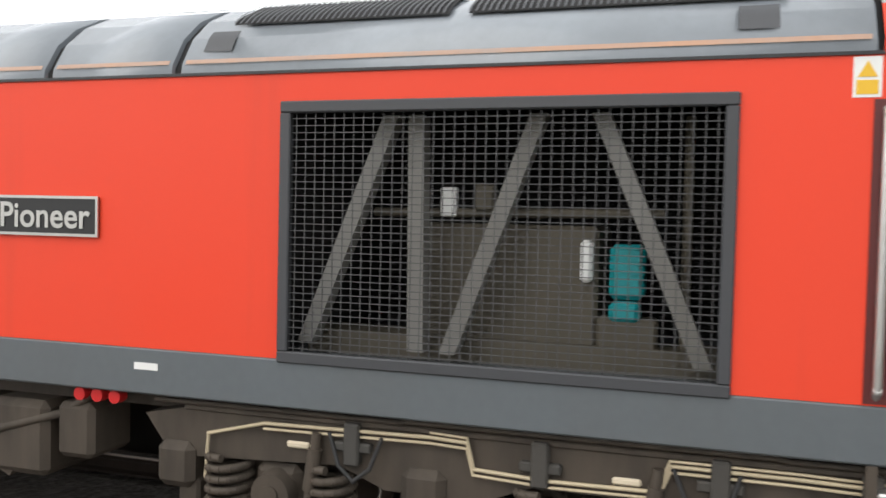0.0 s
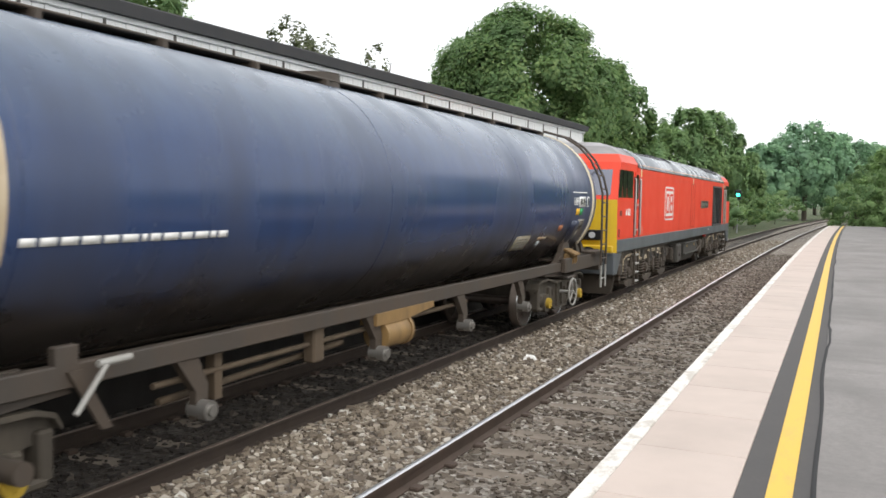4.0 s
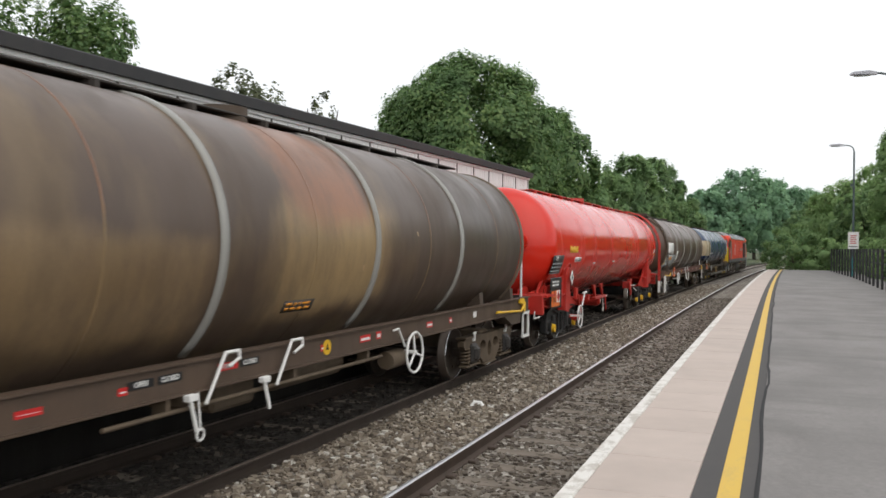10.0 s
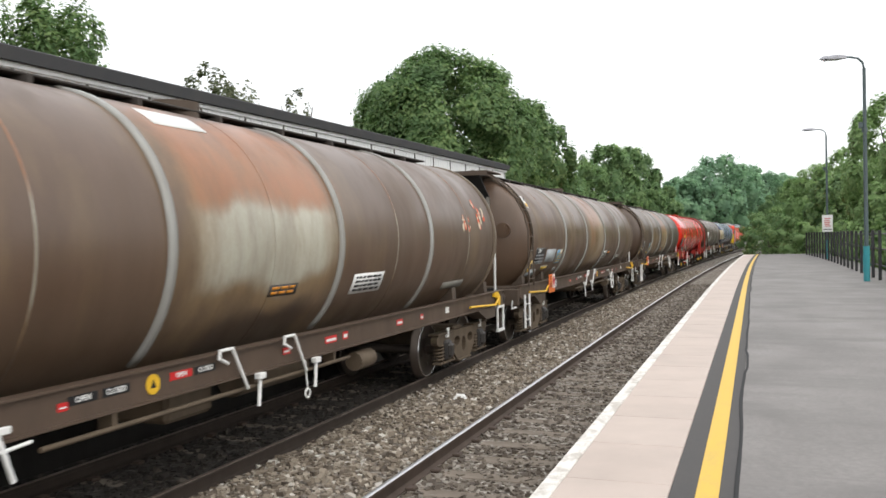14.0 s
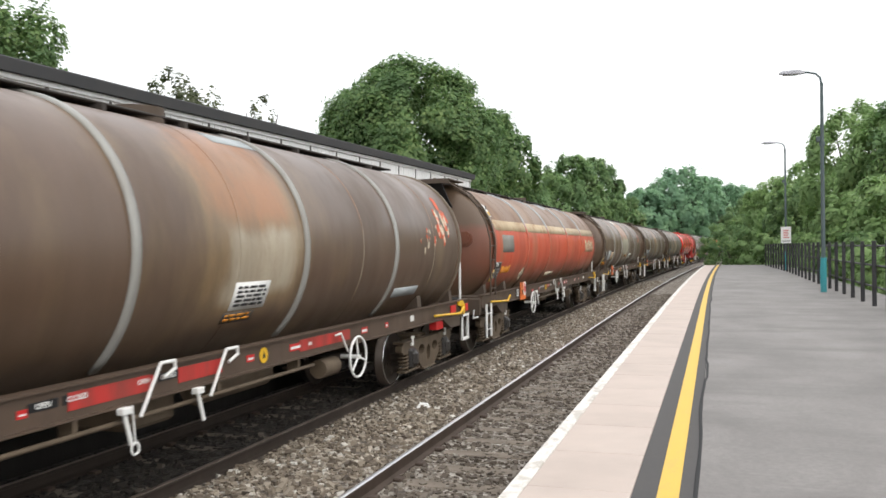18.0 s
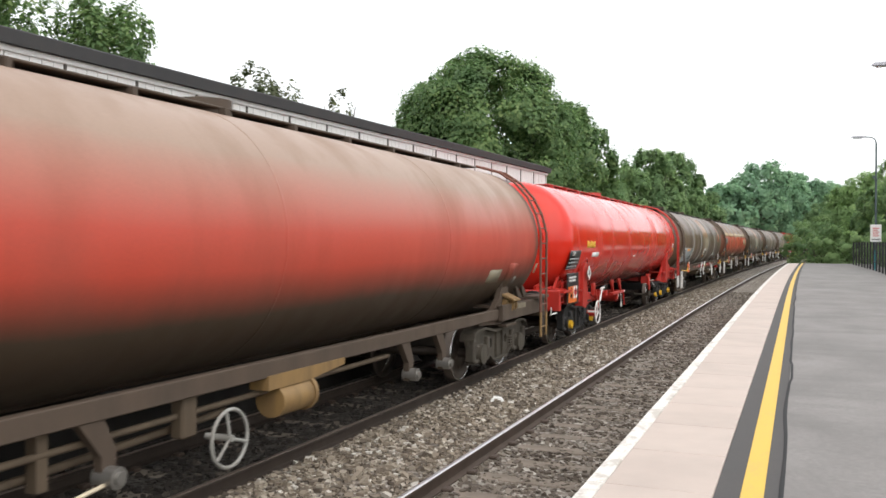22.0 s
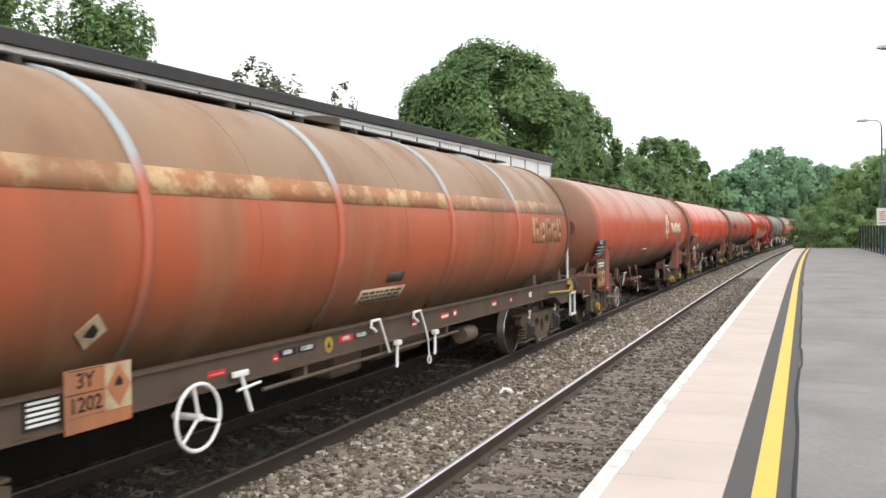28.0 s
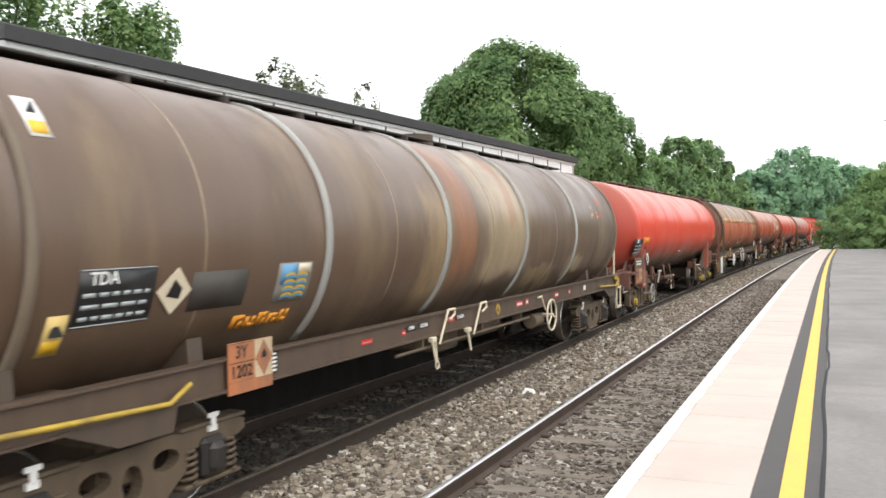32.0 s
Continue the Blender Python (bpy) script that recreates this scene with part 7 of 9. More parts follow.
def small_print(y0, y1, z0, z1, rows, material, seed=1, R=RA, zc=ZA):
    return lambda o: barrel_bars(o, R, zc, y0, y1, z0, z1, rows, material, seed)


def wave_panel(y0, y1, z0, z1, R=RA, zc=ZA):
    """A pale square with a blue corner and rows of yellow and blue waves."""
    def put(o):
        p = on_barrel(o, R, zc, y0, y1, z0, z1, m_grime_panel, "emblem_panel", "grimy square emblem with yellow waves on blue")
        dy, dz = y1 - y0, z1 - z0
        on_barrel(p, R, zc, y0 + dy * 0.08, y0 + dy * 0.55, z0 + dz * 0.45, z1 - dz * 0.03, m_sky_mark, "blue_corner", "", 0.009)
        on_barrel(p, R, zc, y0 + dy * 0.57, y1 - dy * 0.06, z0 + dz * 0.72, z1 - dz * 0.03, m_cream, "white_corner", "", 0.009)
        for i in range(2):
            for k in range(4):
                cy, cz, q = y0 + dy * (0.36 + 0.36 * i), z0 + dz * (0.14 + 0.17 * k), dy * 0.17
                for tone, zz, lift in ((m_wave_yellow, cz, 0.012), (m_sky_mark, cz - dz * 0.065, 0.013)):
                    pts = [(cy + q * math.cos(radians(t)), zz + dz * 0.10 * math.sin(radians(t))) for t in range(0, 181, 36)] + [(cy + q * 0.9 * math.cos(radians(t)), zz - dz * 0.035 + dz * 0.07 * math.sin(radians(t))) for t in range(180, -1, -36)]
                    v = [(math.sqrt(R * R - (w - zc) ** 2) + lift, u, w) for u, w in pts]
                    part("wave", Geo().add(v, [(j, j + 1, 10 - j, 11 - j) for j in range(5)]), tone, p)
    return put


def strip_label(y0, y1, z0, z1, R=RA, zc=ZA):
    def put(o):
        p = on_barrel(o, R, zc, y0, y1, z0, z1, m_grime_panel, "strip_label", "long pale label with worn yellow band")
        on_barrel(p, R, zc, y0 + 0.05, y1 - 0.05, z0 + 0.03, z1 - 0.03, m_wave_yellow, "yellow_band", "", 0.009)
    return put


m_dusty_plate = worn("dusty_orange_plate", (0.42, 0.15, 0.06), (0.17, 0.10, 0.06), 0.8, 0.6, 4.0)
m_red_worn = worn("worn_red_panel", (0.50, 0.03, 0.025), (0.10, 0.05, 0.035), 0.8, 0.5, 4.0)
m_sky_mark = plain("blue_mark", (0.10, 0.27, 0.45), 0.55)
m_wave_yellow = plain("wave_yellow", (0.55, 0.36, 0.03), 0.55)


def diamond(y, z, s, material, R=RA, zc=ZA):
    def put(o):
        a = math.asin((z - zc) / R)
        d = part("diamond_label", Geo().prism([(-s, 0), (0, -s), (s, 0), (0, s)], "yz", 0, 0.008), material, o, "white diamond hazard label")
        d.matrix_basis = pose((R + 0.004) * math.cos(a), y, zc + (R + 0.004) * math.sin(a)) @ Matrix.Rotation(-a, 4, "Y")
        part("printed_mark", Geo().prism([(-s * 0.45, -s * 0.2), (s * 0.3, -s * 0.35), (s * 0.4, 0.1 * s), (-s * 0.1, s * 0.5)], "yz", 0.008, 0.012), m_black, d)
    return put


def leg_diamond(y, z, s, material):
    def put(o):
        d = part("diamond_label", Geo().prism([(y - s, z), (y, z - s), (y + s, z), (y, z + s)], "yz", 1.366, 1.372), material, o, "white diamond hazard label")
        part("printed_mark", Geo().prism([(y - s * 0.45, z - s * 0.2), (y + s * 0.3, z - s * 0.35), (y + s * 0.4, z + 0.1 * s), (y - s * 0.1, z + s * 0.5)], "yz", 1.372, 1.375), m_black, d)
    return put


def chips(seed, y0, y1, z0, z1, n, tones, smin=0.03, smax=0.14):
    """Flaked paint: ragged upright patches of old colours, pale rims beside them."""
    def put(o):
        rs = random.Random(seed)
        for k in range(n * len(tones)):
            tone = tones[k % len(tones)]
            cy, cz, s = rs.uniform(y0, y1), rs.uniform(z0, z1), rs.uniform(smin, smax)
            for tn, dy, dz, q0 in ((tone, 0, 0, 1.0), (tones[-1], rs.uniform(-0.5, 0.5) * s, rs.uniform(-0.6, 0.6) * s, 0.55)):
                pts = []
                for i in range(11):
                    a = 2 * math.pi * i / 11
                    q = s * q0 * rs.uniform(0.35, 1.0)
                    yy, zz = cy + dy + q * math.cos(a) * 0.75, cz + dz + q * math.sin(a) * 1.1
                    x = math.sqrt(max(0.01, RA * RA - (zz - ZA) ** 2)) + (0.005 if tn is tone else 0.007)
                    pts.append((x, yy, zz))
                part("paint_flake", Geo().add(pts, [tuple(range(11))]), tn, o, "flaked patch of old paint")
    return put


m_flake_orange = plain("flake_orange", (0.62, 0.10, 0.04), 0.6)
m_grime_panel = plain("grimy_panel", (0.20, 0.19, 0.165), 0.6)
m_dark_panel = plain("dark_panel", (0.05, 0.043, 0.036), 0.6)
m_orange_mark = plain("orange_mark", (0.72, 0.28, 0.02), 0.5)
m_cream_band = flaked("cream_band", (0.52, 0.42, 0.28), (0.36, 0.20, 0.10), (0.34, 0.25, 0.16), 0.52, 0.66)
m_rust_cream = flaked("rusty_cream", (0.52, 0.36, 0.19), (0.34, 0.135, 0.055), (0.20, 0.115, 0.062), 0.43, 0.52)

data_a = data_panel(-7.65 + 0.10, 1.72, "TDA")
m_grimy_notice = worn("grimy_notice", (0.27, 0.235, 0.165), (0.10, 0.080, 0.055), 0.8, 0.6, 2.0)
TOUX = (0.16, 0.14, 0.13, 0.14, 0.13)

blue = plain_wagon("navy blue tank wagon with a white end ring, grimy below", m_blue, m_frame_blue, m_bogie_dark, "", [
    small_print(6.45, 7.4, 2.46, 2.50, 1, m_white, 3, RB, ZB), lambda o: barrel_text("L4BF", 0.20, m_white, o, RB, ZB, 6.62, 2.30, 0.8), patch(6.85, 7.3, 2.20, 2.40, m_white, "date_panel", "white date panel", RB, ZB), lambda o: barrel_text("01 24", 0.17, m_black, o, RB + 0.004, ZB, 7.07, 2.30, 0.85), patch(7.42, 7.56, 2.20, 2.40, m_white, "mark_box", "white boxed mark", RB, ZB), patch(7.445, 7.535, 2.225, 2.375, m_black, "mark_box", "", RB + 0.003, ZB),
    patch(6.70, 6.93, 2.04, 2.17, m_yellow, "label", "yellow label", RB, ZB), patch(6.93, 7.16, 2.04, 2.17, m_green, "label", "green label", RB, ZB), patch(6.97, 7.42, 1.77, 1.96, m_grime_panel, "panel", "small grey panel", RB, ZB), small_print(7.0, 7.39, 1.80, 1.93, 3, m_dark_panel, 8, RB, ZB), patch(6.97, 7.22, 1.55, 1.72, m_grime_panel, "panel", "small grey panel", RB, ZB), patch(4.95, 5.10, 1.50, 1.60, m_grey_panel, "label", "small pale label", RB, ZB), patch(4.9, 5.35, 1.63, 1.67, m_cream_band, "label", "", RB, ZB),
    lambda o: part("end_ring", Geo().arc_band(RB, RB + 0.012, 7.80, 7.94, -100, 260, 60, ZB), m_cream, o, "white painted end ring"),
    patch(3.75, 4.45, 1.48, 1.72, m_grimy_notice, "panel", "grimy pale notice", RB, ZB), small_print(3.82, 4.38, 1.51, 1.69, 4, m_grime_panel, 5, RB, ZB), patch(5.85, 6.08, 1.76, 1.86, m_dusty_plate, "label", "small orange label", RB, ZB), small_print(-5.6, -3.6, 1.95, 2.05, 1, m_white, 5, RB, ZB)], m_cap_dirty, m_strap, wheel_y=6.32, sill=True, low_leg=True)
W2 = strapped_wagon("brown tank wagon with pale straps and a white and grey panel", m_brown_w2, m_frame, m_solebar, "78271", [
    patch(-7.39, -5.56, 2.04, 2.55, m_white, "white_panel", "bare white panel"), patch(-7.75, -4.65, 1.45, 2.0, m_grey_panel, "grey_panel", "pale grey panel"), data_panel(-7.6, 1.70, "TDA", 0.8), mark(-6.7, 1.78, 0.17, TOUX, m_orange_mark),
    patch(-4.28, -3.76, 1.76, 2.18, m_white, "white_panel", "bare white panel"), patch(-4.36, -3.48, 1.50, 1.70, m_cream_band, "notice", "grimy cream notice"), lambda o: barrel_text("NO NAKED LIGHT", 0.085, m_black, o, RA + 0.002, ZA, -3.92, 1.665), small_print(-4.2, -3.6, 1.52, 1.62, 2, m_dark_panel, 6), patch(-3.0, -2.2, 1.58, 1.72, m_faint_patch, "panel", "faint pale patch"), patch(0.2, 0.7, 1.62, 1.74, m_faint_patch, "panel", "faint pale patch"), patch(2.2, 2.9, 1.62, 1.74, m_faint_patch, "panel"),
    patch(0.4, 1.7, 3.50, 3.62, m_white, "roof_panel", "white panel high on the barrel")], wheel_y=-3.95, plate_y=-5.25)
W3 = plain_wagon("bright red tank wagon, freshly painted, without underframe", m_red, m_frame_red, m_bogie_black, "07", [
    data_panel(-8.2 + 0.15, 1.70, "TEA", 0.95, 0.42, RB, ZB), mark(-6.55, 2.18, 0.16, TOUX, m_yellow, RB, ZB), patch(-5.9, -5.2, 1.95, 2.06, m_white, "label", "white label", RB, ZB), small_print(-5.85, -5.25, 1.97, 2.04, 2, m_black, 3, RB, ZB),
    leg_diamond(-6.40, 1.58, 0.18, m_white), small_print(-3.57, -3.27, 1.85, 1.92, 1, m_white, 1, RB, ZB), small_print(-0.73, -0.43, 1.86, 1.93, 1, m_white, 1, RB, ZB), patch(7.0, 7.3, 1.72, 1.86, m_dark_panel, "label", "small dark label", RB, ZB), lambda o: warning_label(o, RB, ZB, 7.86, 2.0), lambda o: warning_label(o, RB, ZB, 7.86, 2.95)], m_yellow, None, False)
W4 = strapped_wagon("brown tank wagon with streaked sides and pale straps", m_brown_dark, m_frame, m_solebar_brown, "78247", [
    data_panel(-7.5, 1.72, "TDA", 0.85), wave_panel(-5.32, -4.74, 1.65, 2.0), strip_label(-5.65, -4.95, 1.53, 1.63), patch(-5.3, -5.1, 1.46, 1.51, m_grime_panel, "label"), patch(-4.75, -4.5, 1.45, 1.50, m_grime_panel, "label"), patch(-0.32, 0.28, 1.60, 1.72, m_dark_panel, "label", "dark label with worn yellow print"), small_print(-0.28, 0.24, 1.61, 1.71, 2, m_orange_mark, 3),
    chips(2, -1, 3, 1.9, 2.5, 2, [m_cream_band], 0.04, 0.09)], lever_y=(-1.38, -0.26), wheel_y=2.75)
W5 = strapped_wagon("brown tank wagon with grey patches and pale straps", m_brown_w5, m_frame, m_solebar_brown, "78231", [
    data_panel(-7.65 + 0.15, 1.72, "TDA", 0.85), patch(-6.45, -5.5, 1.74, 2.04, m_grey_panel, "grey_panel", "pale grey patch"), wave_panel(-5.35, -4.72, 1.66, 2.02), strip_label(-6.55, -5.85, 1.55, 1.66), diamond(-4.4, 1.66, 0.12, m_grey_panel), patch(-5.06, -4.77, 1.49, 1.56, m_grey_panel, "label"), patch(-7.7, -6.9, 1.45, 1.6, m_grey_panel, "panel"),
    patch(1.6, 2.4, 1.63, 1.86, m_white, "notice", "white notice"), small_print(1.65, 2.35, 1.65, 1.84, 4, m_black, 4), patch(2.5, 3.0, 1.76, 1.86, m_dark_panel, "label", "dark label with yellow print"), small_print(2.55, 2.95, 1.77, 1.85, 2, m_orange_mark, 9), patch(4.85, 5.6, 1.49, 1.66, m_grime_panel, "panel")], lever_y=(-1.30, -0.20), wheel_y=2.82)
W6 = strapped_wagon("brown tank wagon with flaking orange paint", m_brown_w6, m_frame, m_solebar_brown, "78250", [
    data_panel(-7.5, 1.72, "TDA", 0.85), patch(-6.4, -5.6, 1.72, 2.1, m_grey_panel, "panel", "flaking grey patch"), mark(-7.2, 1.5, 0.14, TOUX, m_orange_mark), patch(-5.4, -4.7, 1.7, 2.05, m_cream_band, "panel"), patch(0.09, 0.66, 1.76, 1.88, m_dark_panel, "label", "dark label with yellow print"), small_print(0.14, 0.6, 1.77, 1.87, 2, m_orange_mark, 5), patch(2.05, 2.95, 1.66, 1.91, m_white, "notice", "white notice"), small_print(2.12, 2.88, 1.68, 1.89, 4, m_black, 5), patch(-1.1, -0.3, 3.42, 3.58, m_white, "roof_panel", "pale panel high on the barrel"),
    chips(11, 6.05, 6.5, 2.4, 2.7, 3, [m_flake_orange, m_flake_orange, m_cream], 0.04, 0.10), chips(12, 6.95, 7.4, 2.45, 2.95, 4, [m_flake_orange, m_flake_orange, m_cream], 0.04, 0.12), patch(5.6, 6.6, 1.5, 1.62, m_grime_panel, "label")], wheel_y=-3.95, plate_y=-5.25)
W7 = strapped_wagon("orange-red tank wagon with a worn cream band and brown top", m_orange, m_frame, m_solebar_brown, "78260", strap_m=m_band_strap, panels=[
    patch(-7.75, 7.75, 2.70, 2.93, m_cream_band, "cream_band", "worn cream band"), data_panel(-7.75, 1.62, "TDA", 0.6), mark(-7.05, 1.72, 0.16, TOUX, m_orange_mark), patch(-7.2, -6.1, 2.2, 2.6, m_grime_panel, "panel", "faded grey patch"),
    mark(5.4, 2.12, 0.44, (0.36, 0.32, 0.32, 0.32, 0.32), m_cream_band), diamond(-4.7, 1.63, 0.2, m_cream), patch(-1.1, 0.13, 1.45, 1.57, m_cream, "notice"), patch(0.6, 1.2, 3.5, 3.62, m_grey_panel, "panel")], wheel_y=-3.95, plate_y=-5.25)
W8 = strapped_wagon("brown tank wagon with a pale grey panel and flaking orange paint", m_brown_w8, m_frame, m_solebar_brown, "78226", [
    patch(-7.75, -4.65, 1.40, 2.05, m_grey_panel, "grey_panel", "long pale grey panel"), data_panel(-7.4, 1.72, "TDA", 0.7), mark(-6.35, 1.92, 0.12, TOUX, m_orange_mark), small_print(-5.5, -4.75, 1.55, 1.70, 2, m_black, 5), chips(21, 6.7, 7.35, 2.45, 2.95, 6, [m_flake_orange, m_flake_orange, m_cream], 0.06, 0.16), chips(22, 6.9, 7.3, 2.85, 3.15, 2, [m_flake_orange], 0.14, 0.20), chips(23, 5.6, 6.7, 2.2, 2.7, 4, [m_flake_orange, m_flake_orange, m_cream], 0.03, 0.09), patch(0.08, 0.78, 1.69, 1.98, m_white, "notice", "white notice"), small_print(0.14, 0.72, 1.72, 1.95, 5, m_black, 5), patch(0.02, 0.62, 1.56, 1.67, m_dark_panel, "label", "dark label with yellow print"), small_print(0.06, 0.58, 1.575, 1.66, 2, m_orange_mark, 9), patch(4.85, 5.95, 1.55, 1.69, m_grey_panel, "panel", "pale grey patch"), patch(0.6, 1.5, 3.50, 3.62, m_grey_panel, "roof_panel"), 
    lambda o: part("red_plate", Geo().box(1.31, 1.33, 7.55, 7.85, 1.10, 1.24, 0.004), m_red_paint, o, "red painted plate"), lambda o: part("red_plate", Geo().box(1.31, 1.33, 8.5, 8.68, 1.08, 1.22, 0.004), m_red_paint, o, "red painted plate"), lambda o: part("red_box", Geo().box(1.16, 1.30, 6.75, 7.15, 0.86, 1.06, 0.01), m_red_paint, o, "red painted box over the bogie"),
    lambda o: part("red_plate", Geo().box(1.301, 1.306, -2.25, -1.25, 1.10, 1.24), m_red_worn, o, "worn red lever panel"), lambda o: part("red_plate", Geo().box(1.301, 1.306, -0.85, -0.12, 1.10, 1.24), m_red_worn, o, "worn red lever panel"), lambda o: part("red_plate", Geo().box(1.301, 1.306, 1.55, 3.0, 1.10, 1.24), m_red_worn, o, "worn red lever panel")], lever_y=(-1.10, -0.05), wheel_y=3.05)
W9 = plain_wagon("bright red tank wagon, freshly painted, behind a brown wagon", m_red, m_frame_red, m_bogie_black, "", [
    data_panel(-8.2 + 0.15, 1.70, "TEA", 0.95, 0.42, RB, ZB), mark(-6.55, 2.18, 0.16, TOUX, m_yellow, RB, ZB), patch(-5.9, -5.2, 1.95, 2.06, m_white, "label", "white label", RB, ZB), leg_diamond(-6.40, 1.58, 0.18, m_white), small_print(-0.27, 0.03, 1.86, 1.93, 1, m_white, 1, RB, ZB), patch(6.95, 7.35, 1.68, 1.84, m_dark_panel, "label", "small dark label", RB, ZB), small_print(6.98, 7.32, 1.70, 1.82, 3, m_grime_panel, 6, RB, ZB), lambda o: warning_label(o, RB, ZB, 7.86, 2.0)], m_yellow)
VT = [mark(-6.30, 2.32, 0.30, (0.26, 0.24, 0.26), m_black, RB, ZB), lambda o: part("logo_mark", Geo().prism([(-6.86, 2.34), (-6.66, 2.28), (-6.46, 2.34), (-6.56, 2.66), (-6.76, 2.66)], "yz", RB + 0.0, RB + 0.012), m_black, o, "dark five-sided mark"),
      patch(-5.10, -4.90, 1.94, 2.08, m_yellow, "label", "yellow label", RB, ZB), patch(-4.90, -4.74, 1.94, 2.08, m_green, "label", "green label", RB, ZB), diamond(-6.75, 1.70, 0.17, m_cream, RB, ZB), small_print(-5.2, -4.8, 1.62, 1.85, 3, m_grime_panel, 4, RB, ZB),
      patch(5.45, 6.05, 1.62, 1.84, m_grimy_notice, "notice", "yellowed dirty notice", RB, ZB), patch(6.80, 7.04, 1.56, 1.68, m_grime_panel, "panel", "small grey panel", RB, ZB), patch(8.00, 8.12, 1.72, 1.90, m_cream_band, "label", "cream label", RB, ZB), lambda o: part("frame_label", Geo().box(1.301, 1.306, 6.82, 7.30, 1.11, 1.20), m_grimy_notice, o, "faded paint patch on the frame")]
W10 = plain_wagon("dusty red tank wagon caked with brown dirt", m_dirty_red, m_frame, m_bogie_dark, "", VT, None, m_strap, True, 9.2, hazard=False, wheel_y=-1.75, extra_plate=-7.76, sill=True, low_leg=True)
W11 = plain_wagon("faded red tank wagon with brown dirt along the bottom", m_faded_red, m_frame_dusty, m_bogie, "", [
    data_panel(-7.9, 1.70, "TEA", 0.9, 0.4, RB, ZB), mark(-7.05, 1.97, 0.15, (0.15, 0.11, 0.10, 0.11, 0.11), m_orange_mark, RB, ZB), patch(-6.5, -5.85, 1.58, 1.68, m_cream, "label", "white striped label", RB, ZB), leg_diamond(-6.68, 1.55, 0.17, m_cream), small_print(-0.55, -0.2, 1.60, 1.66, 1, m_white, 1, RB, ZB), lambda o: warning_label(o, RB, ZB, 7.3, 2.0, 0.16, True), patch(6.80, 7.22, 1.66, 1.82, m_dark_panel, "label", "small dark label", RB, ZB), small_print(6.83, 7.19, 1.68, 1.80, 3, m_grime_panel, 6, RB, ZB)], m_cap_dirty, m_strap, True, 9.2)
STAR = [(2.91 + 0.44 * (1.0 if k % 2 == 0 else 0.45) * math.sin(math.pi * k / 6), 2.42 + 0.44 * (1.0 if k % 2 == 0 else 0.45) * math.cos(math.pi * k / 6)) for k in range(12)]
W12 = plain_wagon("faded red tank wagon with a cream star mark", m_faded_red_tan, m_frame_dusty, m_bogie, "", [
    mark(3.95, 2.20, 0.38, (0.50, 0.40, 0.36, 0.38, 0.40), m_cream, RB, ZB), lambda o: part("star_mark", Geo().prism(STAR, "yz", RB - 0.06, RB + 0.012), m_cream, o, "cream star shape"), lambda o: part("star_drop", Geo().prism([(2.83, 2.38), (2.91, 2.26), (2.99, 2.38), (2.91, 2.60)], "yz", RB + 0.0, RB + 0.018), plain("blue_drop", (0.03, 0.07, 0.3), 0.5), o),
    patch(6.57, 6.95, 1.66, 1.82, plain("blue_label", (0.05, 0.24, 0.50), 0.5), "label", "blue label", RB, ZB), small_print(6.57, 6.9, 1.5, 1.64, 2, m_grime_panel, 4, RB, ZB), data_panel(-7.9, 1.70, "TEA", 0.9, 0.4, RB, ZB), small_print(-1.5, -0.6, 1.7, 1.76, 1, m_white, 1, RB, ZB), lambda o: warning_label(o, RB, ZB, 7.4, 1.8, 0.15, True), lambda o: warning_label(o, RB, ZB, 7.4, 2.95, 0.15, True)], m_cap_dirty, m_strap, True, 9.2)
W13 = strapped_wagon("orange-red tank wagon with a worn cream band, heavily dirtied", m_orange_dirty, m_frame, m_solebar_brown, "", strap_m=m_band_strap, panels=[
    patch(-7.75, 7.75, 2.66, 2.88, m_rust_cream, "cream_band", "worn cream band"), mark(5.4, 2.12, 0.46, (0.36, 0.32, 0.32, 0.32, 0.32), m_rust_cream), diamond(-4.9, 1.66, 0.15, m_cream_band), patch(-0.86, 0.31, 1.50, 1.68, m_cream_band, "notice", "dirty cream notice"), small_print(-0.8, 0.25, 1.52, 1.66, 3, m_dark_panel, 4), patch(-0.3, 0.15, 1.74, 1.86, m_dark_panel, "label", "dark label"), mark(-6.9, 1.56, 0.14, TOUX, m_orange_mark)], dirty=2, wheel_y=-3.95, plate_y=-5.25)
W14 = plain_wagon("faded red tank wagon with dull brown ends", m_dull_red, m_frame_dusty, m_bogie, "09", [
    data_panel(-8.0, 1.70, "TEA", 0.9, 0.42, RB, ZB), mark(-6.95, 2.0, 0.15, (0.15, 0.11, 0.10, 0.11, 0.11), m_orange_mark, RB, ZB), patch(-6.4, -5.75, 1.60, 1.70, m_cream, "label", "white striped label", RB, ZB), leg_diamond(-6.68, 1.55, 0.17, m_white), small_print(-0.55, -0.2, 1.60, 1.66, 1, m_white, 1, RB, ZB), lambda o: warning_label(o, RB, ZB, 7.3, 2.0, 0.16, True), patch(6.80, 7.22, 1.66, 1.82, m_dark_panel, "label", "small dark label", RB, ZB), small_print(6.83, 7.19, 1.68, 1.80, 3, m_grime_panel, 6, RB, ZB)], m_cap_dirty, m_strap, True, 9.2)
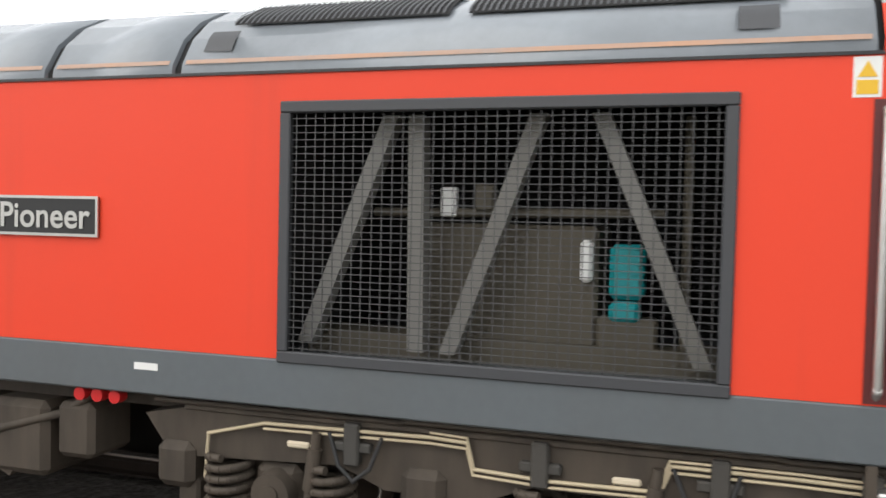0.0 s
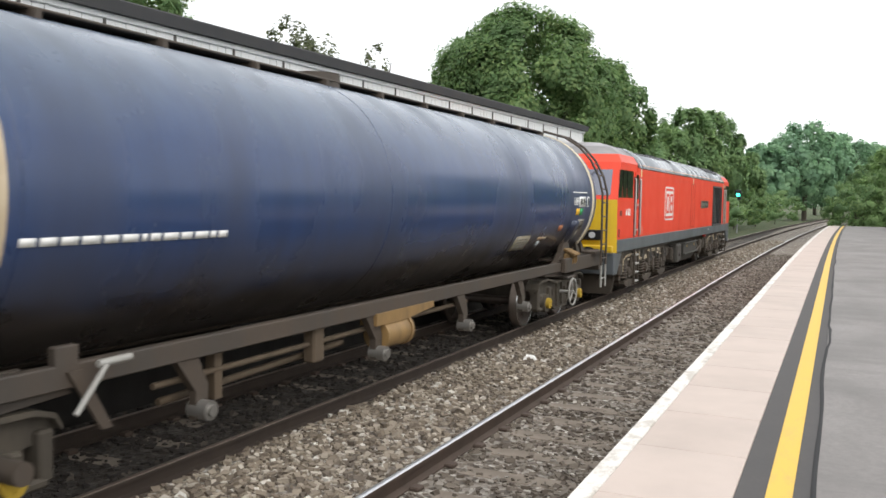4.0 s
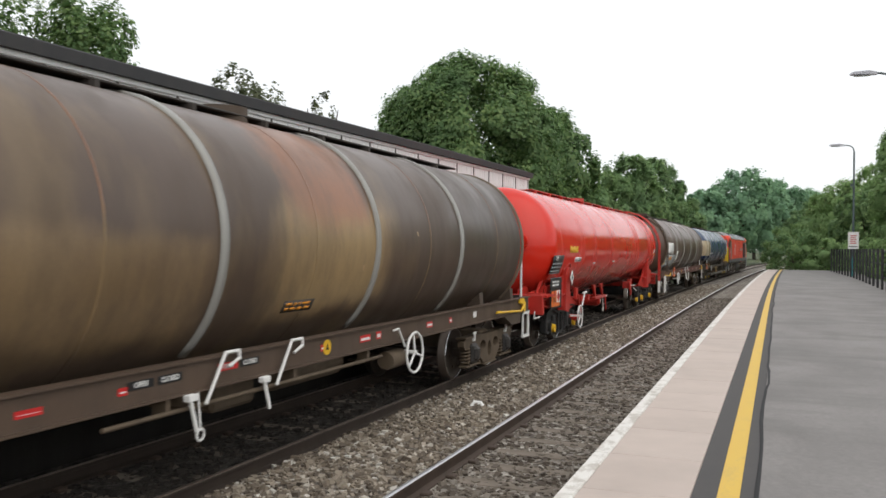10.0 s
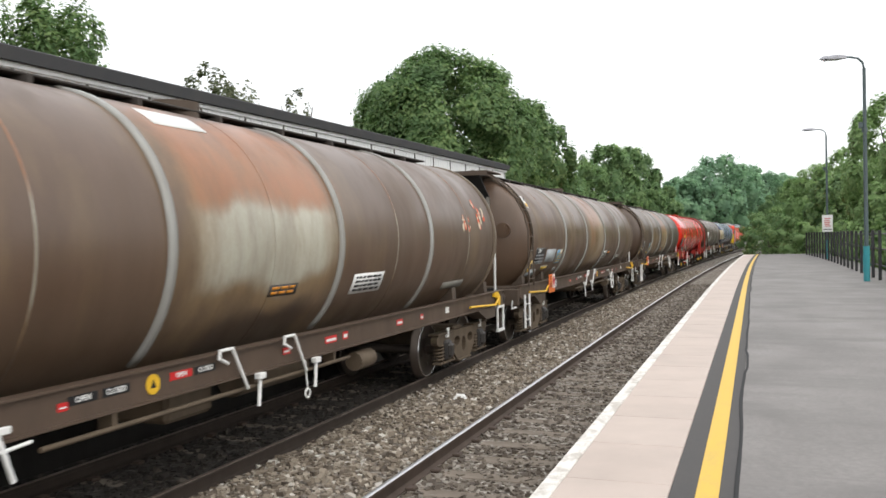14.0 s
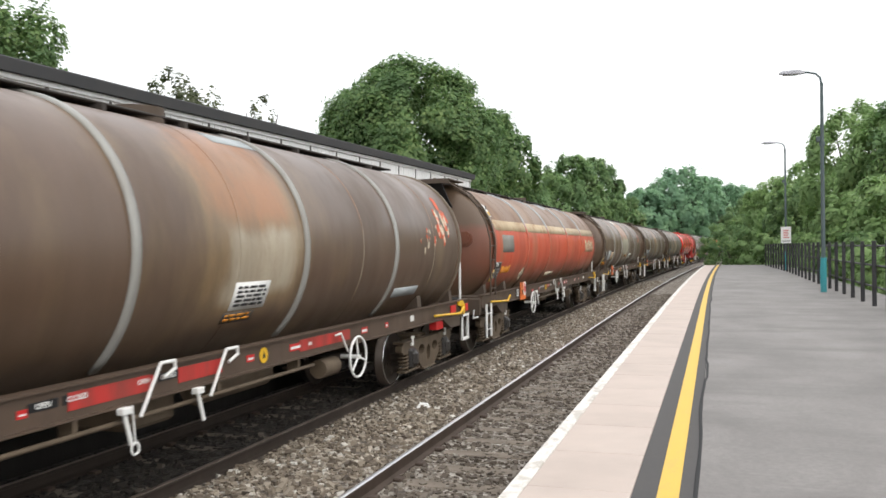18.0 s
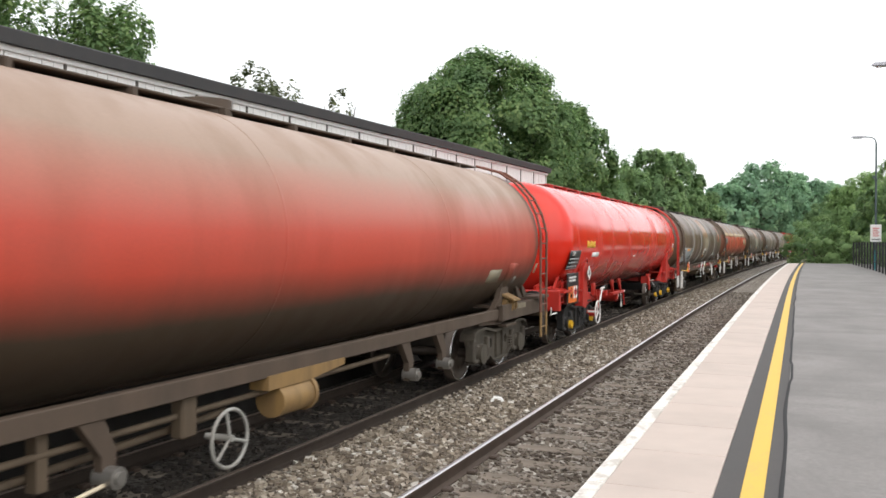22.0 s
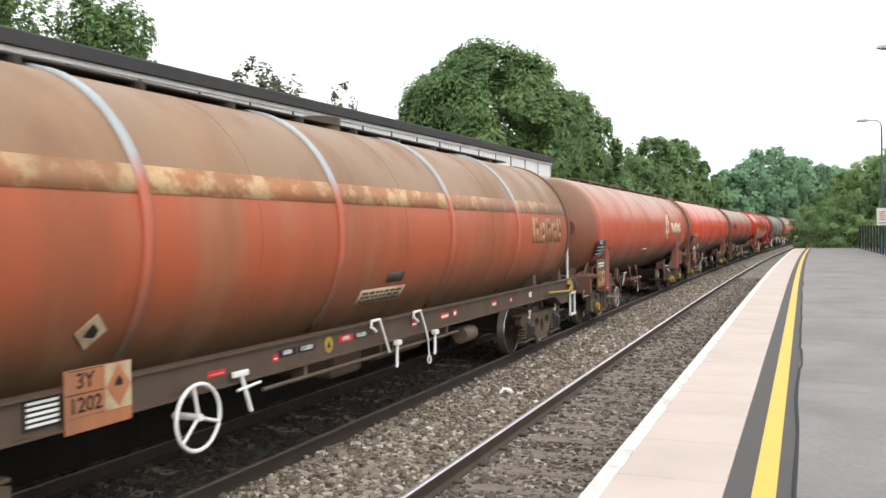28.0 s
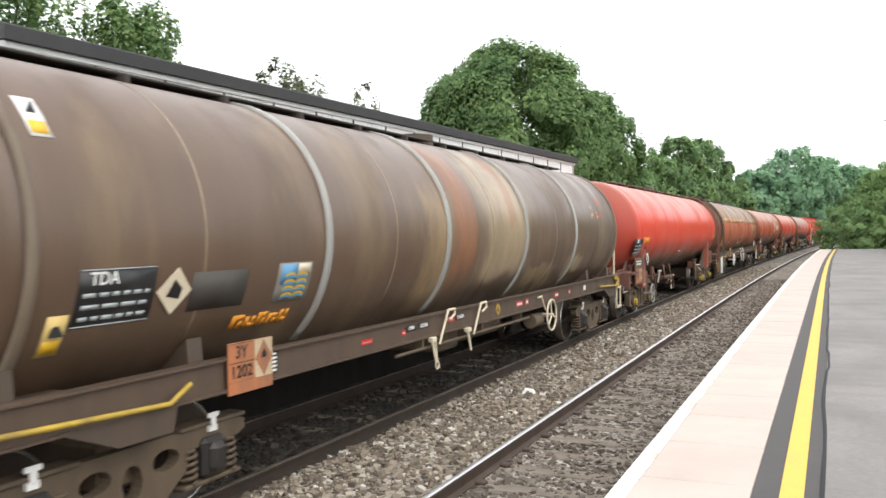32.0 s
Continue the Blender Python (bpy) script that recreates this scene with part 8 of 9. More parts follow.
W15 = strapped_wagon("brown tank wagon with a wide rusty stain and faded panels", m_brown_w15, m_frame, m_solebar_brown, "", [
    data_panel(-7.55, 1.72, "TDA", 0.72, 0.40), diamond(-6.62, 1.92, 0.19, m_cream), patch(-6.42, -5.72, 1.74, 2.05, m_dark_panel, "panel", "dark patch"), wave_panel(-5.28, -4.74, 1.72, 2.08), mark(-5.75, 1.52, 0.12, TOUX, m_orange_mark), chips(31, 5.9, 7.4, 2.6, 3.0, 4, [m_cream, m_flake_orange], 0.04, 0.11)], dirty=2, lever_m=m_cream, wheel_y=2.88, plate_y=-6.0, lever_y=(-1.45, -0.30))
WAGONS = [blue, W2, W3, W4, W5, W6, W7, W8, W9, W10, W11, W12, W13, W14, W15]


# ---- the locomotive ----
def loco_red_build(n, b):
    run = n.ramp(n.noise(2.6, 4, (1, 1.0, 0.05)), [(0.60, 0.0), (0.80, 1.0)])
    haze = n.ramp(n.noise(0.7, 4), [(0.3, 0.0), (0.75, 1.0)])
    c = n.mix(n.math("MULTIPLY", haze, 0.35), (0.71, 0.054, 0.022), (0.63, 0.060, 0.030))
    c = n.mix(n.math("MULTIPLY", run, 0.22), c, (0.22, 0.045, 0.03))
    n.to(c, b, "Base Color")
    n.to(n.math("ADD", n.math("MULTIPLY", haze, 0.2), 0.38), b, "Roughness")
    n.bump(n.noise(1.2, 3), b, 0.05, 0.02)


m_loco_red = mat("loco_red", loco_red_build, rough=0.4, spec=0.3)
m_loco_grey = worn("loco_grey", (0.105, 0.120, 0.130), (0.085, 0.085, 0.08), 0.4, 0.5, 1.2)
m_roof_grey = worn("silver_roof", (0.25, 0.275, 0.30), (0.16, 0.17, 0.18), 0.55, 0.22, 1.0)
m_soot = worn("sooty_roof", (0.10, 0.10, 0.105), (0.03, 0.03, 0.03), 0.7, 0.6)
m_loco_yellow = worn("end_yellow", (0.72, 0.47, 0.015), (0.50, 0.33, 0.03), 0.35, 0.45)
m_orange_stripe = worn("orange_stripe", (0.40, 0.22, 0.13), (0.26, 0.24, 0.23), 0.8, 0.5, 2.0)
m_grille = plain("grille_grey", (0.045, 0.047, 0.052), 0.55)
# Near black stands in for the shade inside openings and behind the grille.
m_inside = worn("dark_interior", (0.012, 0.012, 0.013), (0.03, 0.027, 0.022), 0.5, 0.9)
m_strut = worn("grey_strut", (0.20, 0.195, 0.18), (0.12, 0.11, 0.09), 0.5, 0.6)
m_wire = plain("mesh_wire", (0.060, 0.060, 0.062), 0.5)
m_olive = worn("olive_machinery", (0.085, 0.072, 0.050), (0.045, 0.040, 0.030), 0.6, 0.7)
m_teal = plain("teal_box", (0.0, 0.24, 0.26), 0.5)
m_dark_tank = worn("dark_tank_steel", (0.048, 0.045, 0.040), (0.075, 0.065, 0.052), 0.5, 0.75)
m_chrome = mat("bare_steel", None, (0.55, 0.54, 0.52), 0.32, 0.9)
m_conduit = plain("cream_conduit", (0.48, 0.40, 0.27), 0.6)
m_window = mat("cab_glass", None, (0.012, 0.016, 0.014), 0.08, 0.0, 0.22)
m_screen = mat("windscreen_glass", None, (0.10, 0.11, 0.16), 0.05, 0.0, 0.8)
m_headlight = plain("headlight_glass", (0.65, 0.66, 0.66), 0.15)

lo = root("diesel_locomotive", "red diesel freight locomotive with yellow ends and grey roof", "locomotive")
LOCOS.append(lo)
SX = 1.32
G0, G1, GZ0, GZ1 = 5.10, 7.68, 1.43, 2.97
sd = part("body_side", Geo().box(SX - 0.05, SX, -8.38, G0, 1.43, 3.17).box(SX - 0.05, SX, G1, 8.38, 1.43, 3.17).box(SX - 0.05, SX, G0, G1, GZ1, 3.17), m_loco_red, lo, "red painted body side with rain streaks")
part("body_side", Geo().box(-SX, -SX + 0.05, -8.38, 8.38, 1.43, 3.17), m_loco_red, lo, "red painted body side")
part("valance", Geo().box(-SX - 0.004, SX + 0.006, -10.40, 10.40, 1.13, 1.43, 0.012), m_loco_grey, lo, "dark grey lower band")
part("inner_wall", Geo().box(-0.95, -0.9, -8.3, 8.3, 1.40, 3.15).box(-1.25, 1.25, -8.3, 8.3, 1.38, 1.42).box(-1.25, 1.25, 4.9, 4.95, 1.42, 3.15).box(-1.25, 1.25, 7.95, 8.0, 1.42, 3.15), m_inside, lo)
# side grille with the machinery behind it
fr = part("grille_frame", Geo().box(SX - 0.03, SX + 0.025, G0 - 0.02, G1 + 0.02, GZ0 - 0.02, GZ0 + 0.05, 0.008).box(SX - 0.03, SX + 0.025, G0 - 0.02, G1 + 0.02, GZ1 - 0.05, GZ1 + 0.02, 0.008).box(SX - 0.03, SX + 0.025, G0 - 0.02, G0 + 0.05, GZ0 + 0.05, GZ1 - 0.05, 0.008).box(SX - 0.03, SX + 0.025, G1 - 0.05, G1 + 0.02, GZ0 + 0.05, GZ1 - 0.05, 0.008), m_grille, lo, "dark grey metal grille frame")
g = Geo()
k = GZ0 + 0.07
while k < GZ1 - 0.06:
    g.box(SX - 0.012, SX - 0.004, G0 + 0.05, G1 - 0.05, k - 0.0023, k + 0.0023)
    k += 0.042
k = G0 + 0.08
while k < G1 - 0.06:
    g.box(SX - 0.010, SX - 0.006, k - 0.0026, k + 0.0026, GZ0 + 0.05, GZ1 - 0.05)
    k += 0.062
part("wire_mesh", g, m_wire, fr, "wire mesh of the grille")
for a, b_ in (((5.72, 2.92), (5.17, 1.52)), ((5.88, 2.92), (5.90, 1.50)), ((6.62, 2.92), (6.10, 1.50)), ((6.97, 2.92), (7.56, 1.52))):
    d = 0.05
    part("strut", Geo().prism([(a[0] - d, a[1]), (a[0] + d, a[1]), (b_[0] + d, b_[1]), (b_[0] - d, b_[1])], "yz", SX - 0.30, SX - 0.18), m_strut, lo, "grey diagonal body strut")
part("machine_casing", Geo().box(0.2, 0.9, 5.75, 6.95, 1.45, 2.28, 0.03).box(0.75, 0.93, 6.95, 7.3, 1.45, 1.75, 0.02).box(0.6, 0.95, 5.1, 7.7, 1.42, 1.58), m_olive, lo, "olive machinery casing")
part("pipe_rack", Geo().tube([(0.9, 5.55, 2.34), (0.9, 7.3, 2.36)], 0.03, 6).tube([(0.9, 7.45, 1.5), (0.9, 7.45, 2.9)], 0.03, 6).box(0.85, 0.95, 6.2, 6.32, 2.36, 2.52, 0.01), m_olive, lo)
part("teal_canister", Geo().box(0.75, 0.95, 7.02, 7.22, 1.86, 2.18, 0.03).box(0.78, 0.95, 7.02, 7.2, 1.72, 1.85, 0.03), m_teal, lo, "teal box behind the grille")
part("white_gauge", Geo().box(0.88, 0.95, 5.98, 6.08, 2.32, 2.50, 0.01).box(0.88, 0.96, 6.85, 6.92, 1.95, 2.2, 0.02), m_white, lo, "white instrument")

# roof in separate panels
RP = [(1.325, 3.17), (1.315, 3.235), (1.20, 3.415), (1.02, 3.565), (0.75, 3.695), (0.42, 3.78), (0.0, 3.805)]
RP = RP + [(-x, z) for x, z in reversed(RP[:-1])]


def roof_piece(y0, y1, inset=0.0, cut=9.0):
    pts = [(x * (1 - inset), min(cut, z - inset * 0.8)) for x, z in RP]
    n = len(pts)
    v = [(x, y, z) for y in (y0, y1) for x, z in pts] + [(x * 0.97, y, z - 0.05) for y in (y0, y1) for x, z in pts]
    f = [(i, i + 1, n + i + 1, n + i) for i in range(n - 1)]
    f += [(i, 2 * n + i, 2 * n + i + 1, i + 1) for i in range(n - 1)] + [(n + i + 1, 3 * n + i + 1, 3 * n + i, n + i) for i in range(n - 1)]
    g = Geo().add(v, f, False)
    g.add(v, [(0, n, 3 * n, 2 * n), (n - 1, 3 * n - 1, 4 * n - 1, 2 * n - 1)])
    g.s = [True] * (n - 1) + [False] * (len(g.f) - n + 1)
    return g


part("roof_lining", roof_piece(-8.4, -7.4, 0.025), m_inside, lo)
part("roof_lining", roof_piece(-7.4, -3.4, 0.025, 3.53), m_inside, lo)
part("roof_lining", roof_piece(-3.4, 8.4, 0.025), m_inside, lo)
part("roof_joint", roof_piece(-8.37, -8.20, 0.004), m_black, lo, "black rubber joint between cab and body")
part("roof_joint", roof_piece(-3.42, -3.24, 0.010), m_black, lo, "dark gap between roof panels")
cuts = [-8.20, -7.93, -7.35, -3.33, -0.81, 0.25, 1.25, 2.30, 3.35, 4.34, 8.36]
part("gutter", Geo().box(SX, SX + 0.012, -8.2, 8.36, 3.158, 3.176), m_black, lo, "dark gutter line under the roof")
for a, b_ in zip(cuts, cuts[1:]):
    part("roof_panel", roof_piece(a + (0.002 if a == -7.35 else 0.035), b_ - (0.002 if b_ == -7.35 else 0.035), 0.0, 3.60 if a == -7.35 else 9.0), m_roof_grey, lo, "silver grey curved roof panel")
    st = Geo()
    st.add([(1.3165, a + 0.06, 3.235), (1.3165, b_ - 0.06, 3.235), (1.2985, b_ - 0.06, 3.264), (1.2985, a + 0.06, 3.264)], [(0, 1, 2, 3)])
    for q in range(len(st.v)):
        x, y, z = st.v[q]
        st.v[q] = (x + 0.004, y, z)
    part("stripe", st, m_orange_stripe, lo, "faded orange stripe")


def on_roof(y0, y1, u0, u1, lift, seg=6):
    """A patch on the near side of the roof between two shares of the way up its curve."""
    P = RP[:7]
    L = [0.0]
    for p, q in zip(P, P[1:]):
        L.append(L[-1] + math.dist(p, q))
    def at(u):
        s = u * L[-1]
        for i in range(6):
            if s <= L[i + 1] or i == 5:
                t = (s - L[i]) / (L[i + 1] - L[i])
                x, z = P[i][0] + (P[i + 1][0] - P[i][0]) * t, P[i][1] + (P[i + 1][1] - P[i][1]) * t
                nx, nz = P[i + 1][1] - P[i][1], -(P[i + 1][0] - P[i][0])
                k = math.hypot(nx, nz)
                return x + nx / k * lift, z + nz / k * lift
    g = Geo()
    v = []
    for i in range(seg + 1):
        x, z = at(u0 + (u1 - u0) * i / seg)
        v += [(x, y0, z), (x, y1, z)]
    return g.add(v, [(2 * i, 2 * i + 1, 2 * i + 3, 2 * i + 2) for i in range(seg)], True)


for y0, y1 in ((4.62, 6.06), (6.18, 7.98)):
    rg = part("roof_grille", on_roof(y0, y1, 0.26, 0.84, 0.018, 12), m_inside, lo, "dark roof grille")
    g = Geo()
    y = y0
    while y < y1:
        h = on_roof(y, y + 0.016, 0.26, 0.84, 0.030, 12)
        g.add(h.v, h.f, False)
        y += 0.040
    part("grille_slats", g, m_grille, rg)
part("roof_opening", Geo().box(-0.93, 0.93, -7.3, -3.45, 3.597, 3.612), m_inside, lo, "sooty exhaust opening, its dark hollow painted as a flat sheet")
part("roof_opening", on_roof(-7.3, -3.45, 0.33, 0.385, 0.012, 3), m_soot, lo, "sooty edge of the exhaust opening")
part("exhaust_ledge", Geo().box(0.30, 0.62, -6.9, -3.7, 3.61, 3.68, 0.03).box(0.1, 0.5, -5.6, -4.6, 3.66, 3.73, 0.03), m_soot, lo, "sooty exhaust silencer in the roof opening")
part("roof_hatch", on_roof(-3.05, -2.40, 0.30, 0.62, 0.016, 12), m_inside, lo, "roof vent, its dark opening painted on")
part("roof_hatch", on_roof(3.5, 4.2, 0.62, 0.74, 0.016, 8), m_inside, lo)
for y in (4.50, 7.68):
    part("lifting_pocket", on_roof(y, y + 0.20, 0.10, 0.22, 0.010), m_grille, lo, "small grey roof step")

# doors, plates and marks on the side
g = Geo()
for y in (-0.10, 0.28, 0.66):
    g.box(SX, SX + 0.003, y - 0.006, y + 0.006, 1.49, 2.94)
g.box(SX, SX + 0.003, -0.10, 0.66, 2.93, 2.945).box(SX, SX + 0.004, -0.10, 0.66, 1.485, 1.505)
part("door_joint", g, plain("dark_red_joint", (0.15, 0.018, 0.012), 0.6), sd, "side access door joint")
np_ = part("nameplate", Geo().box(SX, SX + 0.018, 2.03, 3.77, 2.135, 2.395, 0.006), m_black, lo, "black nameplate with raised silver letters")
part("plate_border", Geo().box(SX + 0.012, SX + 0.026, 2.03, 3.77, 2.38, 2.398).box(SX + 0.012, SX + 0.026, 2.03, 3.77, 2.132, 2.15).box(SX + 0.012, SX + 0.026, 2.03, 2.048, 2.15, 2.38).box(SX + 0.012, SX + 0.026, 3.752, 3.77, 2.15, 2.38), m_chrome, np_)
lettering("Stainless Pioneer", 0.236, m_chrome, np_, SX + 0.022, 2.90, 2.26)
lettering("60 062", 0.235, m_white, lo, SX + 0.004, -9.38, 2.055, 0, SIDE, 0.78)


def rounded(y0, y1, z0, z1, r, n=6):
    pts = []
    for cy, cz, a0 in ((y1 - r, z1 - r, 0), (y0 + r, z1 - r, 90), (y0 + r, z0 + r, 180), (y1 - r, z0 + r, 270)):
        pts += [(cy + r * math.cos(radians(a0 + 90 * i / n)), cz + r * math.sin(radians(a0 + 90 * i / n))) for i in range(n + 1)]
    return pts


em = part("emblem", Geo().prism(rounded(-4.77, -3.38, 1.79, 2.77, 0.16), "yz", SX, SX + 0.003), m_white, lo, "white and red square emblem")
part("emblem_field", Geo().prism(rounded(-4.71, -3.44, 1.84, 2.72, 0.12), "yz", SX + 0.003, SX + 0.006), m_loco_red, em)
part("emblem_panel", Geo().prism(rounded(-4.63, -3.52, 1.91, 2.65, 0.03), "yz", SX + 0.006, SX + 0.009), m_white, em)
part("emblem_shape", Geo().prism(rounded(-4.57, -4.11, 1.99, 2.57, 0.10), "yz", SX + 0.009, SX + 0.012).prism(rounded(-4.02, -3.58, 1.99, 2.57, 0.10), "yz", SX + 0.009, SX + 0.012), m_loco_red, em)
part("emblem_shape", Geo().prism(rounded(-4.44, -4.25, 2.07, 2.49, 0.07), "yz", SX + 0.012, SX + 0.014).prism(rounded(-3.90, -3.72, 2.32, 2.50, 0.05), "yz", SX + 0.012, SX + 0.014).prism(rounded(-3.90, -3.70, 2.07, 2.24, 0.05), "yz", SX + 0.012, SX + 0.014), m_white, em)
for y in (0.20, -8.05, 8.22):
    lb = part("warning_label", Geo().box(SX, SX + 0.003, y, y + 0.13, 2.95, 3.15), m_white, lo, "white and yellow warning label")
    part("warning_triangle", Geo().prism([(y + 0.02, 3.05), (y + 0.11, 3.05), (y + 0.065, 3.13)], "yz", SX + 0.003, SX + 0.006), m_yellow, lb)
    part("printed_block", Geo().box(SX + 0.003, SX + 0.005, y + 0.015, y + 0.115, 2.965, 3.035), m_yellow, lb)
stencil = part("stencil_box", Geo().box(SX, SX + 0.002, -7.98, -7.72, 1.655, 1.67), m_cream, lo, "thin stencilled box")
for y0, y1, z0, z1 in ((-7.98, -7.72, 1.49, 1.50), (-7.98, -7.97, 1.50, 1.655), (-7.73, -7.72, 1.50, 1.655), (-7.95, -7.78, 1.60, 1.612), (-7.95, -7.80, 1.56, 1.57)):
    part("stencil_line", Geo().box(SX, SX + 0.002, y0, y1, z0, z1), m_cream, stencil)
part("vent", Geo().box(SX, SX + 0.004, -10.2, -10.0, 1.98, 2.10).box(SX, SX + 0.004, -10.31, -10.26, 1.49, 1.67).box(SX, SX + 0.004, -10.22, -10.17, 1.49, 1.67), plain("dark_red_vent", (0.12, 0.02, 0.015), 0.6), lo)
part("maker_plate", Geo().box(SX + 0.006, SX + 0.010, 4.05, 4.23, 1.29, 1.335), m_white, lo, "small white plate")
for y in (3.58, 3.72, 3.86):
    part("red_valve", Geo().cyl((1.2, y, 1.08), (1.28, y, 1.08), 0.045, 12), m_red_paint, lo, "round red valve")

# cabs at both ends
LEVELS = [(1.13, 10.40, 10.60, 1.32), (1.43, 10.42, 10.64, 1.32), (2.36, 10.46, 10.70, 1.32), (3.10, 10.16, 10.36, 1.30), (3.24, 10.10, 10.30, 1.30), (3.44, 9.86, 10.10, 1.17), (3.645, 9.40, 9.75, 0.86), (3.775, 8.95, 9.2, 0.42)]
CAB_SECT = [1.32, 1.32, 1.32, 1.32, 1.31, 1.18, 0.88, 0.44]


def cab(s):
    o = 0.0 if s > 0 else -0.24
    def full(i):
        z, ya, yb, w = LEVELS[i]
        xs = [w, w * 0.86, w * 0.55, w * 0.25, 0, -w * 0.25, -w * 0.55, -w * 0.86, -w]
        return [(x, s * (ya + (yb - ya) * (1 - (abs(x) / w) ** 2.2)), z) for x in xs]
    def strip(i, j):
        a, b_ = full(i), full(j)
        n = len(a)
        return a + b_, [(k, k + 1, n + k + 1, n + k) for k in range(n - 1)]
    yl = part("yellow_front", Geo().add(*strip(0, 1)).add(*strip(1, 2)), m_loco_yellow, lo, "warning yellow cab front")
    sh = Geo()
    for i in (2, 3):
        sh.add(*strip(i, i + 1))
    # the sides of the cab
    for sx in (1, -1):
        for i in range(1, 4):
            z0, ya0, _, w0 = LEVELS[i]
            z1, ya1, _, w1 = LEVELS[i + 1]
            sh.add([(sx * w0, s * 8.36, z0), (sx * w0, s * ya0, z0), (sx * w1, s * ya1, z1), (sx * w1, s * 8.36, z1)], [(0, 1, 2, 3)])
    shell = part("cab_shell", sh, m_loco_red, lo, "red cab shell")
    rf, brow = Geo(), Geo()
    for i in range(4, len(LEVELS) - 1):
        to = brow if i == 4 else rf
        to.add(*strip(i, i + 1), True)
        for sx in (1, -1):
            z0, ya0, _, w0 = LEVELS[i]
            z1, ya1, _, w1 = LEVELS[i + 1]
            to.add([(sx * CAB_SECT[i], s * 8.36, z0), (sx * w0, s * ya0, z0), (sx * w1, s * ya1, z1), (sx * CAB_SECT[i + 1], s * 8.36, z1)], [(0, 1, 2, 3)], True)
    top = full(len(LEVELS) - 1)
    rf.add(top + [(-0.44, s * 8.36, 3.775), (0.44, s * 8.36, 3.775), (0, s * 8.36, 3.805)], [tuple(range(len(top))) + (len(top), len(top) + 2, len(top) + 1)])
    part("cab_brow", brow, m_loco_red, lo, "red cab brow")
    part("cab_roof", rf, m_cab_roof, lo, "cab roof of faded silver paint blackened with soot")
    part("cab_bulkhead", Geo().box(-1.3, 1.3, min(s * 8.38, s * 8.42), max(s * 8.38, s * 8.42), 1.2, 3.1), m_inside, lo)
    # windscreen panes lie on the sloping front
    za, ya, yb, w = 2.46, 10.46 - 0.04, 10.66, 1.32
    zb, yc, yd, w2 = 3.06, 10.18, 10.375, 1.30
    for x0, x1 in ((0.06, 1.16), (-1.16, -0.06)):
        def fy(x, y0, y1, w_):
            return y0 + (y1 - y0) * (1 - (abs(x) / w_) ** 2.2)
        pv = []
        for x in (x0, (x0 + x1) / 2, x1):
            pv += [(x, s * (fy(x, ya, yb, w) + 0.012), za), (x * 0.985, s * (fy(x, yc, yd, w2) + 0.012), zb)]
        part("windscreen", Geo().add(pv, [(0, 2, 3, 1), (2, 4, 5, 3)]), m_screen, shell, "sloping windscreen pane")
        part("wiper", Geo().tube([((x0 + x1) / 2 + 0.25, s * 10.34, 3.12), ((x0 + x1) / 2 - 0.05, s * 10.50, 2.80)], 0.012, 5), m_black, shell)
    for sx in (1, -1):
        for y0, y1, y0t in ((9.12 + o * 0.9, 9.50, 9.12 + o * 0.9), (9.56, 9.95, 9.56), (10.01, 10.40, 10.01)):
            yt = 10.20 if y1 > 10.3 else y1
            part("cab_window", Geo().prism([(s * y0, 2.41), (s * y1, 2.41), (s * yt, 3.06), (s * y0t, 3.06)], "yz", sx * (SX - 0.02), sx * (SX + 0.004)), m_window, shell, "dark cab side window")
        dr = part("cab_door", Geo().box(min(sx * (SX - 0.02), sx * (SX + 0.003)), max(sx * (SX - 0.02), sx * (SX + 0.003)), min(s * (8.46 + o), s * (8.86 + o)), max(s * (8.46 + o), s * (8.86 + o)), 1.46, 3.06, 0.002), m_loco_red if s < 0 else m_door_pale, shell, "narrow cab door" if s < 0 else "recessed pale cab door")
        part("door_pane", Geo().prism(rounded(min(s * (8.52 + o), s * (8.81 + o)), max(s * (8.52 + o), s * (8.81 + o)), 2.38, 2.99, 0.06, 4), "yz", sx * SX, sx * (SX + 0.007)), m_window, dr)
        part("door_joint", Geo().box(min(sx * SX, sx * (SX + 0.009)), max(sx * SX, sx * (SX + 0.009)), min(s * (8.32 + o), s * (8.44 + o)), max(s * (8.32 + o), s * (8.44 + o)), 1.44, 2.94).box(min(sx * SX, sx * (SX + 0.009)), max(sx * SX, sx * (SX + 0.009)), min(s * (8.88 + o), s * (9.0 + o)), max(s * (8.88 + o), s * (9.0 + o)), 1.44, 2.94), m_recess_shade, dr, "handrail recess, its shade painted in dark red")
        part("door_handle", Geo().tube([(sx * (SX + 0.03), s * (8.80 + o), 2.24), (sx * (SX + 0.03), s * (8.66 + o), 2.24)], 0.018, 6), m_chrome, dr)
        part("door_handle", Geo().tube([(sx * (SX + 0.03), s * (8.80 + o), 1.62), (sx * (SX + 0.03), s * (8.66 + o), 1.62)], 0.018, 6), m_chrome, dr)
        for z in (2.17, 1.55):
            part("handle_recess", Geo().prism(rounded(min(s * (8.64 + o), s * (8.76 + o)), max(s * (8.64 + o), s * (8.76 + o)), z - 0.06, z + 0.10, 0.05, 3), "yz", sx * SX, sx * (SX + 0.006)), m_recess_shade, dr)
        for y in (8.38 + o, 8.94 + o):
            part("handrail", Geo().tube([(sx * SX, s * y, 1.48), (sx * (SX + 0.028), s * y, 1.51), (sx * (SX + 0.028), s * y, 2.86), (sx * SX, s * y, 2.89)], 0.024, 8), m_chrome, lo, "polished vertical handrail")
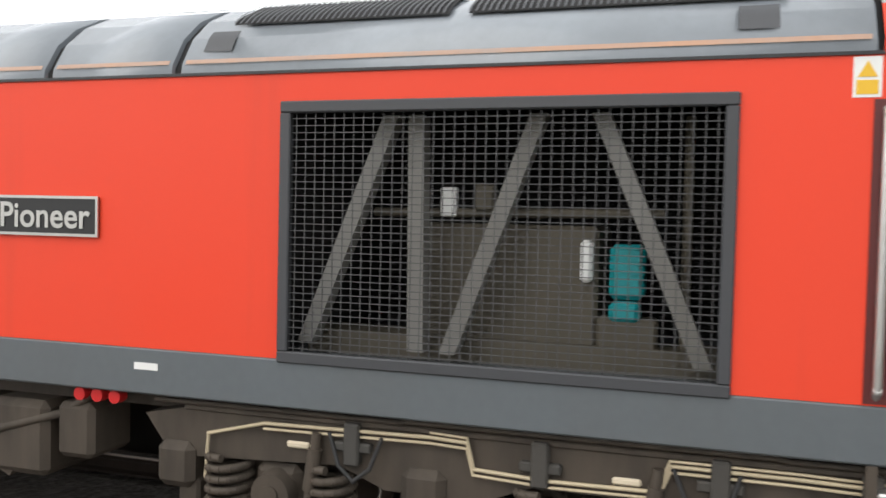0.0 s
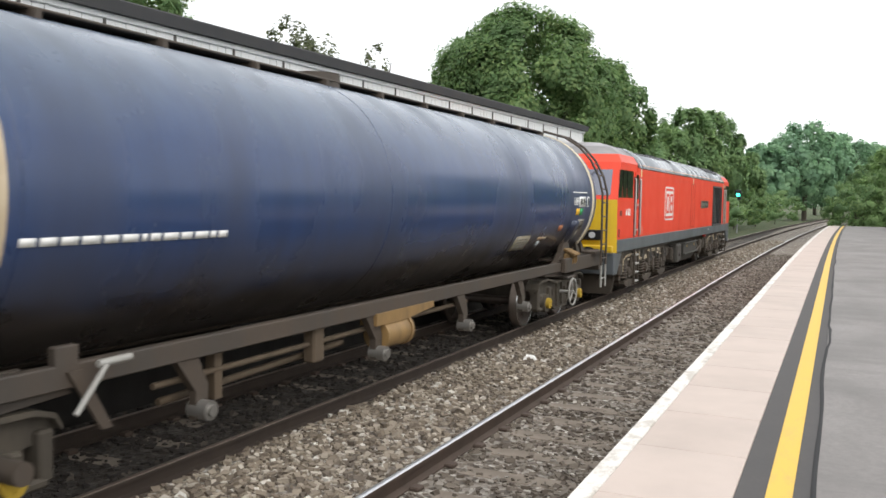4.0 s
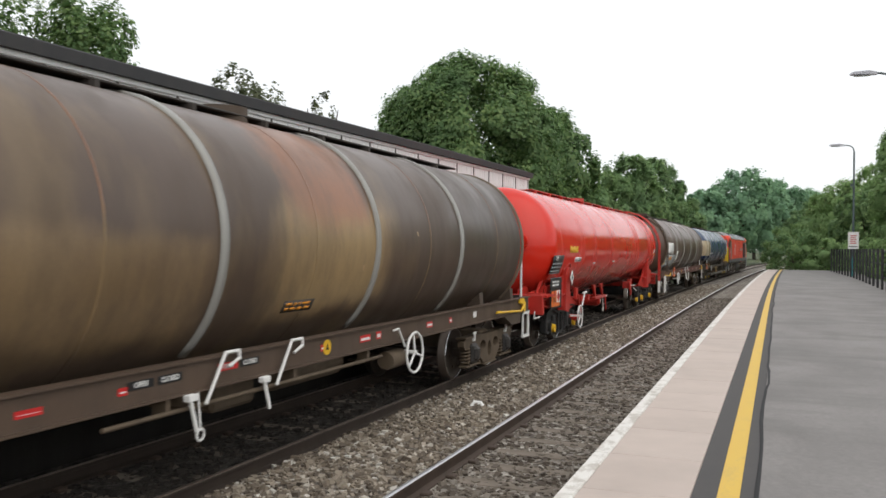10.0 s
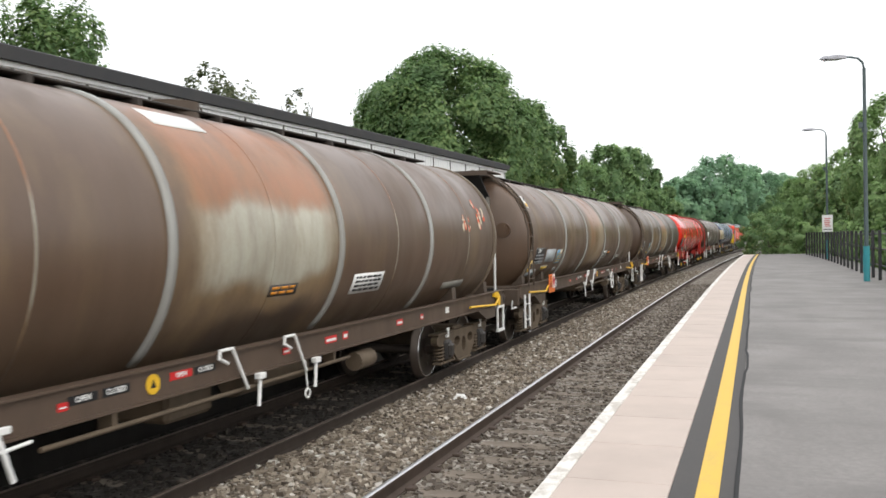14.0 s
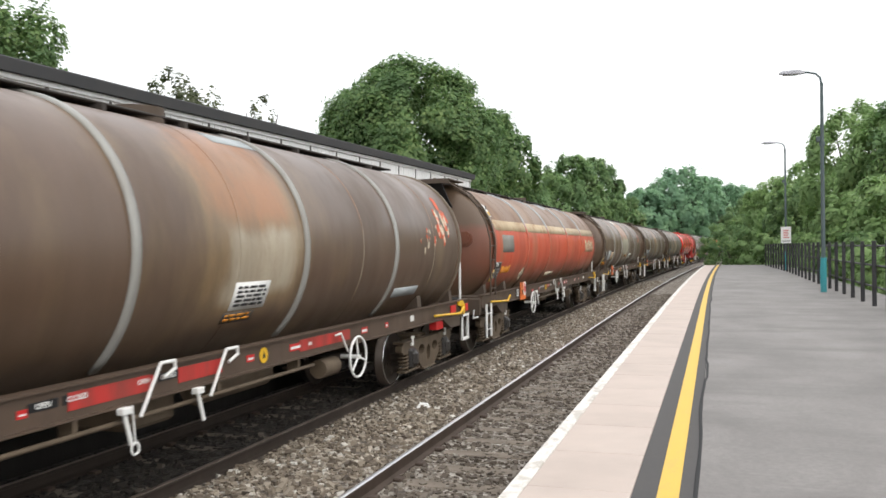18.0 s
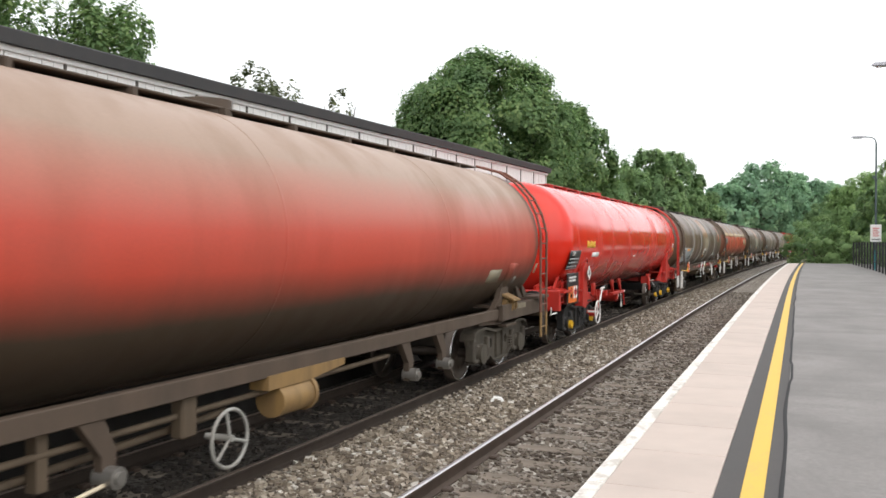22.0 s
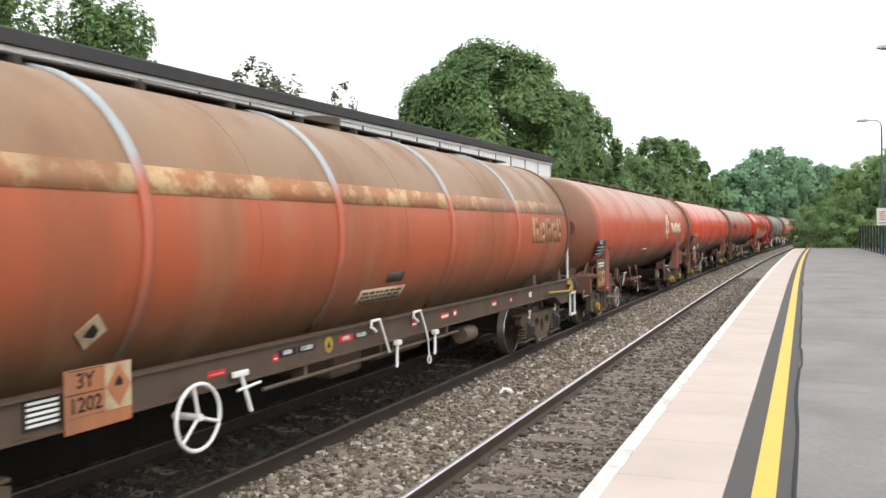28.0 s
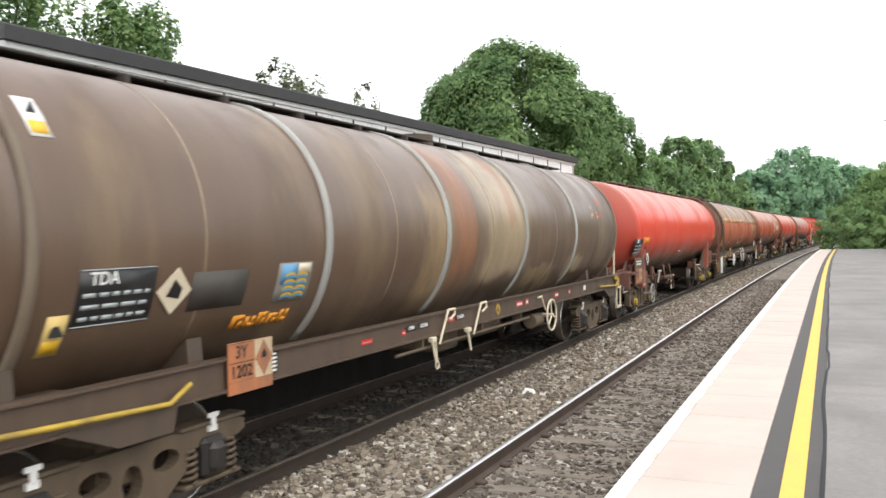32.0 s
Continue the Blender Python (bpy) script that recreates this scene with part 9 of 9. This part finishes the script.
        hl_ = part("headlight_housing", Geo().box(min(sx * 0.48, sx * 1.02), max(sx * 0.48, sx * 1.02), min(s * 10.50, s * 10.665), max(s * 10.50, s * 10.665), 1.42, 1.66, 0.02), m_black, yl, "black headlight housing")
        part("headlight", Geo().cyl((sx * 0.80, s * 10.66, 1.54), (sx * 0.80, s * 10.685, 1.54), 0.075, 18), m_headlight, hl_, "round headlight")
    part("front_step", Geo().box(-1.28, 1.28, min(s * 10.56, s * 10.72), max(s * 10.56, s * 10.72), 1.16, 1.30, 0.02), m_loco_yellow, yl)
    lettering("60062", 0.15, m_black, yl, 0.25, s * 10.705, 1.80, 0, REAR if s < 0 else pose(0, 0, 0, 90, 0, 180))
    part("buffer_beam", Geo().box(-1.3, 1.3, min(s * 10.2, s * 10.55), max(s * 10.2, s * 10.55), 0.62, 1.13, 0.02).prism([(s * 10.4, 1.13), (s * 9.7, 1.13), (s * 10.1, 0.70), (s * 10.4, 0.70)], "yz", 1.20, 1.28), m_loco_grey, lo, "dark buffer beam")
    part("rail_guard", Geo().prism([(-1.2, 0.16), (1.2, 0.16), (1.28, 0.62), (-1.28, 0.62)], "xz", min(s * 10.3, s * 10.36), max(s * 10.3, s * 10.36)), m_loco_bogie, lo, "dented track plough plate")
    for sx in (0.87, -0.87):
        b_ = part("buffer", Geo().cyl((sx, s * 10.5, 1.04), (sx, s * 10.98, 1.04), 0.13, 16), m_loco_grey, lo)
        part("buffer_head", Geo().prism(rounded(sx - 0.31, sx + 0.31, 0.86, 1.24, 0.17, 5), "xz", min(s * 10.98, s * 11.04), max(s * 10.98, s * 11.04)), m_rubber, b_, "oval buffer head")
    part("coupling", Geo().tube([(0, s * 10.5, 1.0), (0, s * 11.05, 0.92)], 0.05, 8).tube([(0.25, s * 10.5, 0.95), (0.32, s * 10.8, 0.6), (0.25, s * 10.95, 0.85)], 0.03, 6), m_rubber, lo)
    part("step_ladder", Geo().box(1.30, 1.34, min(s * (8.35 + o), s * (8.40 + o)), max(s * (8.35 + o), s * (8.40 + o)), 0.25, 1.13).box(1.30, 1.34, min(s * (8.76 + o), s * (8.82 + o)), max(s * (8.76 + o), s * (8.82 + o)), 0.25, 1.13), m_loco_bogie, lo, "cab step ladder")
    for z in (0.30, 0.52, 0.74, 0.96):
        part("step", Geo().box(1.22, 1.36, min(s * (8.40 + o), s * (8.76 + o)), max(s * (8.40 + o), s * (8.76 + o)), z, z + 0.045, 0.012), m_chrome, lo, "worn bright step")


# Dark red on raised strips paints in the shade of the recesses.
m_recess_shade = plain("recess_shade_red", (0.085, 0.010, 0.009), 0.5)
m_cab_roof = worn("sooty_silver_roof", (0.27, 0.26, 0.26), (0.035, 0.033, 0.034), 0.85, 0.45, 0.8)
m_door_pale = worn("pale_door", (0.30, 0.28, 0.23), (0.20, 0.18, 0.15), 0.5, 0.6)
for s in (1, -1):
    cab(s)


# running gear
def loco_bogie(yc):
    b = part("bogie", Geo().box(-0.9, 0.9, yc - 2.7, yc + 2.7, 0.70, 0.92, 0.03), m_loco_bogie, lo, "three-axle bogie caked in grey-brown dirt")
    for sx in (1, -1):
        x0, x1 = min(sx * 1.02, sx * 1.20), max(sx * 1.02, sx * 1.20)
        part("side_frame", Geo().prism([(yc - 3.0, 0.98), (yc - 2.8, 0.72), (yc - 1.6, 0.78), (yc - 1.3, 0.66), (yc - 0.7, 0.66), (yc - 0.4, 0.78), (yc + 0.4, 0.78), (yc + 0.7, 0.66), (yc + 1.3, 0.66), (yc + 1.6, 0.78), (yc + 2.8, 0.72), (yc + 3.0, 0.98), (yc + 2.6, 1.06), (yc - 2.6, 1.06)], "yz", x0, x1).box(x0 - 0.02, x1 + 0.02, yc - 2.7, yc + 2.7, 1.03, 1.07, 0.01), m_loco_bogie, b, "long cast side frame")
        for a in (-2.03, 0.0, 2.03):
            part("axlebox", Geo().box(min(sx * 1.0, sx * 1.20), max(sx * 1.0, sx * 1.20), yc + a - 0.16, yc + a + 0.16, 0.40, 0.74, 0.05).cyl((sx * 1.18, yc + a, 0.57), (sx * 1.29, yc + a, 0.57), 0.145, 18, 0.13).cyl((sx * 1.29, yc + a, 0.57), (sx * 1.305, yc + a, 0.57), 0.06, 12), m_loco_bogie, b)
            part("spring_seat", Geo().prism([(yc + a - 0.55, 0.40), (yc + a - 0.54, 0.33), (yc + a - 0.36, 0.26), (yc + a - 0.12, 0.22), (yc + a + 0.12, 0.22), (yc + a + 0.36, 0.26), (yc + a + 0.54, 0.33), (yc + a + 0.55, 0.40)], "yz", min(sx * 1.02, sx * 1.29), max(sx * 1.02, sx * 1.29)), m_loco_bogie, b, "boat-shaped spring seat")
            for q in (-0.36, 0.36):
                part("coil_spring", shared("loco_spring%d" % sx, lambda: big_spring(sx), m_loco_bogie), m_loco_bogie, b, "thick coil spring").matrix_basis = pose(0, yc + a + q, 0)
    for a, w in ((-1.05, 0.28), (1.05, 0.26), (2.72, 0.28), (-2.75, 0.28)):
        part("sand_box", Geo().box(0.98, 1.26, yc + a - w / 2, yc + a + w / 2, 0.52, 0.82, 0.05), m_loco_bogie, b)
    c = Geo()
    x = 1.235
    pts = [(x, yc - 2.5, 0.90), (x, yc - 2.1, 1.0), (x, yc - 1.0, 1.02), (x, yc - 0.78, 1.01), (x, yc - 0.74, 0.86), (x, yc - 0.3, 0.84), (x, yc + 0.30, 0.85), (x, yc + 0.36, 1.0), (x, yc + 1.0, 1.0), (x, yc + 1.9, 0.98), (x, yc + 1.95, 0.84), (x, yc + 2.4, 0.82)]
    c.tube(pts, 0.013, 5).tube([(px, py, pz - 0.035) for px, py, pz in pts[1:-1]], 0.010, 5).tube([(x, yc - 2.5, 0.90), (x, yc - 2.52, 0.62)], 0.012, 5)
    c.tube([(x + 0.01, py, pz + 0.03) for px, py, pz in pts[2:5]], 0.009, 5).tube([(x + 0.01, py, pz + 0.03) for px, py, pz in pts[6:10]], 0.009, 5)
    part("conduit", c, m_conduit, b, "cream pipework along the bogie")
    part("hose", Geo().tube([(1.26, yc + 1.5, 0.86), (1.28, yc + 1.65, 0.6), (1.26, yc + 1.8, 0.74), (1.24, yc + 1.85, 0.95)], 0.016, 6), m_rubber, b)
    for a in (-2.03, 0.0, 2.03):
        for sx in (1, -1):
            part("damper", Geo().cyl((sx * 1.25, yc + a + 0.24, 0.50), (sx * 1.25, yc + a + 0.30, 0.98), 0.032, 8).cyl((sx * 1.25, yc + a + 0.255, 0.62), (sx * 1.25, yc + a + 0.29, 0.88), 0.045, 10), m_loco_bogie, b, "upright damper")
            part("brake_hanger", Geo().tube([(sx * 1.16, yc + a - 0.60, 0.98), (sx * 1.18, yc + a - 0.66, 0.60), (sx * 1.16, yc + a - 0.56, 0.34)], 0.028, 6).box(min(sx * 1.08, sx * 1.2), max(sx * 1.08, sx * 1.2), yc + a - 0.72, yc + a - 0.56, 0.40, 0.58, 0.02), m_loco_bogie, b, "brake shoe hanger")
        part("cable_loop", Geo().tube([(1.24, yc + a + 0.38, 0.98), (1.28, yc + a + 0.46, 0.80), (1.29, yc + a + 0.56, 0.72), (1.28, yc + a + 0.66, 0.80), (1.24, yc + a + 0.72, 0.98)], 0.013, 6), m_rubber, b, "black cable loop")
    part("air_pipe", Geo().tube([(1.22, yc - 2.9, 1.085), (1.22, yc - 1.2, 1.085), (1.24, yc - 1.15, 1.10), (1.24, yc + 0.9, 1.10), (1.22, yc + 0.95, 1.085), (1.22, yc + 2.9, 1.085)], 0.018, 6), m_loco_bogie, b, "air pipe along the frame")
    for a in (-1.5, -0.35, 0.62, 1.35):
        part("pipe_bracket", Geo().box(1.19, 1.27, yc + a - 0.05, yc + a + 0.05, 0.80, 1.06, 0.012).box(1.19, 1.25, yc + a - 0.12, yc + a + 0.12, 0.88, 0.94, 0.01), m_dark_tank, b)
    for a in (-1.95, 0.05, 1.7):
        part("label_disc", Geo().box(1.205, 1.23, yc + a, yc + a + 0.16, 0.86, 0.905, 0.02), m_cream, b)
    for a in (-2.03, 0, 2.03):
        wheelset(lo, yc + a, 0.56)


def big_spring(sx):
    n = 14
    pts = [(sx * 1.15 + 0.135 * math.cos(2 * math.pi * k / n), 0.135 * math.sin(2 * math.pi * k / n), 0.41 + 0.070 * k / n) for k in range(5 * n + 1)]
    return Geo().tube(pts, 0.029, 5)


for yc in (-6.87, 7.05):
    loco_bogie(yc)
part("fuel_tank", Geo().prism([(-1.30, 0.62), (-1.10, 0.36), (1.10, 0.36), (1.30, 0.62), (1.30, 0.98), (-1.30, 0.98)], "xz", -1.22, 1.46), m_dark_tank, lo, "dark grimy fuel tank")
part("tank_lip", Geo().box(1.28, 1.34, -1.2, 1.44, 0.60, 0.65, 0.01).box(1.28, 1.34, -1.2, 1.44, 0.95, 1.0, 0.01), m_dark_tank, lo)
for y in (-0.6, 0.9):
    part("warning_triangle", Geo().prism([(y, 0.84), (y + 0.10, 0.84), (y + 0.05, 0.92)], "yz", 1.30, 1.305), m_yellow, lo, "small yellow triangle")
part("battery_box", Geo().box(0.4, 1.28, -2.25, -1.50, 0.40, 1.00, 0.05).cyl((1.28, -1.9, 0.66), (1.31, -1.9, 0.66), 0.06, 14), m_dark_tank, lo, "equipment box with a round gauge")
part("air_reservoir", Geo().cyl((0.9, -3.6, 0.78), (0.9, -2.4, 0.78), 0.2, 16).box(0.8, 1.2, -2.75, -2.45, 0.5, 0.9, 0.04).tube([(1.2, -2.6, 0.95), (1.2, -2.6, 0.45)], 0.02, 6), m_loco_bogie, lo, "air tanks and valves")
part("brake_gear", Geo().cyl((0.9, 1.7, 0.80), (0.9, 2.6, 0.80), 0.22, 16).box(0.7, 1.22, 2.75, 3.25, 0.45, 0.98, 0.05).tube([(1.2, 1.6, 0.7), (1.2, 2.2, 0.6), (1.22, 2.7, 0.72), (1.2, 3.4, 0.92), (1.2, 3.6, 1.05)], 0.03, 7).prism([(1.7, 1.0), (2.0, 1.0), (3.0, 0.55), (2.9, 0.42)], "yz", 1.12, 1.18).box(0.8, 1.24, 3.35, 3.65, 0.62, 1.0, 0.04), m_loco_bogie, lo, "pipes and brake gear")
part("underframe", Geo().box(-1.0, 1.0, -10.2, 10.2, 0.98, 1.14), m_loco_bogie, lo)


# ---- movement of the train ----
SPEED = 9.386
MIDS = [-28.25, -47.75, -67.2, -85.96, -105.05, -123.9, -142.8, -161.4, -180.1, -198.7, -216.9, -235.3, -254.25, -272.3, -290.8]
LOCO_AT = 1.8 - SPEED


def gone(t):
    """Metres run by the train at t seconds: it picks up a little speed at the end."""
    return SPEED * t + 0.015 * max(0.0, t - 20.0) ** 2


def place_on_track(y, half):
    """Pose of a vehicle whose middle is at y, on its two bogies."""
    a, b = y - half, y + half
    xa, xb = FAR_C + bend(a), FAR_C + bend(b)
    return pose((xa + xb) / 2, y, 0, 0, 0, -math.degrees(math.atan2(xb - xa, b - a)))


def motions():
    ts = [i * 1.0 for i in range(33)]
    for w, mid in zip(WAGONS, MIDS):
        walk(w, [(t, place_on_track(mid + gone(t), 7.0)) for t in ts])
    for lo in LOCOS:
        walk(lo, [(t, place_on_track(LOCO_AT + gone(t), 7.0)) for t in ts])
    for w, y, r in WHEELS:
        walk(w, [(i / 15.0, pose(0, y, r, -math.degrees(gone(i / 15.0) / r))) for i in range(16 * 30 + 1)])


motions()
